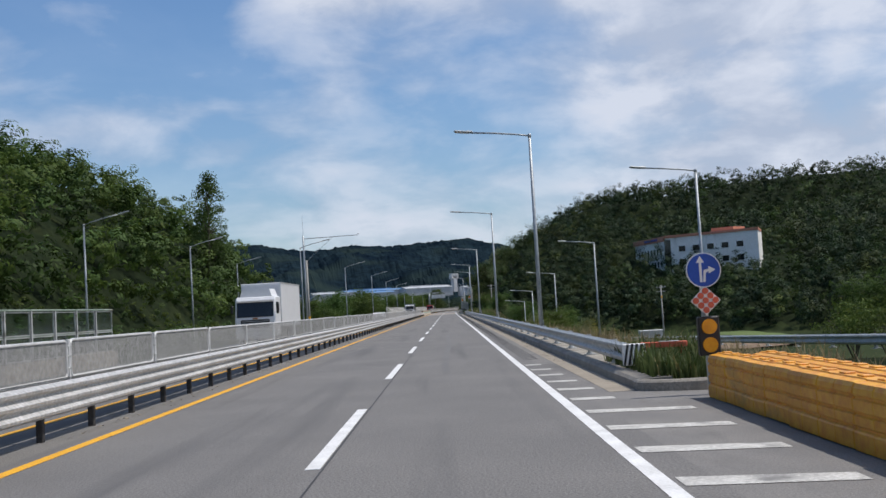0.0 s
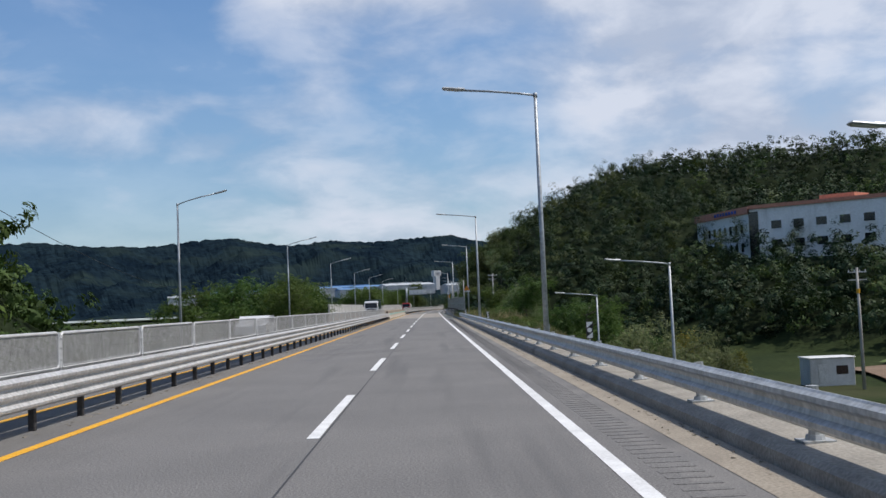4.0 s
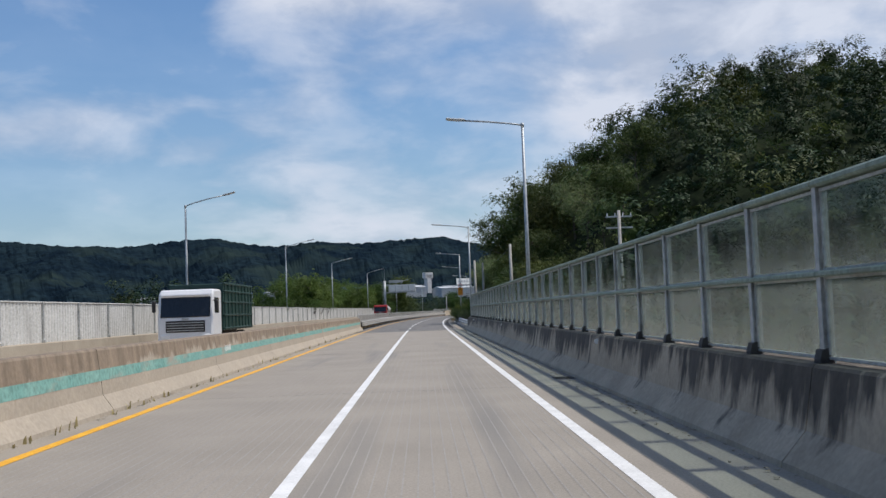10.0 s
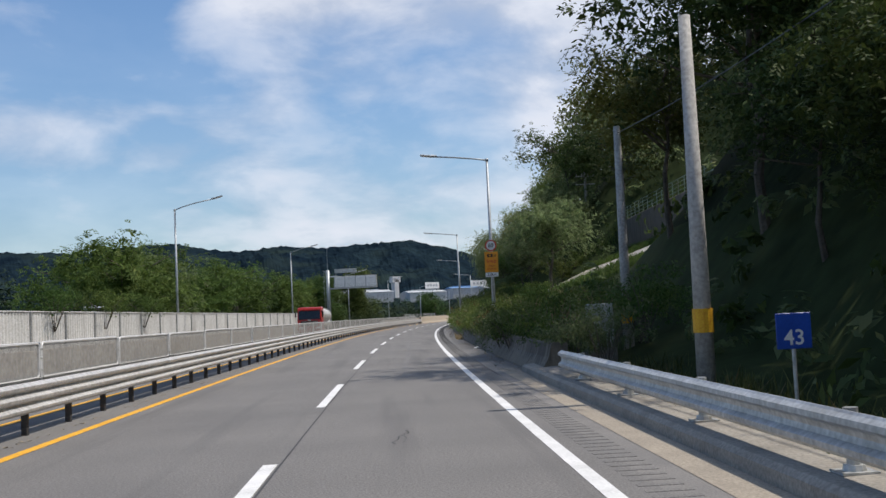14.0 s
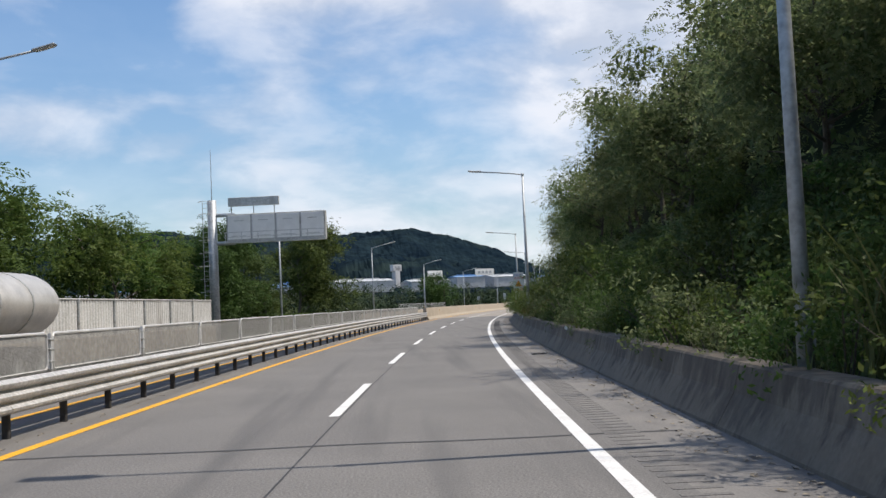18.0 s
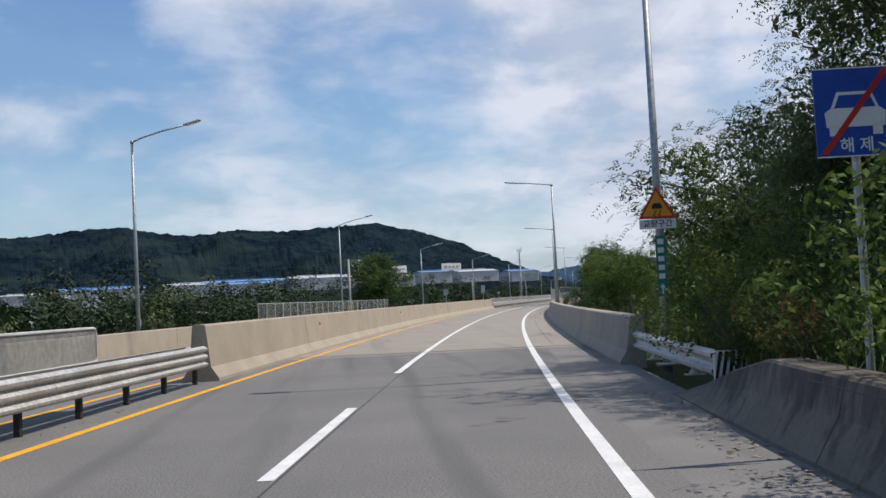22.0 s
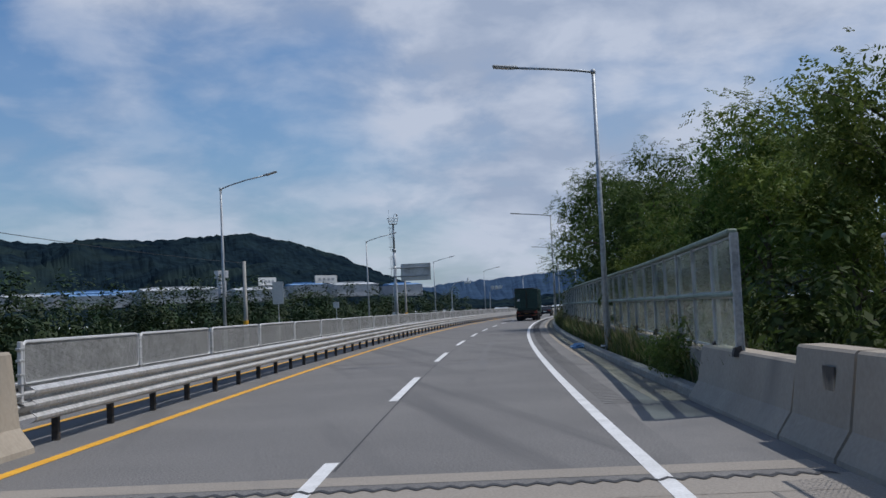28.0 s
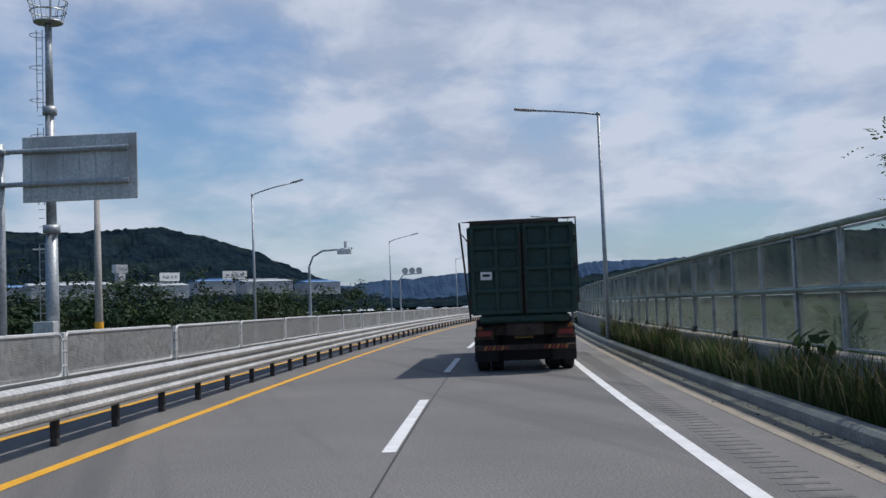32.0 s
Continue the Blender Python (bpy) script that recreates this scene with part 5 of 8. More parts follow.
for s, lat, k in ((309, 9.6, 0.6), (313.5, 10.5, 0.65), (318, 12.5, 0.7)):
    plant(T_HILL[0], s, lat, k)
for s, lat, k in ((523.5, 13.0, 0.95), (530, 14.5, 1.0), (536, 13.2, 0.8), (542, 12.2, 0.66), (517, 15.5, 0.95)):
    plant(T_BIG[1] if s < 538 else T_NEAR[1], s, lat, k, z=-2.0)
plant(T_POPLAR, 549, 14.5, 0.62, z=-2.5)
for s, lat, k in ((585, 13, 0.8), (592, 15, 0.85), (601, 12.5, 0.7), (575, 18, 0.75), (565, 22, 0.8), (626, 18, 0.9)):
    plant(random.choice(T_NEAR), s, lat, k * 1.15, z=-2.0)
plant(T_POPLAR, 597, 19.3, 0.98, z=-2.0)
plant(T_POPLAR, 641, 35.5, 1.05, z=-2.0)
for s, lat, k in ((636, 9.5, 0.85), (643, 10.5, 0.95), (650, 9.8, 1.0), (658, 10.5, 0.95), (667, 9.8, 0.85), (676, 8.8, 1.0), (681, 8.5, 1.18), (672, 12.5, 0.95), (686, 8.3, 1.1), (690, 13.5, 1.0), (654, 14, 0.65), (670, 14.5, 0.8)):
    plant(T_LIGHT[int(s) % 2] if s < 675 else T_BIG[int(s) % 2], s, lat + 1.9, k * 0.93, z=-0.4)
plant(T_BIG[0], 717, 10.6, 0.62, z=-0.3)
plant(T_BIG[1], 719.5, 12.0, 0.58, z=-0.3)
for s in np.arange(374, 462, 5.6):          # behind the ribbed wall
    plant(random.choice(T_NEAR + T_DARK[:1]), s, random.uniform(-24, -16.5), random.uniform(0.9, 1.12))
for s, lat, k in ((503, -18.0, 1.3), (480, -18.2, 1.0), (474, -20, 0.9), (468, -17.5, 1.0), (484, -17.0, 0.55)):
    plant(T_ROUND, s, lat, k)
plant(T_ROUND, 621.8, -18.2, 1.18, z=-2.0)
for s in np.arange(486, 512, 3.4):
    plant(BUSH[0], s, -16.4, 0.9)
for s, lat, k in ((222, -18, 1.2), (228, -22, 1.3), (233, -17.5, 1.25), (238, -21, 1.3), (243, -17.5, 1.2), (247, -20, 1.1), (216, -24, 1.2), (226, -28, 1.2)):
    plant(T_NEAR[int(s) % 3], s, lat, k, z=-3.2)
for s, lat, k in ((187, -18, 0.7), (176, -20, 0.75)):
    plant(T_NEAR[0], s, lat, k, z=-2.5)
plant(T_NEAR[1], 178.5, 10.4, 0.6)
plant(T_YELLOW, 199, 30, 0.75)
plant(T_YELLOW, 191, 33, 0.5)
plant(T_POPLAR, 123.1, -28.5, 1.12, z=7.0)
plant(T_POPLAR, 125.5, -29.5, 0.85, z=6.5)
for s, lat in ((150, 17), (158, 22), (166, 14), (173, 19), (180, 25), (186, 15), (193, 19), (200, 12), (198, 26), (206, 16), (213, 12.5), (222, 15), (232, 12)):
    plant(random.choice(T_NEAR + T_DARK), s, lat, random.uniform(0.62, 0.85))

# ---- bushes ----
random.seed(5)
for s in np.arange(331, 500, 1.75):
    plant(random.choice(BUSH_FINE if s < 400 or s > 438 else BUSH_FINE[:1] + BUSH_FINE[2:] + BUSH_DARK), s, random.uniform(5.75, 6.4), random.uniform(0.55, 0.9), z=random.uniform(0.25, 0.5))
for s in np.arange(333, 503, 2.1):
    k = 0.65 if s < 388 else 1.0
    plant(random.choice(BUSH[:2] + BUSH_FINE[:1] + BUSH_DARK if s < 388 else BUSH_DARK + BUSH_FINE[:1] if s < 438 or s > 484 else BUSH_DARK + BUSH_FINE), s, random.uniform(7.2, 8.6), random.uniform(0.9, 1.35) * k, z=random.uniform(0.5, 1.1))
for s in np.arange(398, 486, 3.1):          # locust shoots hanging towards the wall
    plant(random.choice(SHRUB) if s < 421 or random.random() < 0.6 else FROND, s, random.uniform(6.9, 7.8), random.uniform(0.24, 0.36), z=0.5)
for s, lat, k in ((414.6, 6.3, 0.24), (416.4, 6.6, 0.34), (418.6, 6.4, 0.28), (421.5, 6.7, 0.26), (412.6, 6.2, 0.2)):
    plant(FROND, s, lat, k, z=0.45)
for s in np.arange(397, 484, 2.3):          # tall thicket under the trees
    plant(random.choice(SHRUB), s, random.uniform(8.4, 10.6), random.uniform(0.42, 0.62))
for s in np.arange(150, 207, 2.2):
    plant(random.choice(BUSH), s, random.uniform(6.4, 11.0), random.uniform(0.3, 0.5) if s < 182 else random.uniform(0.5, 0.85))
for s in (631.2, 632.8, 634.3, 636):
    plant(BUSH[2], s, 5.8, random.uniform(0.5, 0.75), z=0.05)
for s, lat in ((352, -13.0), (359, -13.0), (366, -13.0), (330, -13.3)):
    plant(BUSH[0], s, lat, 0.85, z=1.9)


# ---- grass ----
def grass(name, label, area, n, hmin, hmax, mat, seed, z=None, lean=0.35, off_path=False):
    rng = np.random.default_rng(seed)
    (a, b), (l0, l1) = area
    s, lat = rng.uniform(a, b, n), rng.uniform(l0, l1, n)
    if off_path:
        ok = np.abs(lat - path_lat(s) + 0.2) > 2.1
        s, lat, n = s[ok], lat[ok], int(ok.sum())
    p = np.array([rp(i, j) for i, j in zip(s, lat)])
    p[:, 2] = land(s, lat) if z is None else z
    h = rng.uniform(hmin, hmax, n) * (0.55 + 0.6 * (np.sin(s * 1.3) * np.sin(s * 0.37 + lat) * 0.5 + 0.5))
    a = rng.uniform(0, 2 * math.pi, n)
    d = np.stack([np.cos(a), np.sin(a), np.zeros(n)], 1)
    w = np.stack([-np.sin(a), np.cos(a), np.zeros(n)], 1) * (0.012 + 0.016 * rng.random(n))[:, None]
    up = np.array([0, 0, 1.0])
    m = p + up * (h * 0.6)[:, None] + d * (h * lean * 0.35)[:, None]
    t = p + up * h[:, None] * 0.98 + d * (h * lean * rng.uniform(0.6, 1.5, n))[:, None]
    v = np.stack([p - w, p + w, m + w * 0.7, m - w * 0.7, t], 1).reshape(-1, 3)
    i = np.arange(n) * 5
    f = np.concatenate([np.stack([i, i + 1, i + 2, i + 3], 1), np.stack([i + 3, i + 2, i + 4, i + 4], 1)])
    me = bpy.data.meshes.new(name)
    me.from_pydata(v.tolist(), [], [tuple(q) if q[2] != q[3] else tuple(q[:3]) for q in f.tolist()])
    me.materials.append(mat)
    return tagged(new(name, me), label, "grass", "", "stuff")


grass("grass", "tall green grass on the verge before the noise screen", ((628, 745), (5.28, 5.86)), 17000, 0.35, 0.95, M_GRASS, 1, 0.05)
grass("grass", "dry grass tufts in the verge", ((628, 745), (5.3, 5.86)), 3500, 0.4, 1.1, M_DRY, 2, 0.05)
grass("grass", "rough tall grass behind the guardrail", ((182, 208), (5.45, 13)), 9000, 0.5, 1.5, M_GRASS, 3)
grass("grass", "low green weeds behind the guardrail", ((120, 184), (5.45, 13)), 15000, 0.2, 0.65, M_GRASS, 53)
grass("grass", "tall dry brown grass behind the guardrail", ((180, 210), (5.45, 12)), 5000, 0.5, 1.5, M_DRY, 13)
grass("grass", "low dry grass behind the guardrail", ((140, 182), (5.45, 12)), 4000, 0.2, 0.7, M_DRY, 54)
grass("grass", "dry brown grass behind the guardrail", ((12, 60), (5.5, 11)), 7000, 0.4, 1.1, M_DRY, 4)
grass("grass", "green grass beside the guardrail", ((12, 150), (5.4, 8)), 9000, 0.25, 0.7, M_GRASS, 5)
grass("grass", "weeds and dry grass below the noise screen", ((203, 226), (4.75, 5.5)), 4200, 0.2, 0.5, M_DRY, 6, 0.1)
grass("grass", "green weeds below the noise screen", ((203, 224), (4.75, 5.5)), 2600, 0.2, 0.5, M_GRASS, 7, 0.1)
grass("grass", "grass and weeds behind the short guardrail", ((304, 336), (5.35, 8)), 5500, 0.3, 0.9, M_GRASS, 8)
grass("grass", "weeds on top of the retaining wall", ((334, 500), (5.45, 7.5)), 9000, 0.2, 0.6, M_GRASS, 9, 0.5)
grass("grass", "weed tufts along the foot of the median", ((150, 228), (-4.3, -4.05)), 260, 0.05, 0.16, M_DRY, 10, 0.0)
grass("grass", "dead weeds along the foot of the median barrier", ((231, 312), (-4.2, -4.05)), 160, 0.05, 0.2, M_DRY, 11, 0.0)
grass("grass", "grass round the gore nose", ((10.6, 16), (5.0, 6.4)), 2200, 0.3, 0.8, M_GRASS, 12, 0.1)

# ---- mountains ----
RIDGE = [(-75, .04), (-45, .045), (-31, .05), (-28, .038), (-25.4, .03), (-22, .022), (-18, .012), (-14, .006), (-11.5, .009), (-9.6, .019), (-8.4, .03), (-7.5, .0365), (-6.8, .0415), (-5.7, .051),
         (-4.8, .0555), (-3.8, .0625), (-3.1, .065), (-1.2, .0738), (1, .072), (3.4, .0697), (5.9, .0725), (8.2, .0688), (9.8, .0715), (11.6, .0785), (13, .0772), (14.8, .0745), (16.6, .0712),
         (19.6, .073), (22.3, .0775), (24, .077), (30, .066), (45, .06), (75, .05)]
FAR_RIDGE = [(-40, .03), (-30, .036), (-26, .034), (-22.3, .0345), (-21.2, .0318), (-19.3, .0342), (-16, .029), (-13.8, .0262), (-11.5, .0242), (-10, .021), (-8, .026), (-5, .03), (0, .03)]
# distance haze is put into the bluish base colours of both ridges
M_MOUNT = surface("far_woods_haze_tint", (0.005, 0.011, 0.019), (0.014, 0.026, 0.033), 0.95, scale=0.012, fine=0.07, bump=0.0, stain=(0.021, 0.034, 0.033), stain_scale=(0.005, 0.005, 0.005),
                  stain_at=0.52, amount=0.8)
M_MOUNT_FAR = surface("remote_woods_haze_blue", (0.03, 0.055, 0.1), (0.045, 0.078, 0.13), 0.95, scale=0.004, fine=0.04, bump=0.0, amount=0.4)
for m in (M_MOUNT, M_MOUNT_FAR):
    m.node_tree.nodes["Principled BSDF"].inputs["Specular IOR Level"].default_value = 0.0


def build_mountains(name, label, ridge, mat, near, crest, step, rings):
    """A ridge with spurs and gullies, its skyline broken by tree tops."""
    az = np.arange(ridge[0][0], ridge[-1][0] + 0.01, step)
    el = np.interp(az, [r[0] for r in ridge], [r[1] for r in ridge])
    R = np.concatenate([np.linspace(near, crest, rings), [crest * 1.08]])
    v = []
    for r in R:
        q = (r - near) / (crest - near)
        for a, e in zip(az, el):
            x, y = 12 - math.sin(radians(a)) * r, 300 + math.cos(radians(a)) * r
            n = noise.fractal(Vector((x * 0.0042, y * 0.0022, 0.3)), 1.0, 2.0, 4)
            t = noise.noise(Vector((x * 0.03, y * 0.03, 1.0))) * 5 + noise.noise(Vector((x * 0.09, y * 0.09, 4.0))) * 5
            top = e * crest
            rise = min(q, 1.0) ** 1.35 if q <= 1 else 0.75
            z = top * rise + n * top * 0.3 * math.sin(math.pi * min(q, 1.0)) + (t if q > 0.05 else 0)
            v.append((x, y, max(min(z, top * (0.25 + 0.75 * min(q, 1.0)) + 4 + t), -7) + 2))
    m = len(az)
    f = [(i * m + j, i * m + j + 1, (i + 1) * m + j + 1, (i + 1) * m + j) for i in range(len(R) - 1) for j in range(m - 1)]
    me = bpy.data.meshes.new(name)
    me.from_pydata(v, [], f)
    me.materials.append(mat)
    tagged(new(name, me), label, "mountain", kind="structure")


build_mountains("mountains", "distant wooded mountain ridge in a haze-tinted blue-green", RIDGE, M_MOUNT, 1500, 3000, 0.16, 26)
build_mountains("far_mountains", "remote mountain ridge beyond the valley, tinted haze blue", FAR_RIDGE, M_MOUNT_FAR, 3400, 4300, 0.16, 6)

# ---- signs, masts, gantries ----
M_BLUE = plain("sign_blue", (0.012, 0.075, 0.42), 0.4)
M_SIGNWHITE = plain("sign_white", (0.78, 0.78, 0.76), 0.4, wear=0.1)
M_ORANGE = plain("sign_orange", (0.85, 0.33, 0.015), 0.4, wear=0.12)
M_RED = plain("sign_red", (0.6, 0.03, 0.02), 0.4)
M_BLACK = plain("black_paint", (0.015, 0.015, 0.016), 0.5)
M_GUIDE = plain("guide_green", (0.02, 0.2, 0.13), 0.4)
M_BACK = surface("sign_back", (0.5, 0.51, 0.5), (0.62, 0.62, 0.6), 0.5, 0.35, scale=1.0, fine=12, bump=0.04, stain=(0.38, 0.37, 0.35), stain_scale=(1, 1, 0.4), stain_at=0.56)
M_AMBER = plain("amber_lens", (0.85, 0.36, 0.01), 0.25)
M_BARRIER = surface("yellow_plastic", (0.68, 0.285, 0.012), (0.8, 0.36, 0.02), 0.5, scale=1.2, fine=9, bump=0.05, stain=(0.5, 0.27, 0.06), stain_scale=(1, 1, 2.5), stain_at=0.6)
M_REDPLASTIC = plain("red_plastic", (0.7, 0.13, 0.06), 0.5)
M_CEMENTPOLE = surface("concrete_pole", (0.32, 0.31, 0.29), (0.42, 0.41, 0.38), 0.85, scale=1.5, fine=15, bump=0.15)


def disc(r, n=40):
    return [(r * math.cos(2 * math.pi * i / n), r * math.sin(2 * math.pi * i / n)) for i in range(n)]


def plate(shape2d, y0, y1, m=None):
    """A flat sign plate from an outline in x, z, from depth y0 to y1."""
    n = len(shape2d)
    v = [(x, y, z) for y in (y0, y1) for x, z in shape2d]
    f = [tuple(range(n)), tuple(range(2 * n - 1, n - 1, -1))] + [(i, (i + 1) % n, n + (i + 1) % n, n + i) for i in range(n)]
    sh = Shape()
    sh.add([(m or Matrix()) @ Vector(p) for p in v], f)
    return sh


def rect(w, h, cx=0, cz=0):
    return [(cx - w / 2, cz - h / 2), (cx + w / 2, cz - h / 2), (cx + w / 2, cz + h / 2), (cx - w / 2, cz + h / 2)]


def tri(w, cz=0):
    h = w * 0.866
    return [(-w / 2, cz - h / 3), (w / 2, cz - h / 3), (0, cz + h * 2 / 3)]


def lettering(text, size, mat, parent, x, y, z, align="CENTER", name="lettering"):
    cu = bpy.data.curves.new(name, "FONT")
    cu.body, cu.size, cu.align_x, cu.align_y, cu.extrude = text, size, align, "CENTER", 0.002
    cu.offset = size * 0.012
    cu.materials.append(mat)
    ob = new(name, cu)
    ob.parent = parent
    ob.matrix_basis = pose(x, y, z, 90, 0, 0)
    return ob


def slip_car(parent, x, z, k, y):
    """The sliding-car pictogram of the slippery-road sign."""
    sh = plate([(x - 0.1 * k, z), (x + 0.1 * k, z), (x + 0.1 * k, z + 0.06 * k), (x + 0.06 * k, z + 0.11 * k), (x - 0.06 * k, z + 0.11 * k), (x - 0.1 * k, z + 0.06 * k)], y, y - 0.003)
    for sx in (-1, 1):
        pts = [(x + sx * 0.05 * k + 0.025 * k * math.sin(i * 1.6), z - 0.03 * k - i * 0.03 * k) for i in range(5)]
        for (x0, z0), (x1, z1) in zip(pts[:-1], pts[1:]):
            sh.add([(x0 - 0.012 * k, y - 0.003, z0), (x0 + 0.012 * k, y - 0.003, z0), (x1 + 0.012 * k, y - 0.003, z1), (x1 - 0.012 * k, y - 0.003, z1)], [(0, 1, 2, 3)])
    part("pictogram", sh, M_BLACK, parent)


def slippery_sign(s, lat, z, label):
    o = thing("warning_sign", rm(s, lat - 0.02, z), label, "road sign", "slippery road signs")
    p = part("triangle_plate", plate(tri(0.74, 0.0), -0.09, -0.075), M_RED, o, "red-edged triangle plate")
    part("triangle_face", plate(tri(0.58, 0.0), -0.094, -0.091), M_ORANGE, p)
    slip_car(p, 0, -0.02, 1.0, -0.097)
    q = part("name_plate", plate(rect(0.72, 0.19, 0, -0.32), -0.09, -0.075), M_SIGNWHITE, o, "white name plate below")
    lettering("교량구간", 0.155, M_BLACK, q, 0, -0.093, -0.32)
    part("clamp", Shape().box((0, -0.03, 0.1), (0.18, 0.09, 0.04)).box((0, -0.03, -0.3), (0.18, 0.09, 0.04)), M_STEEL, o)
    return o


slippery_sign(214.4, 6.3, 3.6, "orange triangular slippery-bridge warning sign on a lamp pole")
slippery_sign(501.4, 5.6, 3.2, "orange triangular slippery-bridge warning sign on a lamp pole")

guide = thing("guide_plate", rm(501.4, 5.6, 0), "narrow green guide plate with white bars on a lamp pole", "road sign")
gpl = part("plate", plate(rect(0.2, 1.2, 0, 2.05), -0.11, -0.098), M_GUIDE, guide, "green plate")
for i in range(5):
    part("letter_bar", plate(rect(0.12, 0.1, 0, 2.53 - i * 0.17), -0.114, -0.1105), M_SIGNWHITE, gpl)
part("arrow", plate([(-0.012, 1.5), (0.012, 1.5), (0.012, 1.62), (0.05, 1.62), (0, 1.72), (-0.05, 1.62), (-0.012, 1.62)], -0.114, -0.1105), M_SIGNWHITE, gpl)
for z in (1.6, 2.5):
    part("strap", Shape().tube((0, 0, z - 0.02), (0, 0, z + 0.02), 0.102, n=14), M_STEEL, guide)


def speed_sign(s, lat):
    o = thing("speed_camera_sign", rm(s, lat - 0.0, 4.15), "round speed limit sign above an orange camera notice", "road sign")
    p = part("round_plate", plate([(x, z + 0.55) for x, z in disc(0.27)], -0.09, -0.075), M_RED, o, "white disc with a red ring")
    part("disc_face", plate([(x, z + 0.55) for x, z in disc(0.21)], -0.094, -0.091), M_SIGNWHITE, p)
    lettering("80", 0.25, M_BLACK, p, 0, -0.097, 0.55)
    q = part("notice_plate", plate(rect(0.62, 0.96, 0, -0.22), -0.09, -0.075), M_ORANGE, o, "orange enforcement notice")
    part("camera_mark", plate(rect(0.26, 0.14, -0.06, 0.08), -0.095, -0.091).add(plate(rect(0.03, 0.14, 0.13, 0.08), -0.095, -0.091).v, plate(rect(0.03, 0.14, 0.13, 0.08), -0.095, -0.091).f)
         .add(plate(rect(0.03, 0.12, 0.2, 0.08), -0.095, -0.091).v, plate(rect(0.03, 0.12, 0.2, 0.08), -0.095, -0.091).f), M_BLACK, q)
    part("camera_lens", plate([(x - 0.06, z + 0.08) for x, z in disc(0.045, 20)], -0.098, -0.095), M_ORANGE, q)
    lettering("단속중", 0.17, M_RED, q, 0, -0.093, -0.2)
    lettering("Photo", 0.11, M_RED, q, 0, -0.093, -0.4)
    lettering("enforcement", 0.085, M_RED, q, 0, -0.093, -0.54)
    r = part("distance_plate", plate(rect(0.6, 0.2, 0, -0.81), -0.09, -0.075), M_SIGNWHITE, o, "white distance plate")
    lettering("1.5km", 0.17, M_BLACK, r, 0, -0.093, -0.81)
    part("clamp", Shape().box((0, -0.03, 0.5), (0.18, 0.09, 0.04)).box((0, -0.03, -0.3), (0.18, 0.09, 0.04)), M_STEEL, o)


speed_sign(356.5, 5.7)

big = thing("ice_warning_sign", rm(473.4, 5.6, 0.3), "tall white ice warning board half hidden by bushes", "road sign")
pb = part("board", plate(rect(0.78, 2.0, 0, 2.55), -0.02, 0.0), M_SIGNWHITE, big)
lettering("교량구간", 0.19, M_BLUE, pb, 0, -0.024, 3.32)
lettering("결빙주의", 0.19, M_RED, pb, 0, -0.024, 3.1)
pt = part("warning_triangle", plate([(x, z + 2.62) for x, z in tri(0.56)], -0.026, -0.021), M_RED, pb)
part("triangle_face", plate([(x, z + 2.62) for x, z in tri(0.42)], -0.03, -0.027), M_ORANGE, pt)
slip_car(pt, 0, 2.6, 0.75, -0.031)
lettering("감속운행", 0.19, M_RED, pb, 0, -0.024, 2.2)
for x in (-0.28, 0.28):
    part("post", Shape().tube((x, 0.04, -0.5), (x, 0.04, 3.5), 0.035, n=10), M_STEEL, big)

blue = thing("motor_road_end_sign", rm(490.7, 5.68, 0.3), "square blue end-of-motor-road sign on a grey post", "road sign")
bp_ = part("blue_plate", plate(rect(0.74, 0.84, 0, 2.86), -0.06, -0.045), M_BLUE, blue, "blue plate with a white car")
part("border", plate(rect(0.74, 0.012, 0, 3.274), -0.064, -0.061).add(plate(rect(0.74, 0.012, 0, 2.446), -0.064, -0.061).v, plate(rect(0.74, 0.012, 0, 2.446), -0.064, -0.061).f), M_SIGNWHITE, bp_)
car2d = [(-0.27, 2.72), (0.27, 2.72), (0.28, 2.86), (0.22, 2.9), (0.16, 3.05), (-0.16, 3.05), (-0.22, 2.9), (-0.28, 2.86)]
part("car_mark", plate(car2d, -0.064, -0.061), M_SIGNWHITE, bp_)
part("windscreen_mark", plate([(-0.19, 2.9), (0.19, 2.9), (0.14, 3.02), (-0.14, 3.02)], -0.067, -0.064), M_BLUE, bp_)
part("wheel_mark", plate(rect(0.09, 0.1, -0.2, 2.69), -0.064, -0.061).add(plate(rect(0.09, 0.1, 0.2, 2.69), -0.064, -0.061).v, plate(rect(0.09, 0.1, 0.2, 2.69), -0.064, -0.061).f), M_SIGNWHITE, bp_)
part("red_bar", plate([(-0.34, 2.47), (-0.28, 2.46), (0.34, 3.25), (0.28, 3.26)], -0.071, -0.068), M_RED, bp_, "diagonal red bar")
lettering("해 제", 0.15, M_SIGNWHITE, bp_, 0, -0.064, 2.54)
part("post", Shape().tube((0, 0, -0.6), (0, 0, 3.2), 0.04, n=10), M_STEEL, blue)

# the gore nose: blue arrow sign, orange reflector board, twin amber flasher
gore = thing("gore_sign", rm(9.2, 5.62, 0.12), "blue arrow disc above a reflector board and amber flashers", "road sign")
gp = part("arrow_disc", plate([(x, z + 1.85) for x, z in disc(0.28)], -0.07, -0.05), M_SIGNWHITE, gore)
part("disc_face", plate([(x, z + 1.85) for x, z in disc(0.262)], -0.075, -0.071), M_BLUE, gp, "blue face")
part("straight_arrow", plate([(-0.07, 1.66), (-0.03, 1.66), (-0.03, 1.97), (0.015, 1.97), (-0.05, 2.08), (-0.115, 1.97), (-0.07, 1.97)], -0.08, -0.076), M_SIGNWHITE, gp)
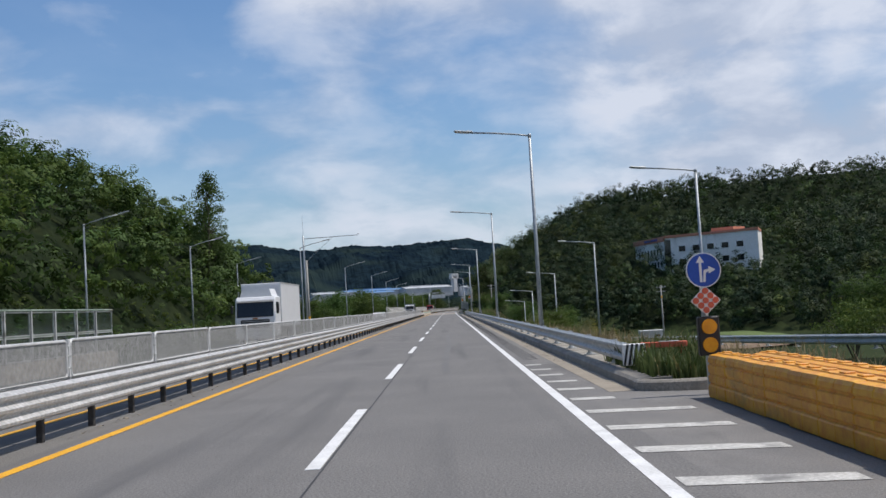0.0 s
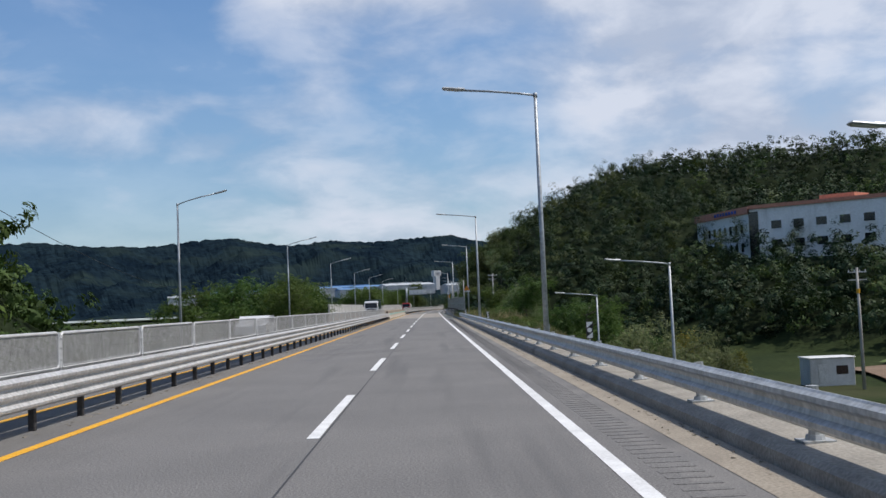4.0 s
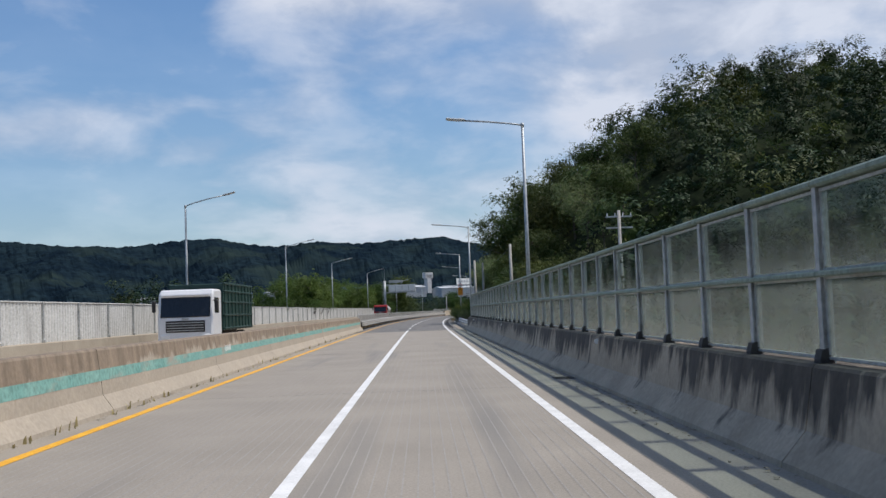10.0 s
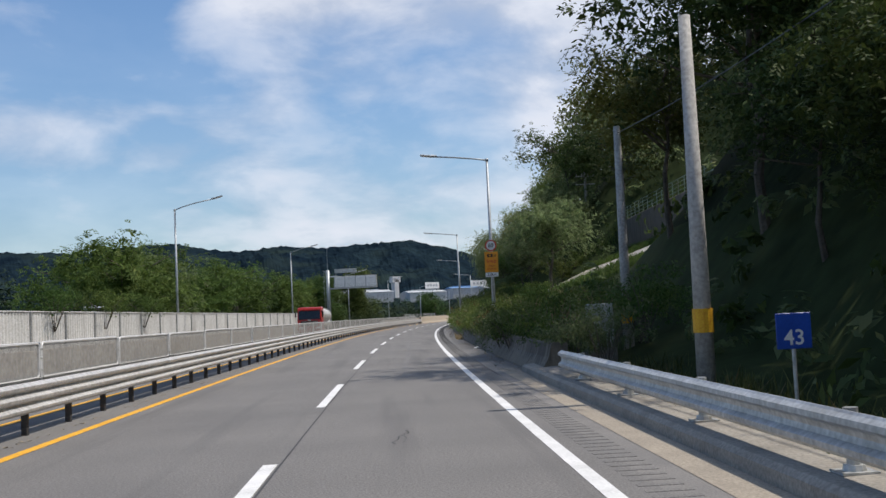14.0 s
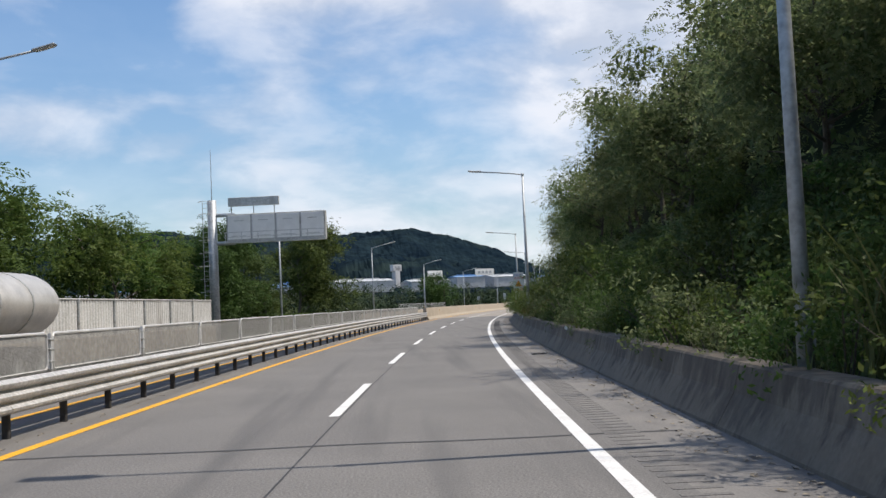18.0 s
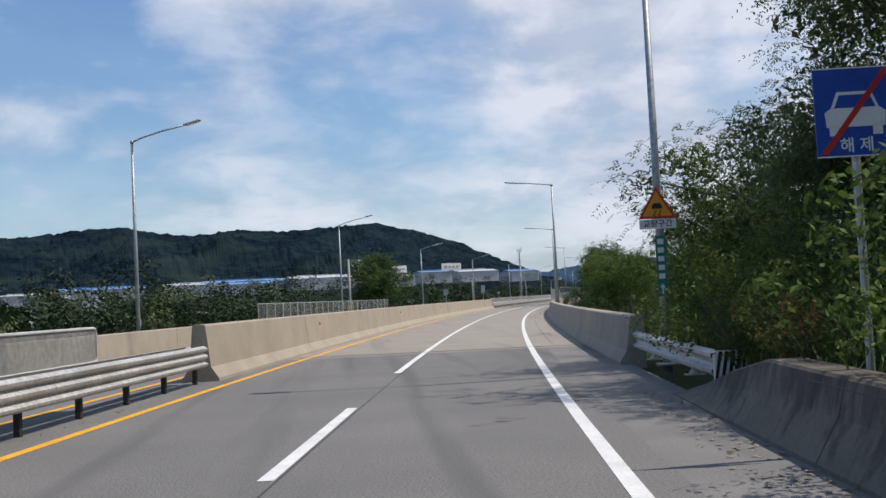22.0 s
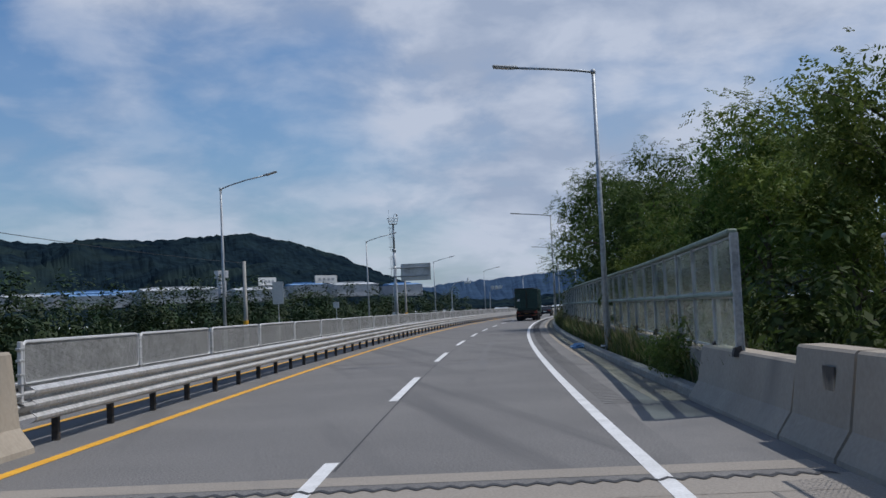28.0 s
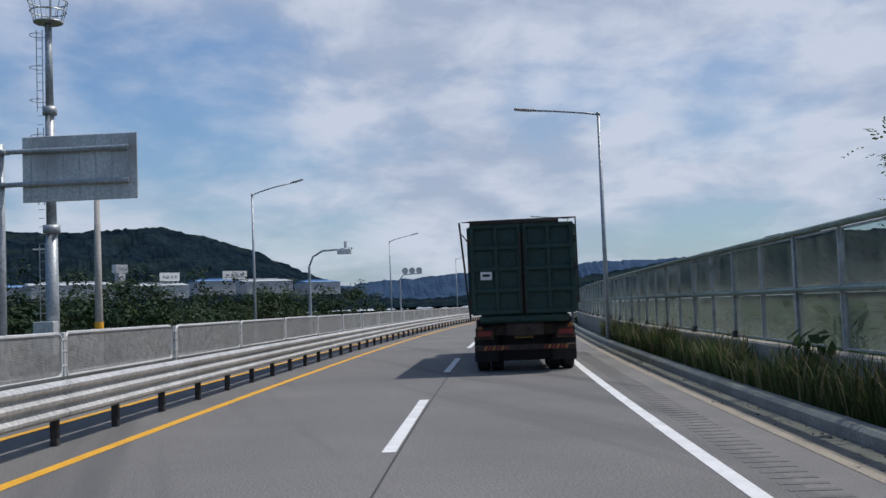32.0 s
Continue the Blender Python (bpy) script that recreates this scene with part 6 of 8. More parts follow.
part("right_arrow", plate([(-0.02, 1.66), (0.02, 1.66), (0.03, 1.8), (0.08, 1.83), (0.08, 1.79), (0.19, 1.85), (0.08, 1.91), (0.08, 1.87), (0.0, 1.85)], -0.08, -0.076), M_SIGNWHITE, gp)
gr = part("reflector_board", plate([(0, 1.13), (0.24, 1.36), (0, 1.6), (-0.24, 1.36)], -0.07, -0.055), M_SIGNWHITE, gore, "white diamond with orange reflectors")
for i in range(3):
    for j in range(3):
        cx, cz = (i - j) * 0.078, 1.365 + (i + j - 2) * 0.076
        part("reflector", plate([(cx + x, cz + z) for x, z in disc(0.05, 16)], -0.085, -0.071), M_REDPLASTIC, gr)
gf = part("flasher_box", Shape().box((0.02, -0.02, 0.8), (0.34, 0.14, 0.62), ch=0.02), M_BLACK, gore, "black flasher box")
for z in (0.66, 0.95):
    part("amber_lens", plate([(0.02 + x, z + q) for x, q in disc(0.12, 24)], -0.12, -0.088), M_AMBER, gf, "round amber lens")
part("post", Shape().tube((0, 0, -0.4), (0, 0, 2.1), 0.045, n=12), M_STEEL, gore)

# water-filled yellow barriers that close the gore
def yellow_block():
    o = thing("plastic_barrier", label="orange-yellow plastic barrier block with grooves along its sides", category="barrier", group="yellow barriers")
    side = [(0.26, 0.0), (0.265, 0.17)]
    for z in (0.19, 0.33, 0.49):             # grooves that run along the block
        side += [(0.255, z), (0.228, z + 0.015), (0.228, z + 0.035), (0.25, z + 0.05)]
    side += [(0.24, 0.6), (0.215, 0.645)]
    prof = [(-x, z) for x, z in side] + [(-0.1, 0.66), (-0.09, 0.675), (0.09, 0.675), (0.1, 0.66)] + side[::-1]
    part("body", Shape().extrude(prof, [Matrix.Translation((0, y, 0)) @ Matrix.Diagonal((k, 1, 1 - (1 - k) * 0.4, 1)) for y, k in ((0, 0.93), (0.03, 1), (0.47, 1), (0.475, 0.985), (0.495, 0.985), (0.5, 1), (0.945, 1), (0.975, 0.93))]), M_BARRIER, o)
    part("lifting_lug", Shape().box((0, 0.25, 0.683), (0.12, 0.16, 0.02), ch=0.006).box((0, 0.72, 0.683), (0.12, 0.16, 0.02), ch=0.006), M_BARRIER, o)
    return o


YB = yellow_block()
YB.matrix_basis = rm(7.78, 5.73, 0.0)
for i in range(14):
    copy_thing(YB, rm(6.8 - i * 0.98, 5.71 - i * 0.014 + random.uniform(-0.012, 0.012), random.uniform(0, 0.012), random.uniform(-0.8, 0.8)))
    copy_thing(YB, rm(7.4 - i * 0.98, 6.28 - i * 0.014, 0.0, random.uniform(-0.8, 0.8)))
red = thing("plank_barrier", rm(12.6, 5.62, 0.2, 78), "faded red and white plank leaning behind the guardrail end", "barrier")
part("plank", Shape().box((0, 0, 0.46), (0.14, 0.9, 0.11), ch=0.015), M_REDPLASTIC, red)
part("pale_band", Shape().box((0, -0.1, 0.52), (0.13, 0.4, 0.008)), M_SIGNWHITE, red)
for y in (-0.35, 0.35):
    part("leg", Shape().box((0, y, 0.19), (0.08, 0.08, 0.42), ch=0.01), M_REDPLASTIC, red)
# striped guardrail end
def striped_end(s, lat, yaw, label):
    o = thing("rail_end", rm(s, lat, 0.3, yaw), label, "guardrail end")
    part("end_plate", Shape().box((0, 0, 0.2), (0.46, 0.06, 0.42), ch=0.02), M_SIGNWHITE, o, "white plate")
    for i in range(5):
        x = -0.2 + i * 0.09
        part("stripe", plate([(max(x - 0.03, -0.225), 0.0), (min(x + 0.015, 0.225), 0.0), (min(x + 0.1, 0.225), 0.4), (min(x + 0.05, 0.225), 0.4)], -0.036, -0.032), M_BLACK, o)


striped_end(12.6, 5.05, 0, "black and white striped guardrail end plate")
striped_end(495.35, 5.46, 0, "black and white striped guardrail end plate")
# gore marking bars
for i in range(12):
    s = -2.2 + i * 1.96
    w = 1.5 if s < 9 else max(0.25, 0.72 - (s - 9) * 0.03)
    back = 0.0 if s > 9 else 0.05
    sh = Shape()
    sh.add([rp(s - 0.22, 3.42, 0.006), rp(s + 0.22, 3.42, 0.006), rp(s + 0.17 - 0.1 * w - back, 3.42 + w, 0.006), rp(s - 0.2 - 0.1 * w - back, 3.42 + w, 0.006)], [(0, 1, 2, 3)])
    flat("hatch_bar", sh, M_OLDWHITE, parent=road)
flat("gore_pavement", strip(-150, 10.6, [(5.1, 0), (5.6, -0.01), (12.5, -0.15)], -0.002), M_SHOULDER, "worn asphalt of the gore and the exit ramp", "road")
sh = Shape()
ring = [rp(10.6 - 0.5 * math.cos(a) * 0.9, 5.55 + 0.85 * math.sin(a), 0) for a in np.linspace(-math.pi / 2, math.pi / 2, 14)]
cx = rp(11.2, 5.55)
sh.extrude([(-0.08, -0.1), (-0.08, 0.14), (-0.04, 0.18), (0.1, 0.18), (0.1, -0.1)],
           [Matrix.Translation(p) @ Matrix.Rotation(math.atan2((p - cx).y, (p - cx).x) + math.pi, 4, "Z") for p in ring])
tagged(new("kerb_nose", sh.mesh("kerb_nose", M_KERB)), "rounded concrete kerb nose of the gore", "kerb", kind="structure")
# ramp guardrail and delineators
guardrail(18, 78, 16.0, BEAM_R, POST_R, 4.0, -0.2, 0.09, "grey guardrail along the exit ramp", 0.031)
for q, l, k in ((28.5, 17.6, 0.95), (31, 17.9, 1.1), (33.5, 17.5, 1.0), (26.5, 18.2, 0.7), (36, 18.5, 0.75)):
    plant(BUSH[int(q) % 2], q, l, k, z=-1.1)
for q, l, k in ((29.5, 19.5, 0.34), (34.0, 19.0, 0.36)):
    plant(T_LIGHT[0], q, l, k, z=-1.2)


def delineator(s, lat, z):
    o = thing("delineator", rm(s, lat, z) @ Matrix.Scale(0.9, 4), "small black and white marker plate with a round reflector", "delineator", "delineators")
    part("plate", Shape().box((0, 0, 0.2), (0.18, 0.02, 0.44), ch=0.008), M_BLACK, o, "black plate")
    part("upper_field", plate([(-0.075, 0.405), (-0.075, 0.25), (0.075, 0.37), (0.075, 0.405)], -0.016, -0.011), M_SIGNWHITE, o)
    part("lower_field", plate([(0.075, -0.005), (0.075, 0.15), (-0.075, 0.03), (-0.075, -0.005)], -0.016, -0.011), M_SIGNWHITE, o)
    part("reflector", plate([(x, 0.2 + z) for x, z in disc(0.06, 20)], -0.02, -0.011), M_SIGNWHITE, o, "round white reflector")
    part("post", Shape().tube((0, 0.03, -0.3), (0, 0.03, 0.3), 0.02, n=8), M_STEEL, o)


for s, lat in ((69, 5.2), (109, 5.2), (150, 5.2), (190, 5.2)):
    delineator(s, lat, 0.72)

# ---- masts on the left ----
def utility_pole(s, lat, top, arm=False, z=None):
    o = thing("utility_pole", rm(s, lat, 0), "grey concrete utility pole", "utility pole", "utility poles")
    b = float(land(np.array([s]), np.array([lat]))[0]) - 0.3 if z is None else z
    part("pole", Shape().tube((0, 0, b), (0, 0, top), 0.17, 0.1, 14), M_CEMENTPOLE, o, smooth=True)
    if arm:
        part("crossarm", Shape().box((0, 0, top - 0.4), (1.7, 0.09, 0.09)).box((0, 0, top - 1.1), (1.7, 0.09, 0.09)), M_STEEL, o)
        for x in (-0.75, -0.25, 0.25, 0.75):
            part("insulator", Shape().tube((x, 0, top - 0.36), (x, 0, top - 0.16), 0.045, 0.03, 8), M_SIGNWHITE, o)
    part("band", Shape().tube((0, 0, 1.1), (0, 0, 1.5), 0.172, n=14), M_YELLOW, o)
    return o


utility_pole(112.2, -14.8, 8.1)
utility_pole(307.6, 8.8, 6.9, z=-0.5)
utility_pole(325.9, 6.6, 6.5, z=-0.5)
utility_pole(338, 8.0, 6.8, z=-0.3)
utility_pole(398, 17, 13.5, True)
utility_pole(176, 39.8, 3.4, True)
utility_pole(150, 40.4, 3.8, True)
utility_pole(286.6, 14, 7.5, True)
utility_pole(590, -16.5, 6.5)
utility_pole(679.4, -15.2, 5.4)
utility_pole(739.5, -13.9, 6.6)

ct = thing("camera_mast", rm(103.9, -13.9, 0), "slim grey mast with a long camera arm", "mast")
part("pole", Shape().tube((0, 0, -0.3), (0, 0, 10.3), 0.13, 0.09, 14), M_POLE, ct, smooth=True)
part("arm", Shape().tube((0, 0, 10.0), (6.0, 0, 10.1), 0.05, 0.035, 10), M_POLE, ct)
part("brace", Shape().tube((0.1, 0, 7.4), (3.2, 0, 10.02), 0.02, n=6), M_POLE, ct)
part("aerial", Shape().tube((0, 0, 10.3), (0, 0, 12.6), 0.02, 0.008, 6), M_POLE, ct)
part("camera", Shape().box((6.0, 0, 10.25), (0.14, 0.34, 0.14), ch=0.03).tube((6.0, 0, 10.1), (6.0, 0, 10.2), 0.03), M_SIGNWHITE, ct, "white traffic camera")


def wire(name, a, b, sag, label):
    pts = [Vector(a).lerp(Vector(b), i / 16) - Vector((0, 0, sag * 4 * (i / 16) * (1 - i / 16))) for i in range(17)]
    tagged(new(name, Shape().path(pts, 0.014, 4).mesh(name, M_BLACK)), label, "cable")


wire("cable", rp(590, -16.5, 6.3), rp(679.4, -15.2, 5.3), 0.8, "thin black overhead cable between poles")
wire("cable", rp(590, -16.5, 6.3), rp(560, -40, 5.0), 0.5, "thin black overhead cable to the low land")
wire("cable", rp(112.2, -14.8, 8.0), rp(190, -22, 4.0), 1.2, "thin black overhead cable to the low land")
wire("cable", rp(307.6, 8.8, 6.7), rp(338, 8.0, 6.6), 0.5, "thin black overhead cable beside the road")

# variable message sign, seen from behind
v1 = thing("message_sign", rm(456.5, -13.6, 0), "grey overhead message sign on a steel mast, seen from behind", "overhead sign")
part("mast", Shape().tube((0, 0, -0.3), (0, 0, 8.7), 0.3, 0.27, 20), M_POLE, v1, smooth=True)
part("aerial", Shape().tube((0, 0, 8.7), (0, 0, 11.9), 0.03, 0.012, 6), M_POLE, v1)
for z in (7.75, 6.0):
    part("arm", Shape().tube((0, 0, z), (1.4, 0, z), 0.12, n=12), M_POLE, v1)
bx = part("cabinet", Shape().box((4.0, 0.1, 6.9), (6.2, 0.5, 1.75), ch=0.03), M_FRAME, v1, "grey metal sign cabinet")
for i in range(4):
    part("service_door", Shape().box((1.7 + i * 1.53, -0.17, 6.95), (1.4, 0.03, 1.5), ch=0.01), M_SIGNWHITE, bx, "pale service door")
    part("bracket", Shape().box((1.7 + i * 1.53, -0.2, 7.35), (0.6, 0.03, 0.05), ch=0.008), M_STEEL, bx)
    part("bracket", Shape().box((1.7 + i * 1.53, -0.2, 6.4), (0.9, 0.03, 0.04), ch=0.008), M_STEEL, bx)
part("walkway", Shape().box((4.0, -0.4, 5.98), (6.3, 0.6, 0.06)).box((4.0, -0.68, 6.6), (6.3, 0.03, 0.04)).box((4.0, -0.68, 6.3), (6.3, 0.03, 0.03)), M_STEEL, v1)
for i in range(7):
    part("rail_post", Shape().box((0.95 + i * 1.02, -0.68, 6.3), (0.035, 0.035, 0.62)), M_STEEL, v1)
part("upper_board", Shape().box((2.6, 0.1, 8.55), (3.2, 0.16, 0.55), ch=0.02), M_BACK, v1)
for x in (1.2, 2.6, 3.9):
    part("stay", Shape().tube((x, 0.05, 7.7), (x, 0.05, 8.4), 0.03, n=6), M_STEEL, v1)
lad = Shape()
for x in (-0.52, -0.2):
    lad.tube((x, -0.3, 1.5), (x, -0.3, 8.6), 0.02, n=6)
for i in range(24):
    lad.tube((-0.52, -0.3, 1.6 + i * 0.3), (-0.2, -0.3, 1.6 + i * 0.3), 0.012, n=5)
part("ladder", lad, M_STEEL, v1)
for i in range(8):
    z = 3.0 + i * 0.8
    part("ladder_hoop", Shape().path([(-0.36 + 0.38 * math.cos(a), -0.42 + 0.36 * math.sin(a), z) for a in np.linspace(0.6, -3.8, 10)], 0.014, 5), M_STEEL, v1)

# direction sign seen from behind, and the camera tower
v2 = thing("direction_sign", rm(731.6, -13.6, 0), "large road sign on a mast, seen from its plain back", "overhead sign")
part("mast", Shape().tube((0, 0, -0.3), (0, 0, 7.0), 0.17, 0.15, 16), M_POLE, v2, smooth=True)
part("sign_plate", Shape().box((2.45, 0.12, 6.2), (3.55, 0.05, 2.0), ch=0.015), M_BACK, v2, "pale metal back")
for i in range(7):
    part("stiffener", Shape().box((0.95 + i * 0.5, 0.085, 6.2), (0.03, 0.03, 1.9)), M_STEEL, v2)
for z in (6.75, 5.75):
    part("pipe", Shape().tube((0, 0, z), (4.0, 0, z), 0.075, n=12), M_POLE, v2)
    part("collar", Shape().box((0.0, 0, z), (0.5, 0.44, 0.12), ch=0.03), M_POLE, v2)
tw = thing("camera_tower", rm(737.4, -14.7, 0), "tall grey camera tower with a round platform and ladder", "mast")
part("mast", Shape().tube((0, 0, -0.4), (0, 0, 4.9), 0.24, 0.2, 16).tube((0, 0, 4.9), (0, 0, 9.2), 0.18, 0.16, 16).tube((0, 0, 9.2), (0, 0, 12.6), 0.14, 0.12, 16)
     .tube((0, 0, 4.75), (0, 0, 5.05), 0.3, n=16).tube((0, 0, 9.05), (0, 0, 9.35), 0.25, n=16), M_POLE, tw, smooth=True)
for z, r in ((12.45, 0.5), (12.85, 0.62), (13.2, 0.68)):
    part("platform_ring", Shape().path([(r * math.cos(a), r * math.sin(a), z) for a in np.linspace(0, 2 * math.pi, 25)], 0.025, 5), M_STEEL, tw)
part("platform", Shape().tube((0, 0, 12.42), (0, 0, 12.46), 0.5, n=24), M_STEEL, tw)
for i in range(12):
    a = i * math.pi / 6
    part("platform_post", Shape().tube((0.5 * math.cos(a), 0.5 * math.sin(a), 12.45), (0.68 * math.cos(a), 0.68 * math.sin(a), 13.2), 0.014, n=5), M_STEEL, tw)
part("camera_hook", Shape().path([(0.1, 0, 12.5), (0.1, 0, 13.5), (0.2, 0, 13.7), (0.4, 0, 13.75), (0.5, 0, 13.62)], 0.03, 6), M_POLE, tw)
part("camera", Shape().box((0.5, 0, 13.5), (0.2, 0.2, 0.22), ch=0.06), M_BLACK, tw, "dark dome camera")
part("aerial", Shape().tube((-0.5, 0, 12.5), (-0.5, 0, 14.2), 0.012, n=5), M_POLE, tw)
ld = Shape()
for x in (-0.46, -0.24):
    for z0, z1 in ((1.5, 4.4), (5.8, 8.6), (9.2, 12.2)):
        ld.tube((x, 0, z0), (x, 0, z1), 0.018, n=5)
for i in range(34):
    ld.tube((-0.46, 0, 1.6 + i * 0.31), (-0.24, 0, 1.6 + i * 0.31), 0.011, n=5)
part("ladder", ld, M_STEEL, tw)
for z in (1.9, 2.9, 4.2, 6.0, 7.0, 8.3, 9.6, 10.8, 12.0):
    part("ladder_hoop", Shape().path([(-0.36 + 0.34 * math.cos(a), 0.0 + 0.34 * math.sin(a), z) for a in np.linspace(0.9, 5.4, 9)], 0.014, 5), M_STEEL, tw)
part("cabinet", Shape().box((-0.1, -0.35, 1.0), (0.75, 0.45, 1.2), ch=0.02), M_BACK, tw, "grey equipment cabinet")

# small signs along the opposite carriageway
for s, lat, z, w, h in ((681, -13.4, 2.5, 0.75, 1.5), (641, -13.4, 2.3, 0.7, 0.9), (700, -13.4, 2.2, 0.5, 0.5)):
    o = thing("roadside_sign", rm(s, lat, 0), "small road sign on a post, seen from behind", "road sign", "signs seen from behind")
    part("plate", Shape().box((0, 0, z + h / 2), (w, 0.03, h), ch=0.01), M_BACK, o)
    part("post", Shape().tube((0, 0.04, -0.2), (0, 0.04, z + h * 0.9), 0.035, n=8), M_STEEL, o)
cm = thing("enforcement_camera", rm(773.7, -13.4, 0), "overhead camera pole with a white box", "mast")
part("pole", Shape().tube((0, 0, -0.2), (0, 0, 4.8), 0.12, 0.09, 12).path([(0, 0, 4.8), (0.3, 0, 5.5), (1.0, 0, 5.9), (3.2, 0, 6.0)], 0.07, 10), M_POLE, cm)
part("camera_box", Shape().box((2.6, 0, 5.8), (1.0, 0.4, 0.4), ch=0.04).tube((2.7, 0, 6.0), (2.7, 0, 6.5), 0.12, n=10), M_SIGNWHITE, cm)
rs = thing("signal_gantry", rm(808.4, -12.6, 0), "slim pole with three round signal discs", "signal")
part("pole", Shape().tube((0, 0, -0.2), (0, 0, 4.6), 0.1, 0.08, 10).path([(0, 0, 4.6), (0.4, 0, 5.1), (2.4, 0, 5.2)], 0.06, 8), M_POLE, rs)
for i in range(3):
    part("disc", plate([(0.6 + i * 0.75 + x, 5.5 + z) for x, z in disc(0.33, 20)], -0.05, 0.05), M_BACK, rs)

# ---- chain-link fence on the second bridge ----
def mesh_bay(h, group, label):
    o = thing("chain_link_fence", label=label, category="fence", group=group)
    sh = Shape()
    L, d = 2.11, 0.075
    n = int((L + h) / (d * 1.414))
    for k in range(n + 1):
        c = k * d * 1.414
        for sg in (1, -1):
            y0, y1 = max(0, c - h), min(L, c)
            if y1 - y0 < 0.02:
                continue
            z0, z1 = (c - y0, c - y1) if sg > 0 else (h - c + y0, h - c + y1)
            a, b = Vector((0.004 * sg, y0, z0)), Vector((0.004 * sg, y1, z1))
            t = (b - a).normalized().cross(Vector((1, 0, 0))) * 0.0045
            sh.add([a - t, a + t, b + t, b - t], [(0, 1, 2, 3)])
    part("wire_mesh", sh, M_STEEL, o)
    part("post", Shape().tube((0, 0, -0.03), (0, 0, h + 0.05), 0.032, n=10), M_STEEL, o)
    part("rail", Shape().tube((0, 0, h), (0, L, h), 0.022, n=8).tube((0, 0, 0.03), (0, L, 0.03), 0.018, n=8), M_STEEL, o)
    return o


CL = mesh_bay(1.05, "right chain-link bays", "chain-link fence bay with steel posts on the parapet")
CL.matrix_basis = rm(563.7, 5.36, 1.05)
s = 565.81
while s < 621:
    copy_thing(CL, rm(s, 5.36, 1.05))
    s += 2.11
CM = mesh_bay(1.0, "left mesh fence bays", "mesh fence bay on the opposite bridge parapet")
CM.matrix_basis = rm(543.5, -13.1, 0.94)
s = 545.61
while s < 593:
    copy_thing(CM, rm(s, -13.1, 0.94))
    s += 2.11

# clear screen beside the opposite carriageway at the start
for i in range(10):
    copy_thing(BAY, rm(36.1 - 2.12 - i * 2.12, -12.75, 0.59))
barrier(14.8, 36.2, [(x + 0.3, z if z < 0.5 else 0.59) for x, z in OUTER], M_PARAPET, "outer_parapet", "low concrete wall below the clear screen", 10.7)

# ---- vehicles ----
M_TRUCKGREEN = surface("truck_green", (0.01, 0.036, 0.03), (0.016, 0.052, 0.043), 0.55, 0.1, scale=1.2, fine=9, bump=0.05, stain=(0.06, 0.045, 0.03), stain_scale=(1.2, 1.2, 0.8), stain_at=0.62)
M_CHASSIS = surface("dirty_chassis", (0.03, 0.022, 0.018), (0.07, 0.05, 0.04), 0.8, 0.2, scale=3, fine=15, bump=0.1, stain=(0.13, 0.07, 0.04), stain_scale=(2, 2, 2), stain_at=0.6)
M_TYRE = plain("tyre", (0.018, 0.018, 0.018), 0.85)
M_CABWHITE = plain("cab_white", (0.74, 0.75, 0.76), 0.3, wear=0.08)
M_CABRED = plain("cab_red", (0.4, 0.025, 0.02), 0.3)
M_TANK = plain("tank_metal", (0.62, 0.6, 0.56), 0.35, 0.3)
M_DARKGLASS = plain("dark_glass", (0.012, 0.015, 0.02), 0.08)
M_LAMPRED = plain("lamp_red", (0.22, 0.025, 0.02), 0.3)
M_LAMPAMBER = plain("lamp_amber", (0.34, 0.12, 0.025), 0.3)
M_PLATE = plain("number_plate_yellow", (0.3, 0.17, 0.03), 0.4)
M_CARBLACK = plain("car_paint_dark", (0.02, 0.022, 0.026), 0.2, 0.3)


def wheel(parent, x, y, r=0.5, w=0.3):
    n = 22
    prof = [(-w / 2, r * 0.6), (-w / 2, r * 0.9), (-w / 2 + 0.05, r), (w / 2 - 0.05, r), (w / 2, r * 0.9), (w / 2, r * 0.6)]
    v, f = [], []
    for i in range(n):
        a = 2 * math.pi * i / n
        v += [(x + px, y + q * math.cos(a), r + q * math.sin(a)) for px, q in prof]
    k = len(prof)
    for i in range(n):
        for j in range(k - 1):
            a, b = i * k + j, ((i + 1) % n) * k + j
            f.append((a, b, b + 1, a + 1))
    wh = part("wheel", Shape().add(v, f), M_TYRE, parent)
    sx = 1 if x > 0 else -1
    part("rim", Shape().tube((x - w * 0.4, y, r), (x + w * 0.4, y, r), r * 0.6, n=18).tube((x + sx * w * 0.3, y, r), (x + sx * w * 0.5, y, r), r * 0.22, r * 0.16, 12), M_STEEL, wh)
    return wh


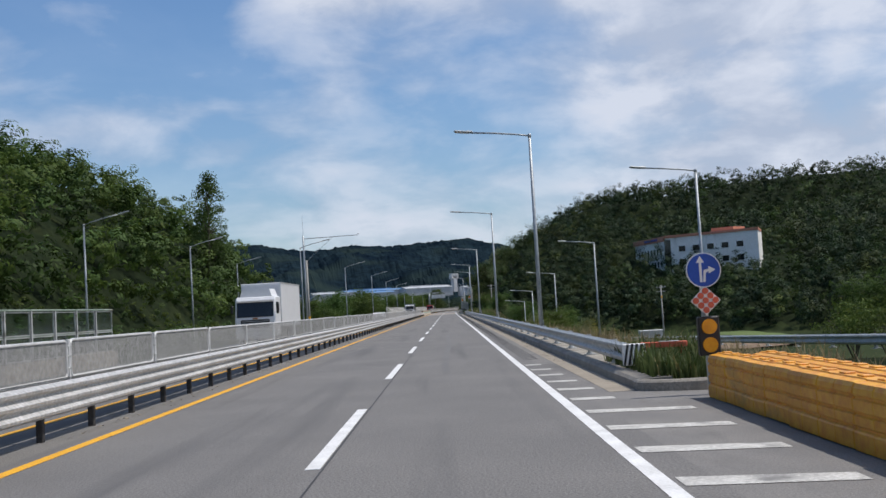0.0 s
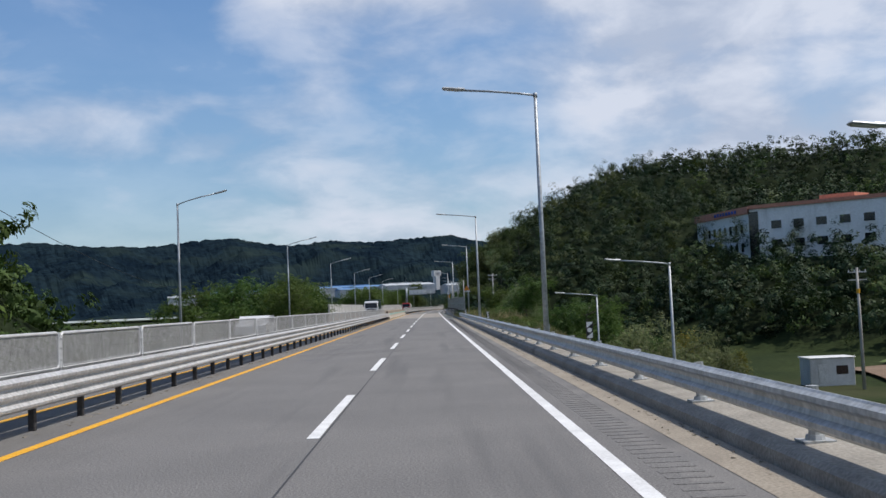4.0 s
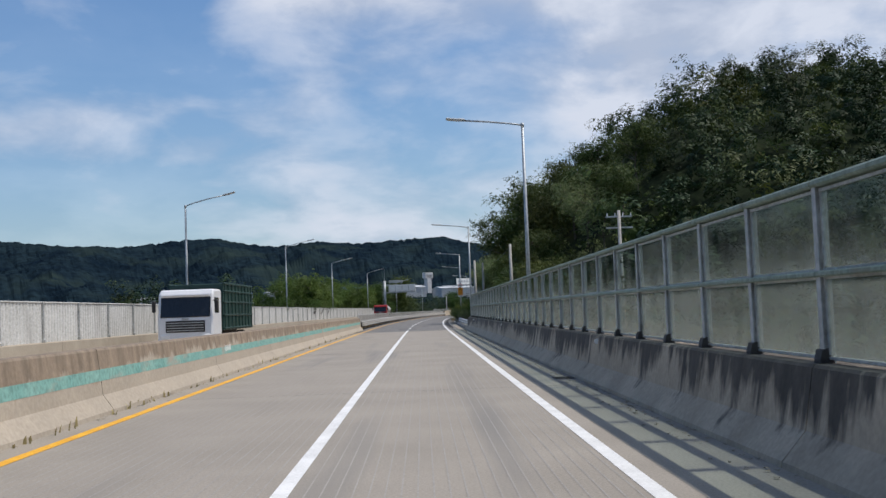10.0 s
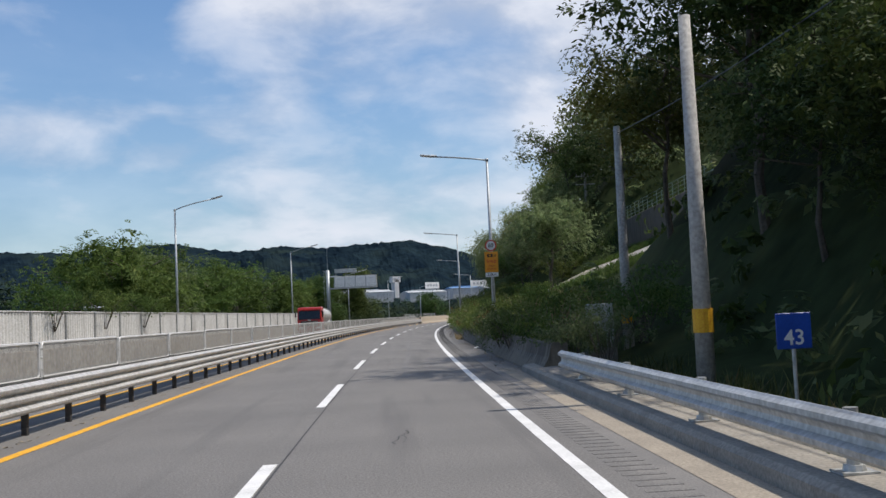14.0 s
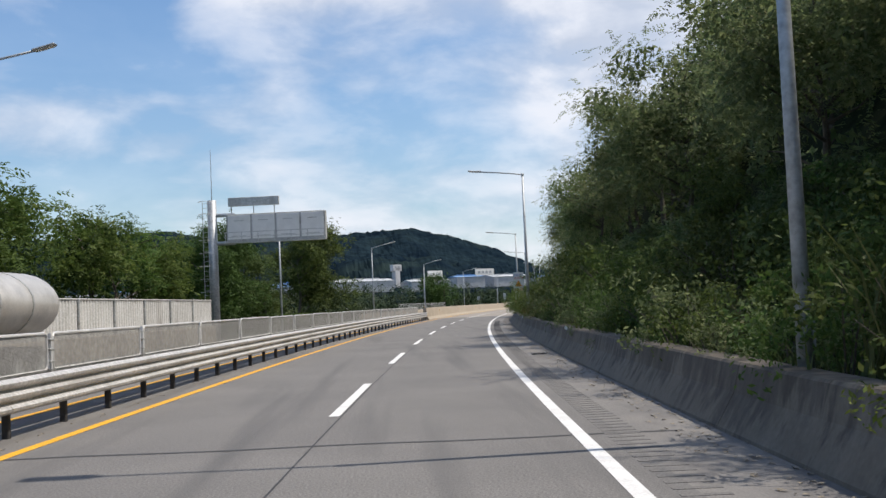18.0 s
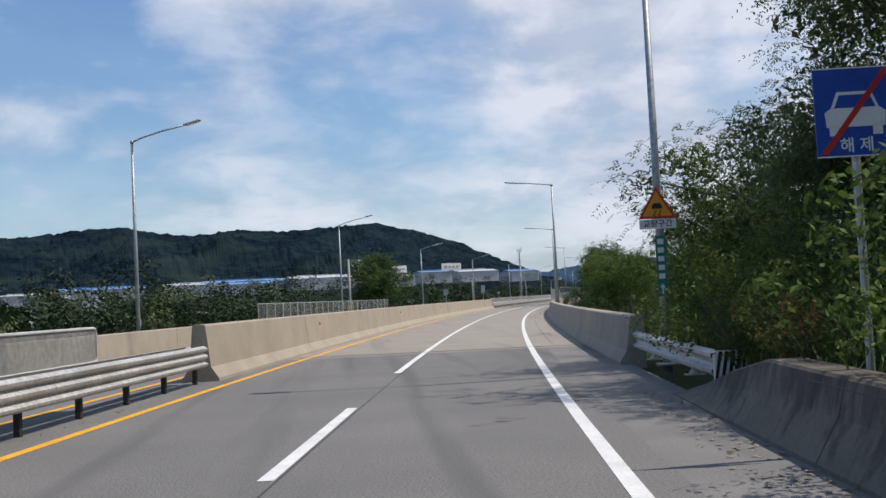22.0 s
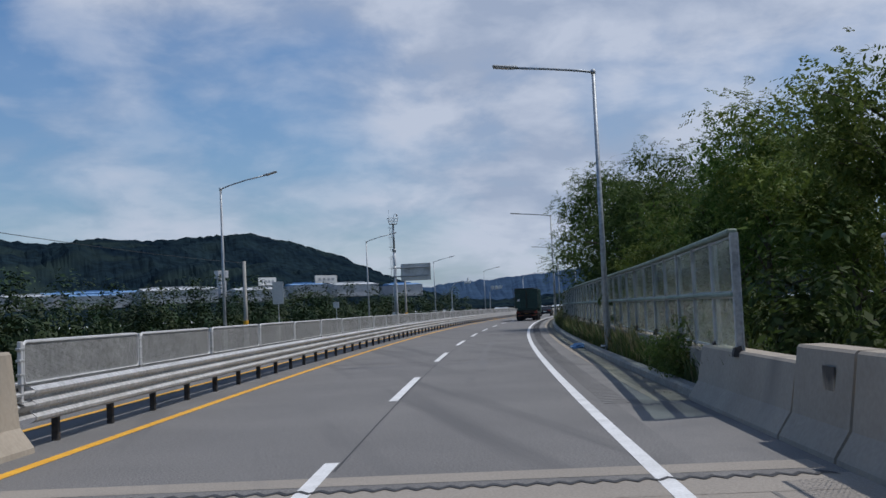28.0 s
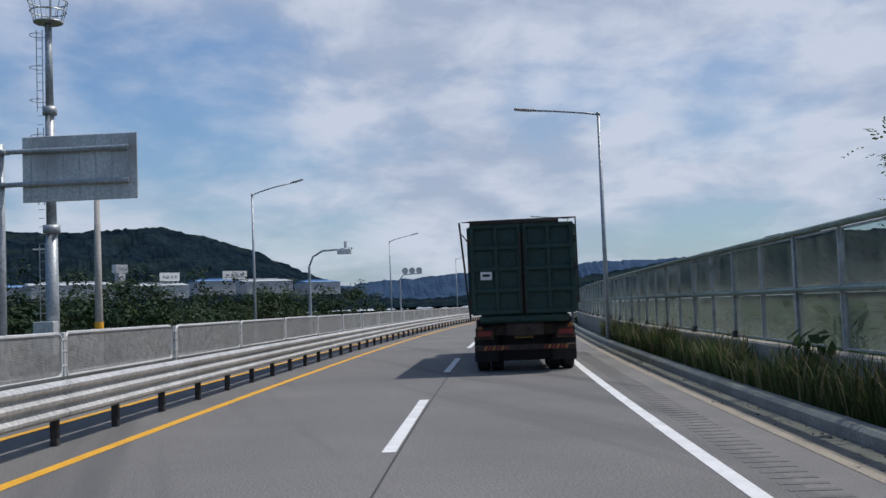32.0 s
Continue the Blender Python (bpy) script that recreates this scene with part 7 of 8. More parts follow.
def dump_truck(s, lat):
    o = thing("dump_truck", rm(s, lat, 0), "dark green high-sided dump truck with ribbed rear doors", "truck")
    W, z0, z1, L = 2.46, 1.36, 3.5, 8.6
    part("body", Shape().box((0, L / 2 + 0.06, (z0 + z1) / 2), (W, L, z1 - z0), ch=0.04), M_TRUCKGREEN, o, "dark green steel body")
    for sx in (-1, 1):
        d = part("rear_door", Shape().box((sx * W / 4, 0.03, (z0 + z1) / 2), (W / 2 - 0.02, 0.05, z1 - z0 - 0.04), ch=0.01), M_TRUCKGREEN, o)
        for i in range(5):
            z = z0 + 0.06 + i * (z1 - z0 - 0.12) / 4
            part("rib", Shape().box((sx * W / 4, -0.03, z), (W / 2 - 0.04, 0.09, 0.11), ch=0.02), M_TRUCKGREEN, d)
        for x in (0.07, W / 4, W / 2 - 0.06):
            part("rib", Shape().box((sx * x, -0.028, (z0 + z1) / 2), (0.11, 0.085, z1 - z0 - 0.06), ch=0.02), M_TRUCKGREEN, d)
        part("lock_rod", Shape().tube((sx * 0.045, -0.09, z0 - 0.02), (sx * 0.045, -0.09, z1 - 0.2), 0.018, n=8), M_CHASSIS, d)
        for z in (z0 + 0.3, z0 + 1.1, z1 - 0.4):
            part("hinge", Shape().box((sx * (W / 2 + 0.01), -0.02, z), (0.08, 0.12, 0.16), ch=0.02), M_CHASSIS, d)
        for i in range(11):
            part("side_rib", Shape().box((sx * (W / 2 + 0.03), 0.5 + i * 0.78, (z0 + z1) / 2), (0.08, 0.1, z1 - z0 - 0.05), ch=0.02), M_TRUCKGREEN, o)
    nt = part("notice", Shape().box((-0.86, -0.085, 2.28), (0.27, 0.012, 0.19)), M_SIGNWHITE, o, "small white notice")
    part("notice_bar", Shape().box((-0.86, -0.094, 2.29), (0.17, 0.006, 0.06)), M_BLACK, nt)
    part("tarp_bar", Shape().path([(-W / 2 - 0.03, -0.05, 1.25), (-W / 2 - 0.22, -0.12, z1 + 0.05), (-W / 2 + 0.05, -0.12, z1 + 0.06), (W / 2 + 0.04, -0.12, z1 + 0.08), (W / 2 + 0.05, -0.05, 1.6)], 0.025, 6),
         M_BLACK, o)
    part("tarp_stay", Shape().path([(-W / 2 - 0.19, -0.12, z1 - 0.2), (-W / 2 + 0.02, 0.05, z1 - 0.48)], 0.015, 5), M_BLACK, o)
    part("tarp_roll", Shape().tube((-W / 2 + 0.02, -0.02, z1 + 0.02), (W / 2 - 0.35, -0.02, z1 + 0.02), 0.06, n=10), M_BLACK, o)
    part("tail_lip", Shape().box((0, 0.1, z0 - 0.1), (W - 0.36, 0.3, 0.2), ch=0.05), M_TRUCKGREEN, o)
    part("chassis", Shape().box((0, 4.2, 1.0), (0.9, 8.4, 0.3), ch=0.03).box((0, 0.35, 1.0), (2.3, 0.14, 0.26), ch=0.02), M_CHASSIS, o)
    part("bumper", Shape().box((0, 0.12, 0.58), (2.36, 0.1, 0.13), ch=0.02), M_CHASSIS, o, "dirty rear bumper bar")
    for sx in (-1, 1):
        for i in range(6):
            x = sx * (0.45 + i * 0.1)
            part("bumper_stripe", plate([(x - 0.045, 0.53), (x + 0.02, 0.53), (x + 0.06, 0.63), (x - 0.005, 0.63)], 0.064, 0.06), M_LAMPAMBER if i % 2 else M_LAMPRED, o)
        lb = part("lamp_box", Shape().box((sx * 0.95, 0.22, 0.92), (0.44, 0.12, 0.3), ch=0.02), M_CHASSIS, o)
        part("tail_lamp", Shape().box((sx * 0.95, 0.15, 0.92), (0.34, 0.04, 0.14), ch=0.015), M_LAMPRED, lb, "red tail lamp")
        part("indicator", Shape().box((sx * 1.06, 0.15, 1.06), (0.12, 0.04, 0.08), ch=0.015), M_LAMPAMBER, lb)
        part("mudflap", Shape().box((sx * 0.93, 0.5, 0.55), (0.56, 0.03, 0.6)), M_RUBBER, o)
        for y in (1.1, 2.4, 6.6):
            wheel(o, sx * 1.02, y)
            wheel(o, sx * 0.68, y)
    np_ = part("number_plate", Shape().box((-0.03, 0.14, 0.9), (0.44, 0.02, 0.22), ch=0.01), M_PLATE, o, "yellow number plate")
    for i in range(5):
        part("plate_bar", Shape().box((-0.19 + i * 0.08, 0.126, 0.88), (0.045, 0.006, 0.12)), M_BLACK, np_)
    # panel and bar added to keep the gap under the body dark
    part("rear_crossmember", Shape().box((0, 0.75, 0.72), (1.5, 0.06, 0.95), ch=0.02).box((0, 0.6, 1.1), (2.3, 0.2, 0.3), ch=0.03), M_RUBBER, o, "dark filler panel and bar added below the body")
    part("cab", Shape().box((0, 9.9, 1.9), (2.4, 1.9, 2.4), ch=0.12), M_TRUCKGREEN, o)
    return o


dump_truck(725.9, 1.93)


def oncoming_truck(s, lat, cab, box, box_label, label, kind):
    """A lorry that faces the camera; built with its front at y = 0, length ahead."""
    o = thing("lorry", rm(s, lat, 0), label, "truck", "oncoming lorries")
    side = [(0.06, 0.5), (0.0, 0.7), (0.02, 1.6), (0.26, 2.72), (0.36, 2.86), (0.55, 2.92), (1.95, 2.92), (1.95, 0.5)]
    turn = Matrix.Rotation(math.pi / 2, 4, "Z")
    c = part("cab", Shape().extrude(side, [Matrix.Translation((x, (1 - k) * 1.0, (1 - k) * 1.7)) @ turn @ Matrix.Diagonal((k, 1, k, 1)) for x, k in ((-1.2, 0.93), (-1.12, 1), (1.12, 1), (1.2, 0.93))]), cab, o)
    if kind == "white":
        part("roof_deflector", Shape().extrude([(-1.1, 2.8), (-0.9, 3.35), (0.9, 3.35), (1.1, 2.8)], [Matrix.Translation((0, 0.5, 0)) @ Matrix.Diagonal((0.9, 1, 1, 1)), Matrix.Translation((0, 1.9, 0))]), cab, c)
    part("windscreen", Shape().box((0, 0, 0), (2.16, 0.06, 0.9), Matrix.Translation((0, 0.12, 2.14)) @ Matrix.Rotation(-0.21, 4, "X"), ch=0.03), M_DARKGLASS, c, "dark windscreen")
    part("sun_visor", Shape().box((0, 0.1, 2.66), (2.1, 0.26, 0.05), ch=0.015), cab, c)
    for sx in (-1, 1):
        part("side_window", Shape().box((sx * 1.19, 0.85, 2.2), (0.05, 0.9, 0.7), ch=0.02), M_DARKGLASS, c)
        m = part("mirror", Shape().box((sx * 1.36, 0.05, 2.2), (0.16, 0.14, 0.5), ch=0.04).tube((sx * 1.2, 0.1, 2.4), (sx * 1.36, 0.06, 2.4), 0.02), M_BLACK, c)
        part("headlamp", Shape().box((sx * 0.88, 0.0, 0.85), (0.42, 0.1, 0.22), ch=0.04), M_SIGNWHITE, c, "clear headlamp")
        wheel(o, sx * 1.02, 1.35)
        wheel(o, sx * 1.02, 6.6)
        wheel(o, sx * 1.02, 7.9)
    part("grille", Shape().box((0, 0.0, 1.3), (1.7, 0.08, 0.5), ch=0.03), M_BLACK, c)
    for i in range(4):
        part("grille_bar", Shape().box((0, -0.045, 1.13 + i * 0.11), (1.6, 0.03, 0.03)), M_STEEL, c)
    part("badge", Shape().box((0, -0.03, 1.62), (0.3, 0.02, 0.1), ch=0.008), M_LAMPAMBER if kind == "white" else M_STEEL, c)
    part("bumper", Shape().box((0, 0.03, 0.6), (2.36, 0.16, 0.4), ch=0.06), cab, c)
    part("chassis", Shape().box((0, 5.2, 0.85), (0.9, 9.0, 0.3)), M_CHASSIS, o)
    if kind == "tank":
        prof = [(1.18 * math.cos(a), 2.05 + 0.85 * math.sin(a)) for a in np.linspace(0, 2 * math.pi, 25)[:-1]]
        part("tank", Shape().extrude(prof, [Matrix.Translation((0, y, 2.05 * (1 - k))) @ Matrix.Diagonal((k, 1, k, 1)) for y, k in ((2.3, 0.86), (2.5, 1), (9.0, 1), (9.2, 0.86))]), box, o, box_label, smooth=True)
        for y in (3.8, 5.6, 7.4):
            part("band", Shape().extrude([(x * 1.012, 2.05 + (z - 2.05) * 1.012) for x, z in prof], [Matrix.Translation((0, y + d, 0)) for d in (-0.04, 0.04)]), M_STEEL, o)
    else:
        h = 3.75 if kind == "white" else 3.2
        part("box_body", Shape().box((0, 6.1, (1.05 + h) / 2), (2.46, 7.6, h - 1.05), ch=0.03), box, o, box_label)
        if kind != "white":
            for sx in (-1, 1):
                for i in range(9):
                    part("side_rib", Shape().box((sx * 1.25, 2.5 + i * 0.9, (1.05 + h) / 2), (0.08, 0.1, h - 1.1), ch=0.02), box, o)
                for z in (1.15, 1.75, 2.35, 2.85):
                    part("side_rail", Shape().box((sx * 1.25, 6.1, z), (0.09, 7.6, 0.09), ch=0.02), box, o)
                part("top_rail", Shape().box((sx * 1.24, 6.1, h), (0.1, 7.6, 0.1), ch=0.02), box, o)
        else:
            for sx in (-1, 1):
                for z in (1.08, h - 0.03):
                    part("edge_trim", Shape().box((sx * 1.225, 6.1, z), (0.05, 7.6, 0.08)), M_STEEL, o)
    return o


oncoming_truck(53.0, -9.9, M_CABWHITE, M_CABWHITE, "plain white box body", "white box lorry coming the other way", "white")
oncoming_truck(267.0, -9.0, M_CABWHITE, M_TRUCKGREEN, "dark green ribbed tipper body", "white-cabbed lorry with a green tipper body", "tip")
oncoming_truck(411.0, -9.4, M_CABRED, M_TANK, "pale metal tank", "red-cabbed tanker lorry coming the other way", "tank")


def car(s, lat, paint, label, yaw=0):
    o = thing("car", rm(s, lat, 0, yaw), label, "car", "cars")
    prof = [(0.0, 0.35), (0.0, 0.8), (0.12, 1.0), (0.75, 1.08), (1.35, 1.45), (2.9, 1.47), (3.55, 1.02), (4.45, 0.88), (4.5, 0.4)]
    body = Shape()
    rings = ((-0.86, 0.94), (-0.9, 1.0), (0.9, 1.0), (0.86, 0.94))
    v = [(x, y * 1.0, 0.3 + (z - 0.3) * k) for x, k in rings for y, z in prof]
    k = len(prof)
    f = [(r * k + i, r * k + (i + 1) % k, (r + 1) * k + (i + 1) % k, (r + 1) * k + i) for r in range(3) for i in range(k)] + [tuple(range(k)), tuple(range(3 * k, 4 * k))]
    b = part("body", body.add(v, f), paint, o)
    part("rear_window", Shape().add([(-0.68, 0.82, 1.12), (0.68, 0.82, 1.12), (0.6, 1.3, 1.435), (-0.6, 1.3, 1.435)], [(0, 1, 2, 3)]).add([(-0.68, 0.8, 1.12), (0.68, 0.8, 1.12), (0.6, 1.28, 1.45), (-0.6, 1.28, 1.45)], [(0, 1, 2, 3)]), M_DARKGLASS, b)
    for sx in (-1, 1):
        part("side_window", Shape().box((sx * 0.895, 2.1, 1.22), (0.03, 1.6, 0.3), ch=0.01), M_DARKGLASS, b)
        part("tail_lamp", Shape().box((sx * 0.68, 0.0, 0.84), (0.36, 0.06, 0.16), ch=0.02), M_LAMPRED, b, "red tail lamp")
        wheel(o, sx * 0.8, 0.85, 0.33, 0.22)
        wheel(o, sx * 0.8, 3.6, 0.33, 0.22)
    part("number_plate", Shape().box((0, -0.01, 0.7), (0.5, 0.02, 0.13)), M_SIGNWHITE, b)
    part("bumper", Shape().box((0, 0.0, 0.45), (1.7, 0.12, 0.25), ch=0.05), paint, b)
    return o


car(766, 1.75, M_CARBLACK, "dark hatchback car with red tail lamps")
car(815, 1.9, M_CARBLACK, "dark car far along the road")
car(150, -9.0, M_CABWHITE, "white car on the opposite carriageway", 180)

# ---- buildings ----
M_RENDER = surface("white_render", (0.74, 0.735, 0.7), (0.82, 0.815, 0.79), 0.85, scale=0.3, fine=3, bump=0.1, stain=(0.5, 0.48, 0.44), stain_scale=(0.3, 0.3, 0.08), stain_at=0.58)
M_CORAL = plain("coral_trim", (0.6, 0.26, 0.17), 0.8)
M_BLUEROOF = surface("blue_roof", (0.1, 0.22, 0.42), (0.15, 0.29, 0.5), 0.5, 0.1, scale=0.05, fine=1.0, bump=0.0)
M_GREYROOF = surface("pale_roof", (0.42, 0.44, 0.46), (0.52, 0.54, 0.55), 0.6, 0.1, scale=0.05, fine=1.0, bump=0.0)
M_FACTORY = surface("factory_wall", (0.42, 0.43, 0.44), (0.54, 0.55, 0.56), 0.7, scale=0.1, fine=1.5, bump=0.0, stain=(0.46, 0.47, 0.48), stain_scale=(0.1, 0.1, 0.3), stain_at=0.58)


def windows(parent, a, b, z0, rows, cols, w, h, gap_z, mat, margin=2.0, depth=0.12, frame=M_SIGNWHITE):
    """Separate windows along a wall foot from a to b."""
    a, b = Vector(a), Vector(b)
    d = (b - a)
    L = d.length
    d.normalize()
    yaw = math.atan2(d.y, d.x)
    pane = Shape().box((0, 0, h / 2), (w, depth, h), ch=0.02).mesh("window", mat)
    sill = Shape().box((0, -depth * 0.6, -0.06), (w + 0.2, depth * 1.6, 0.12)).mesh("sill", frame)
    for r in range(rows):
        for c in range(cols):
            p = a + d * (margin + (L - 2 * margin) * (c + 0.5) / cols)
            m = Matrix.Translation((p.x, p.y, z0 + r * gap_z)) @ Matrix.Rotation(yaw, 4, "Z")
            q = part("window", pane, None, parent, at=m)
            part("sill", sill, None, q)


def prism(foot, z0, z1):
    n = len(foot)
    sh = Shape()
    sh.add([(x, y, z) for z in (z0, z1) for x, y in foot], [tuple(range(n))[::-1], tuple(range(n, 2 * n))] + [(i, (i + 1) % n, n + (i + 1) % n, n + i) for i in range(n)])
    return sh


def hill_house():
    o = thing("hillside_building", label="white four-storey building with coral roof trim on the wooded hill", category="building")
    A, B, C = (59.0, 300.0), (63.5, 279.0), (84.5, 262.0)
    back = lambda p, d: (p[0] + d * 0.36, p[1] + d * 0.93)
    zb = 3.0
    w = part("wing", prism([A, B, back(B, 12), back(A, 12)], zb, 16.6), M_RENDER, o, "white rendered wing")
    part("wing_parapet", prism([(A[0] - 0.4, A[1] + 0.3), (B[0] - 0.4, B[1] - 0.2), back(B, 12.3), back(A, 12.3)], 16.6, 18.0), M_CORAL, o, "coral parapet")
    part("block", prism([B, C, back(C, 14), back(B, 14)], zb, 17.4), M_RENDER, o, "white rendered block")
    part("block_parapet", prism([(B[0] - 0.3, B[1] - 0.3), (C[0] + 0.1, C[1] - 0.4), back(C, 14.3), back(B, 14.3)], 17.4, 18.1), M_CORAL, o, "coral roof edge")
    part("stair_glazing", prism([(B[0] - 0.15, B[1] + 0.1), (B[0] + 1.2, B[1] - 1.15), (B[0] + 1.6, B[1] - 0.8), (B[0] + 0.3, B[1] + 0.6)], zb + 1, 16.9), M_DARKGLASS, o, "dark stairwell glazing")
    part("roof_house", prism([(76, 276), (81, 272), (85, 275), (80, 280)], 18.0, 19.3), M_CORAL, o)
    windows(w, (*A, 0), (*B, 0), 13.0, 1, 8, 0.9, 1.7, 3.2, M_DARKGLASS)
    windows(w, (*A, 0), (*B, 0), 9.4, 1, 8, 0.9, 1.7, 3.2, M_DARKGLASS)
    windows(o, (*B, 0), (*C, 0), 13.4, 1, 5, 1.9, 1.5, 4, M_DARKGLASS, 3.0)
    windows(o, (*B, 0), (*C, 0), 9.8, 1, 5, 1.9, 1.5, 4, M_DARKGLASS, 3.0)
    d = Vector((B[0] - A[0], B[1] - A[1], 0)).normalized()
    for i in range(8):
        p = Vector((*A, 17.3)) + d * (9 + i * 1.15) + Vector((-0.55, -0.2, 0))
        part("sign_bar", Shape().box((0, 0, 0), (0.6, 0.12, 0.6), Matrix.Translation(p) @ Matrix.Rotation(math.atan2(d.y, d.x), 4, "Z")), M_BLUE, o, "blue sign bar")


hill_house()


def factory(x, y, w, d, z0, h, roof, label):
    o = thing("factory", pose(x, y, z0 - 2.5, 0, 0, 14), label, "factory", "distant factories")
    part("hall", Shape().box((0, 0, h / 2 - 4), (w, d, h + 8)), M_FACTORY, o, "pale factory wall")
    part("roof", Shape().add([(-w / 2 - 1, -d / 2 - 1, h - 0.5), (w / 2 + 1, -d / 2 - 1, h - 0.5), (w / 2 + 1, 0, h + d * 0.05), (-w / 2 - 1, 0, h + d * 0.05), (w / 2 + 1, d / 2 + 1, h - 0.5), (-w / 2 - 1, d / 2 + 1, h - 0.5)],
                             [(0, 1, 2, 3), (3, 2, 4, 5), (0, 3, 5), (1, 4, 2), (0, 5, 4, 1)]), roof, o)
    n = max(1, int(w / 26))
    for i in range(n):
        part("door", Shape().box((-w / 2 + w * (i + 0.3 + 0.4 * (i % 2)) / n, -d / 2 - 0.1, h * 0.3), (5.0, 0.3, h * 0.5)), M_GREYROOF, o)
    part("vent_ridge", Shape().box((0, 0, h + d * 0.05 + 0.6), (w * 0.7, 2.0, 1.6)), roof, o)


for x, y, w, d, z0, h, roof in ((-330, 1900, 110, 70, 33, 8, M_BLUEROOF), (-225, 1960, 70, 60, 34, 9, M_GREYROOF), (-130, 1890, 60, 60, 32, 7, M_BLUEROOF), (-40, 1960, 90, 80, 35, 9, M_GREYROOF),
                                (60, 1930, 60, 60, 33, 7, M_GREYROOF), (125, 1975, 45, 50, 36, 9, M_BLUEROOF), (-430, 1880, 50, 40, 31, 7, M_GREYROOF), (190, 2010, 60, 60, 36, 8, M_GREYROOF),
                                (-150, 2000, 120, 70, 36, 9, M_BLUEROOF), (265, 2040, 45, 50, 34, 8, M_BLUEROOF)):
    factory(x, y, w, d, z0, h, roof, "long pale factory hall with a " + ("blue" if roof == M_BLUEROOF else "pale grey") + " roof")
wt = thing("factory_tower", pose(17, 2020, 36, 0, 0, 38), "white factory tower with a dark sign panel", "tower")
part("shaft", Shape().box((0, 0, 12), (9, 9, 32)), M_FACTORY, wt)
part("sign_box", Shape().box((0, 0, 27), (17, 9, 10), ch=0.3), M_FACTORY, wt, "white sign box")
part("sign_bar", Shape().box((-4, -4.7, 28.5), (3, 0.3, 3)).box((3, -4.7, 28.5), (4, 0.3, 3)), M_POLE, wt)
for x, w in ((75, 26), (150, 34)):
    o = thing("rooftop_sign", pose(x, 1930, 43, 0, 0, 30), "white hoarding on a factory roof", "hoarding", "factory hoardings")
    part("panel", Shape().box((0, 0, 5), (w, 1, 10)), M_SIGNWHITE, o)
    for q in (-0.3, -0.1, 0.1, 0.3):
        part("sign_bar", Shape().box((q * w, -0.8, 5), (w * 0.11, 0.3, 3)), M_POLE, o)
    for q in (-0.4, 0.4):
        part("leg", Shape().box((q * w, 0, -3), (0.6, 0.6, 8)), M_STEEL, o)


def apartment(x, y, z0, w, d, floors, yaw):
    o = thing("apartment_block", pose(x, y, z0, 0, 0, yaw), "white apartment block with rows of dark windows", "building", "apartment blocks")
    h = floors * 2.9
    part("wall", Shape().box((0, 0, h / 2), (w, d, h)), M_RENDER, o)
    part("roof", Shape().box((0, 0, h + 0.4), (w + 0.6, d + 0.6, 0.8)).box((0, 0, h + 2), (w * 0.25, d * 0.5, 3)), M_RENDER, o)
    for r in range(floors):
        for c in range(5):
            part("window", Shape().box((-w / 2 + w * (c + 0.5) / 5, -d / 2 - 0.02, 1.6 + r * 2.9), (w / 5 * 0.6, 0.2, 1.4)), M_DARKGLASS, o)


apartment(-172, 1115, -5, 20, 12, 7, 5)
apartment(-148, 1140, -6, 22, 12, 6, 5)
cab = thing("site_cabin", rm(181, 38.5, -7.4), "small grey site cabin on open ground", "cabin")
part("shell", Shape().box((0, 0, 1.3), (4.2, 2.6, 2.6), ch=0.06), M_SOUND, cab)
part("roof", Shape().box((0, 0, 2.65), (4.4, 2.8, 0.12), ch=0.03), M_SIGNWHITE, cab)
part("door", Shape().box((-0.9, -1.31, 1.05), (0.85, 0.05, 2.0), ch=0.01), M_BACK, cab)
part("window", Shape().box((0.9, -1.31, 1.5), (1.1, 0.05, 0.8), ch=0.01), M_DARKGLASS, cab)


# ---- hillside path and sunlit slope ----
M_PATH = surface("path_concrete", (0.38, 0.35, 0.3), (0.46, 0.43, 0.37), 0.9, scale=0.8, fine=12, bump=0.15, amount=0.2, stain=(0.28, 0.25, 0.2), stain_scale=(0.8, 0.8, 0.8), stain_at=0.58)


def path_lat(s):
    return np.interp(s, [364, 370, 376, 382, 386], [17.2, 15.6, 14.5, 13.8, 13.0])


def hillside_path():
    sh = Shape()
    n = 14
    for i in range(n):
        s = 386 - i * 1.7
        lat = float(path_lat(s))
        z0, z1 = (float(q) + 0.12 for q in land(np.array([s, s]), np.array([lat - 1.3, lat + 1.9])))
        sh.v += [tuple(rp(s, lat + x, z)) for x, z in ((-1.3, z0 - 0.5), (-1.3, z0), (1.9, z1), (1.9, z1 - 0.5))]
    sh.f += [(4 * r + i, 4 * r + (i + 1) % 4, 4 * r + 4 + (i + 1) % 4, 4 * r + 4 + i) for r in range(n - 1) for i in range(4)] + [(0, 1, 2, 3), tuple(range(4 * n - 4, 4 * n))]
    tagged(new("hillside_path", sh.mesh("hillside_path", M_PATH)), "pale concrete path that climbs the grassy slope", "path", "", "structure")


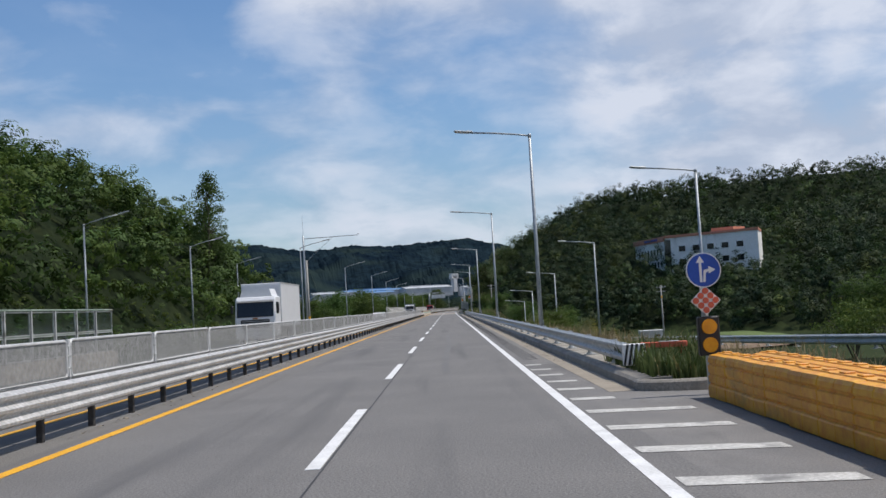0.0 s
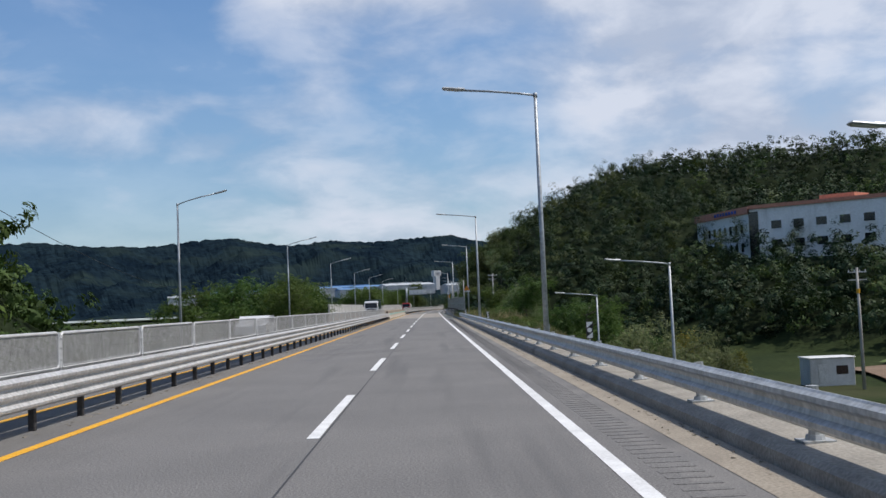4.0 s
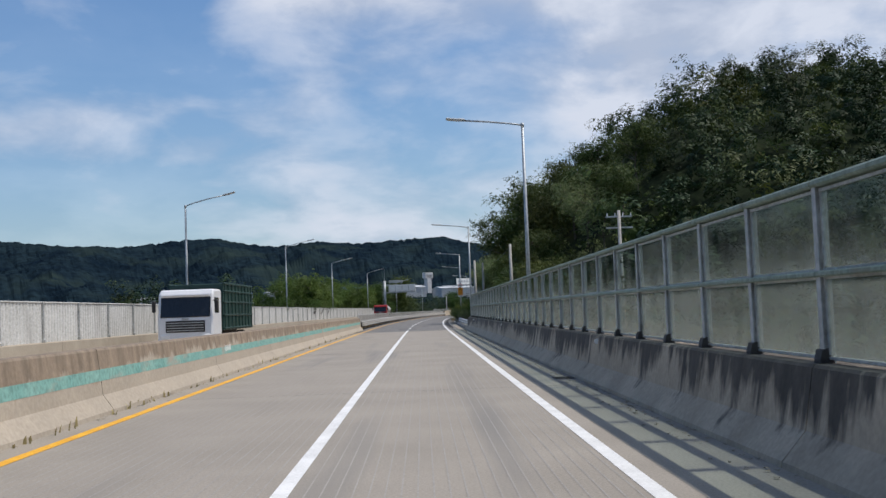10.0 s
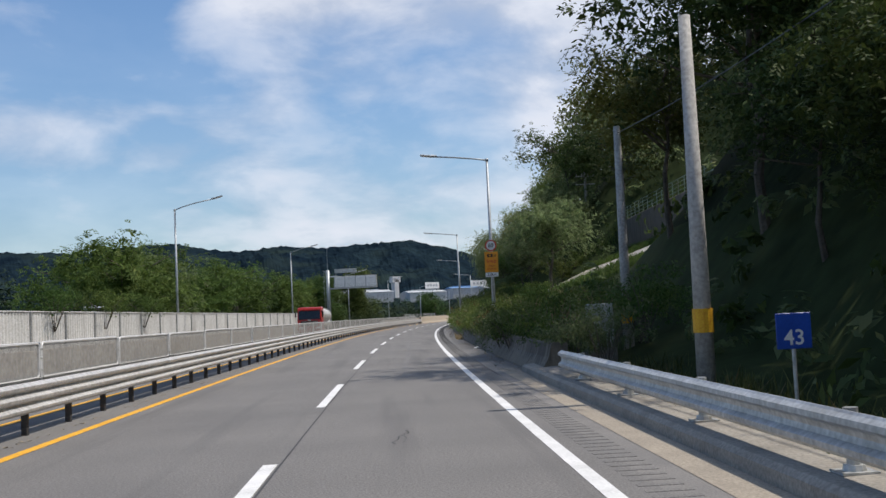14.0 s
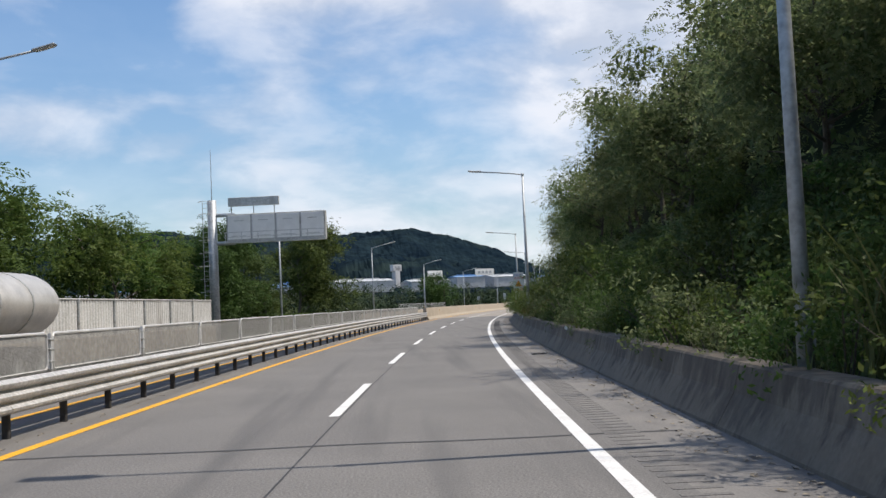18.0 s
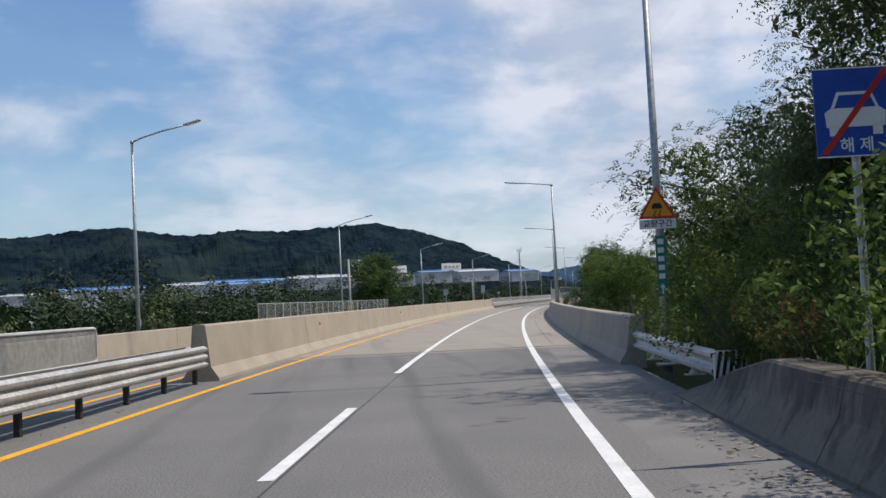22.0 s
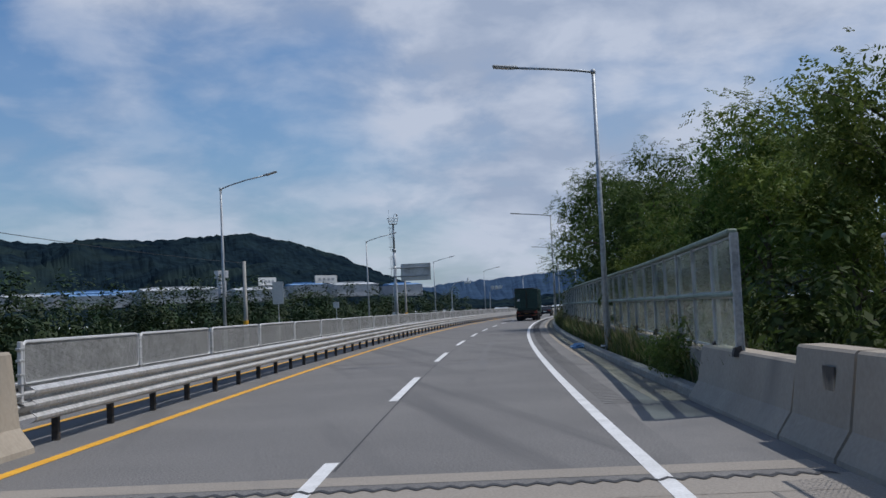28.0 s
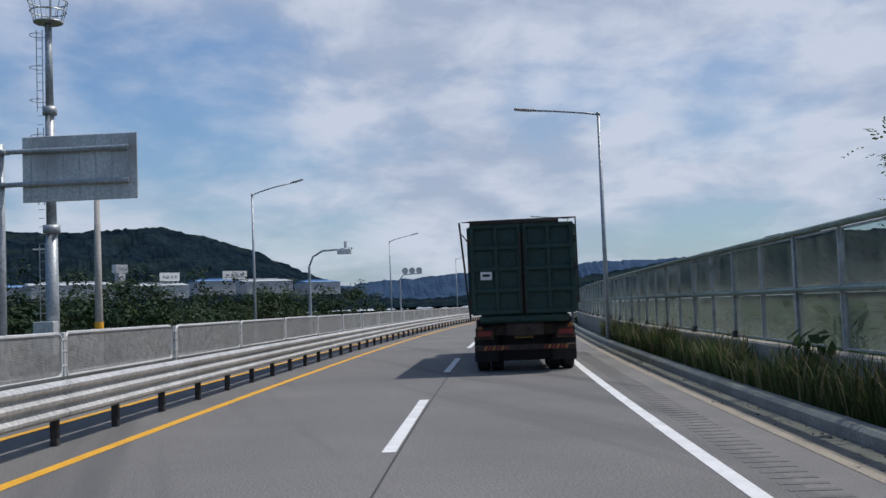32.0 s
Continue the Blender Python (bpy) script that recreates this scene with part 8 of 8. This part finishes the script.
hillside_path()
wall = thing("hillside_wall", label="low grey wall with a green railing above the slope", category="wall", kind="structure")
part("wall_body", Shape().extrude([(18.6, 5.0), (18.6, 8.3), (18.65, 8.35), (19.0, 8.35), (19.0, 5.0)], [rm(s, 0) for s in np.linspace(364, 393, 8)]), M_WALL, wall)
rail_post = Shape().tube((0, 0, 0), (0, 0, 1.0), 0.025, n=6).mesh("railing_post", M_GREEN)
for s in np.arange(364.5, 393, 1.5):
    part("railing_post", rail_post, None, wall, at=rm(s, 18.75, 8.34))
for z in (8.6, 8.85, 9.1, 9.33):
    part("railing_bar", Shape().path([tuple(rp(s, 18.75, z)) for s in np.linspace(364.2, 393, 8)], 0.018, 5), M_GREEN, wall)
random.seed(77)
for s, lat, k in ((336, 11.5, 0.95), (342, 13.5, 1.05), (347, 11.8, 0.8), (331, 13.0, 0.9), (398, 15.5, 0.9)):
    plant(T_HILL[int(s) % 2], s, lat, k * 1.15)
T_SLOPE = tree_kind("tree", "large dense grey-green tree on the slope", "slope trees", 95, 10.5, 9.0, 150, 9, 0.22, M_LEAF_B, 0.2, droop=0.35, spread=0.09, feather=(8, 0.75, 24))
plant(T_SLOPE, 383.5, 12.0, 0.74)
for s, lat, k in ((393, 11.4, 0.55), (397.5, 11.8, 0.62), (402, 11.4, 0.6), (406, 12.4, 0.66), (410.5, 11.6, 0.6), (399, 14.2, 0.7), (404, 14.8, 0.75)):
    plant((T_NEAR + T_DARK)[int(s) % 6], s, lat, k)
for s, lat, k in ((391, 9.6, 1.0), (394.5, 9.2, 1.1), (398, 9.8, 1.1), (401.5, 9.3, 1.2), (405, 9.8, 1.1), (409, 9.4, 1.1), (412.5, 9.9, 1.1)):
    plant(BUSH_FINE[int(s) % 2], s, lat, k)
for s, lat, k in ((377.5, 10.2, 0.6), (384, 10.2, 0.7), (380.5, 10.8, 0.55), (388, 13.0, 0.9), (390, 14.3, 0.9)):
    plant(BUSH[1], s, lat, k)
grass("grass", "sunlit yellow-green grass on the slope above the path", ((360, 392), (11.4, 24.0)), 30000, 0.2, 0.6, M_LEAF_Y, 31, off_path=True)
grass("grass", "rough grass on the slope below the path", ((356, 392), (8.5, 10.2)), 7000, 0.35, 0.9, M_GRASS, 32)
# bushes that hang over the retaining wall, with dry and reddish patches
M_LEAF_R = leaf_material("leaf_reddish", (0.09, 0.07, 0.025), (0.2, 0.13, 0.05), (0.28, 0.1, 0.05))
BUSH_RED = bush_kind(78, 30, 30, 0.065, M_LEAF_R, "reddish brown creeper hanging over the wall")
for s in np.arange(338, 498, 5.3):
    plant(random.choice((BUSH_FINE[0], BUSH_FINE[1], BUSH_RED, BUSH_FINE[2])), s + random.uniform(-2, 2), random.uniform(5.45, 5.75), random.uniform(0.32, 0.55), z=random.uniform(0.2, 0.5))
for s in np.arange(343, 390, 1.9):
    plant(random.choice((*BUSH_FINE, *BUSH_DARK, BUSH_FINE[0], BUSH_DARK[0], BUSH_RED)), s + random.uniform(-1, 1), random.uniform(5.15, 5.5), random.uniform(0.55, 0.85), z=random.uniform(0.1, 0.4))
grass("grass", "tall dry reed grass among the bushes", ((338, 380), (6.0, 8.0)), 900, 0.9, 1.7, M_DRY, 33, 0.7)

for s, lat, k, z in ((471.6, 6.0, 0.75, 1.35), (470.2, 6.3, 0.7, 1.1), (472.6, 5.6, 0.5, 1.6)):
    plant(BUSH_FINE[1], s, lat, k, z=z)

# ---- marks and small things on the road ----
def ribbon_between(pts, w, mat, name, label):
    sh = Shape()
    for s, lat in pts:
        sh.v += [tuple(rp(s, lat - w / 2, 0.0035)), tuple(rp(s, lat + w / 2, 0.0035))]
    sh.f += [(2 * i, 2 * i + 1, 2 * i + 3, 2 * i + 2) for i in range(len(pts) - 1)]
    flat(name, sh, mat, label, parent=road)


M_SKID = surface("skid_rubber", (0.15, 0.142, 0.128), (0.2, 0.19, 0.17), 0.8, scale=1.5, fine=30, bump=0.1, amount=0.4)
ribbon_between([(588, 0.82), (600, 0.9), (612, 0.98), (618, 1.02)], 0.16, M_SKID, "skid_mark", "dark curved skid mark on the deck")
ribbon_between([(588, 1.22), (600, 1.2), (612, 1.24), (618, 1.25)], 0.16, M_SKID, "skid_mark", "dark curved skid mark on the deck")
M_GROOVE = surface("groove_shadow", (0.282, 0.263, 0.235), (0.327, 0.306, 0.274), 0.85, scale=0.6, fine=20, bump=0.0, amount=0.3)
# lengthwise grooves in the bridge decks
for a, b in (B1, B2):
    sh = Shape()
    for lat in np.arange(-3.4, 3.15, 0.145):
        if abs(lat) > 0.12:
            st = strip(a + 1.0, b - 1.0, [(lat - 0.008, 0), (lat + 0.008, 0)], 0.0025, 8.0)
            sh.add(st.v, st.f)
    tagged(flat("deck_groove", sh, M_GROOVE, "fine lengthwise grooves in the concrete deck", parent=road), kind="stuff")
ribbon_between([(s, 4.02) for s in np.linspace(514, 622, 28)], 0.04, M_SKID, "seam", "dark seam along the bridge shoulder")
ribbon_between([(s, 3.62) for s in np.linspace(230, 302.5, 20)], 0.03, M_SKID, "seam", "dark seam along the bridge shoulder")


def drain(s, lat):
    o = thing("drain_grate", rm(s, lat, 0.006), "small rusty steel drain grate in the shoulder", "drain", "drain grates")
    part("frame", Shape().box((0, -0.28, 0.004), (0.42, 0.05, 0.012)).box((0, 0.28, 0.004), (0.42, 0.05, 0.012)).box((-0.19, 0, 0.004), (0.05, 0.6, 0.012)).box((0.19, 0, 0.004), (0.05, 0.6, 0.012)), M_POST, o)
    for i in range(6):
        part("bar", Shape().box((0, -0.22 + i * 0.088, 0.004), (0.36, 0.03, 0.01)), M_POST, o)


for s, lat in ((80, 4.1), (424.6, 4.33), (245, 4.4), (285, 4.4)):
    drain(s, lat)
M_BAG = plain("blue_plastic", (0.16, 0.3, 0.5), 0.45)
bag = thing("litter_bag", rm(650.7, 4.85, 0.0), "crumpled pale blue plastic bag on the shoulder", "litter")
sh = Shape()
v, f = [], []
for i in range(5):
    for k in range(10):
        a = k * math.pi / 5
        r = (0.2, 0.24, 0.2, 0.12, 0.03)[i] * (1 + 0.25 * math.sin(k * 2.3 + i * 1.7))
        v.append((r * math.cos(a) * 1.3, r * math.sin(a), (0.0, 0.06, 0.13, 0.18, 0.2)[i] + 0.02 * math.sin(k * 3 + i)))
f = [(i * 10 + k, i * 10 + (k + 1) % 10, (i + 1) * 10 + (k + 1) % 10, (i + 1) * 10 + k) for i in range(4) for k in range(10)] + [tuple(range(40, 50))]
part("bag", sh.add(v, f), M_BAG, bag)
paper = thing("litter_paper", rm(355.2, 4.75, 0.0, 30), "crumpled white paper scrap on the shoulder", "litter")
part("scrap", Shape().add([(-0.2, -0.05, 0.01), (0.1, -0.08, 0.05), (0.24, 0.0, 0.02), (0.12, 0.09, 0.07), (-0.1, 0.1, 0.03), (0.0, 0.0, 0.09)],
                          [(0, 1, 5), (1, 2, 5), (2, 3, 5), (3, 4, 5), (4, 0, 5), (4, 3, 2, 1, 0)]), M_SIGNWHITE, paper)


def reflector(s, lat, z, mat, label, yaw=0):
    o = thing("road_reflector", rm(s, lat, z, yaw), label, "reflector", "barrier reflectors")
    part("disc", plate(disc(0.055, 18), -0.03, 0.0), mat, o)
    part("bracket", Shape().box((0.03, 0.02, -0.01), (0.06, 0.03, 0.04), ch=0.006), M_STEEL, o)


for s, lat, z in ((243.8, 4.98, 0.83), (269.8, 4.98, 0.83), (295.8, 4.98, 0.83), (372.4, 5.16, 0.75), (398.4, 5.16, 0.75), (424.4, 5.16, 0.75), (450.4, 5.16, 0.75), (476.4, 5.16, 0.75)):
    reflector(s, lat, z, M_SIGNWHITE, "round white reflector on the concrete wall")
for s in (519, 545, 571, 597):
    reflector(s, -4.42, 0.96, M_AMBER, "small orange reflector on the median barrier")
route = thing("route_sign", rm(323, 7.0, 0), "small blue route sign with white numerals on a post", "road sign")
rpn = part("plate", Shape().box((0, 0, 1.15), (0.5, 0.02, 0.5), ch=0.008), M_BLUE, route)
lettering("43", 0.3, M_SIGNWHITE, rpn, 0, -0.016, 1.05)
part("post", Shape().tube((0, 0.04, -0.6), (0, 0.04, 1.4), 0.03, n=8), M_STEEL, route)
kb = thing("equipment_cabinet", rm(337, 7.0, 0.2), "plain grey steel equipment cabinet on a plinth", "cabinet")
part("plinth", Shape().box((0, 0, 0.05), (0.8, 0.55, 0.5), ch=0.01), M_KERB, kb)
part("body", Shape().box((0, 0, 0.9), (0.7, 0.45, 1.2), ch=0.02), M_BACK, kb)
part("door", Shape().box((0, -0.235, 0.9), (0.6, 0.02, 1.08), ch=0.006), M_BACK, kb)
part("handle", Shape().box((0.22, -0.255, 0.9), (0.03, 0.03, 0.14), ch=0.006), M_BLACK, kb)
plate_dark = thing("wall_plate", rm(623.9, 5.16, 0.72, 0), "dark square plate set in the parapet", "plate")
part("plate", Shape().box((-0.004, 0, 0), (0.02, 0.34, 0.3), ch=0.004), M_OLD, plate_dark)

# yellow-green scrub behind the guardrail where the ramp falls away
random.seed(9)
for s, lat, k in ((54, 8.2, 0.6), (56.5, 7.4, 0.55), (58, 8.8, 0.65), (60.5, 7.6, 0.6), (63, 8.6, 0.6), (66, 7.6, 0.5), (70, 8.4, 0.5), (75, 7.8, 0.5), (82, 8.0, 0.5), (90, 8.0, 0.5)):
    plant(BUSH[1], s, lat, k, squash=1.1)
plant(T_NEAR[1], 57.5, 8.6, 0.3)
plant(T_NEAR[2], 61, 9.2, 0.32)


# ---- cracks, patches and wheel marks in the asphalt ----
def crack(s, lat, length, along, seed):
    """A branching hairline crack, sealed dark."""
    rng = random.Random(seed)
    sh = Shape()
    for b in range(2):
        p = [s + rng.uniform(-0.3, 0.3) * b, lat + rng.uniform(-0.4, 0.4) * b]
        n = max(4, int(length / 0.22))
        pts = []
        for i in range(n):
            pts.append(tuple(p))
            p[0] += (0.22 if along else 0.07) * rng.uniform(0.2, 1.4)
            p[1] += (0.05 if along else 0.2) * rng.uniform(-1.2, 1.6 if b != 1 else 0.9)
        k = len(sh.v)
        w = 0.009 if b == 0 else 0.005
        for a, c in pts:
            sh.v += [tuple(rp(a - w, c - w, 0.0028)), tuple(rp(a + w, c + w, 0.0028))]
        sh.f += [(k + 2 * i, k + 2 * i + 1, k + 2 * i + 3, k + 2 * i + 2) for i in range(n - 1)]
    flat("crack", sh, M_TAR, parent=road)


for i, (s, lat, n, along) in enumerate(((50.6, 1.6, 1.5, False), (51.4, 1.9, 1.2, False), (33, 2.2, 1.4, True), (87, -1.8, 1.6, False), (131, 1.2, 1.8, True), (152, 2.4, 1.3, False), (186, 1.5, 2.0, True),
                                        (194.5, -1.4, 1.6, True), (204, 1.0, 1.5, False), (322, 1.4, 2.0, True), (347, 1.2, 3.0, True), (366, 1.7, 3.2, True), (389, -1.6, 2.0, False), (438, 1.5, 1.8, True),
                                        (470, 1.1, 2.4, True), (494, 2.0, 2.4, False), (507, 0.9, 1.6, False), (636, 1.3, 2.2, True), (661, 2.2, 1.8, False), (684, 1.3, 2.5, True), (706, -1.5, 2.0, True))):
    crack(s, lat, n, along, 100 + i)
M_WHEEL = surface("polished_track", (0.122, 0.118, 0.112), (0.162, 0.156, 0.147), 0.75, scale=0.5, fine=38, bump=0.3, amount=0.7, stain=(0.15, 0.145, 0.137), stain_scale=(2.5, 0.08, 1), stain_at=0.5)
for s0, s1, lat, w in ((338, 372, 1.62, 0.16), (640, 668, 1.5, 0.22), (668, 700, 1.75, 0.2), (18, 52, 1.4, 0.2), (172, 200, 1.7, 0.18)):
    ribbon_between([(q, lat + 0.06 * math.sin(q * 0.2)) for q in np.linspace(s0, s1, 12)], w, M_WHEEL, "tyre_track", "darker polished tyre track")
M_DIRT = surface("road_dirt", (0.2, 0.17, 0.125), (0.29, 0.25, 0.19), 0.95, scale=2.0, fine=18, bump=0.3, amount=0.5)


def grit(name, label, area, n, seed, size):
    """Scattered grit and leaf litter: small flat chips."""
    rng = np.random.default_rng(seed)
    (a, b), (l0, l1) = area
    sh = Shape()
    for s, lat, r, t in zip(rng.uniform(a, b, n), (l0 + (l1 - l0) * np.sqrt(rng.random(n))), rng.uniform(0.4, 1.0, n) * size, rng.uniform(0, 6.28, n)):
        k = len(sh.v)
        m = rp(s, lat, 0.008)
        sh.v += [tuple(m + Vector((r * math.cos(t + q), r * math.sin(t + q) * 0.7, 0.006 + 0.01 * math.sin(q * 2 + t)))) for q in (0, 1.7, 3.0, 4.6)]
        sh.f.append((k, k + 1, k + 2, k + 3))
    tagged(flat(name, sh, M_DIRT, label, "litter"), kind="stuff")


grit("leaf_litter", "brown leaf litter and grit along the wall foot", ((336, 497), (4.1, 4.9)), 2600, 1, 0.05)
grit("leaf_litter", "grit along the bridge parapet foot", ((231, 303), (4.1, 4.66)), 900, 2, 0.045)
grit("leaf_litter", "grit and dry leaves along the kerb", ((20, 229), (4.2, 4.64)), 1500, 3, 0.04)
grit("leaf_litter", "grit and dry leaves along the verge kerb", ((631, 740), (4.4, 5.0)), 900, 4, 0.045)
grit("leaf_litter", "grit along the median foot", ((0, 230), (-4.0, -4.3)), 700, 5, 0.05)
grit("leaf_litter", "grit along the median barrier foot", ((231, 500), (-3.95, -4.2)), 700, 6, 0.05)


# painted marks on the median barrier, cable conduit on the wall, parked pick-ups beyond the opposite road
for i in range(6):
    sh = Shape().add([rp(252.0 + i * 0.16 + a, -4.398 - 0.017 * (z - 0.66) / 0.14, z) for a, z in ((0, 0.66), (0.09, 0.66), (0.12, 0.82), (0.03, 0.82))], [(0, 1, 2, 3)])
    me = sh.mesh("paint_bar", M_SIGNWHITE)
    tagged(new("paint_bar", me), "short white painted bar on the concrete barrier", "marking", "painted bars")
tagged(new("conduit", Shape().path([tuple(rp(s, 5.19, 0.66)) for s in np.linspace(440, 491, 14)], 0.014, 6).mesh("conduit", M_BLACK)), "thin black cable clipped along the wall", "cable")


def pickup(s, lat, z, yaw, label):
    o = thing("pickup_truck", rm(s, lat, z, yaw), label, "truck", "parked pick-ups")
    part("cab", Shape().extrude([(-0.8, 0.5), (-0.8, 1.1), (-0.68, 1.85), (0.68, 1.85), (0.8, 1.1), (0.8, 0.5)], [Matrix.Translation((0, y, 0)) for y in (0.0, 1.6)]), M_CABWHITE, o)
    part("windscreen", Shape().box((0, -0.02, 1.45), (1.35, 0.05, 0.55), ch=0.02), M_DARKGLASS, o)
    part("cargo_bed", Shape().box((0, 3.1, 0.95), (1.65, 2.9, 0.5), ch=0.03), M_CABWHITE, o)
    for sx in (-1, 1):
        for y in (0.7, 3.6):
            wheel(o, sx * 0.72, y, 0.32, 0.2)


for s, lat, yaw in ((768, -19, 80), (773, -19.5, 75), (779, -20, 85), (784, -20, 80)):
    pickup(s, lat, float(land(np.array([s]), np.array([lat]))[0]), yaw, "small white pick-up truck parked beyond the road")


grass("grass", "tall bright reeds among the bushes above the wall", ((384, 404), (5.7, 7.6)), 2200, 0.9, 1.9, M_GRASS, 41, 0.75, 0.5)
grass("grass", "weed tufts at the foot of the retaining wall", ((372, 376), (4.5, 4.9)), 260, 0.1, 0.4, M_DRY, 42, 0.0, 0.6)
random.seed(15)
for s in (206.5, 209.5, 213, 216, 219.5, 223):
    plant(BUSH_DARK[int(s) % 2], s, random.uniform(5.0, 5.3), random.uniform(0.3, 0.45), z=0.0)
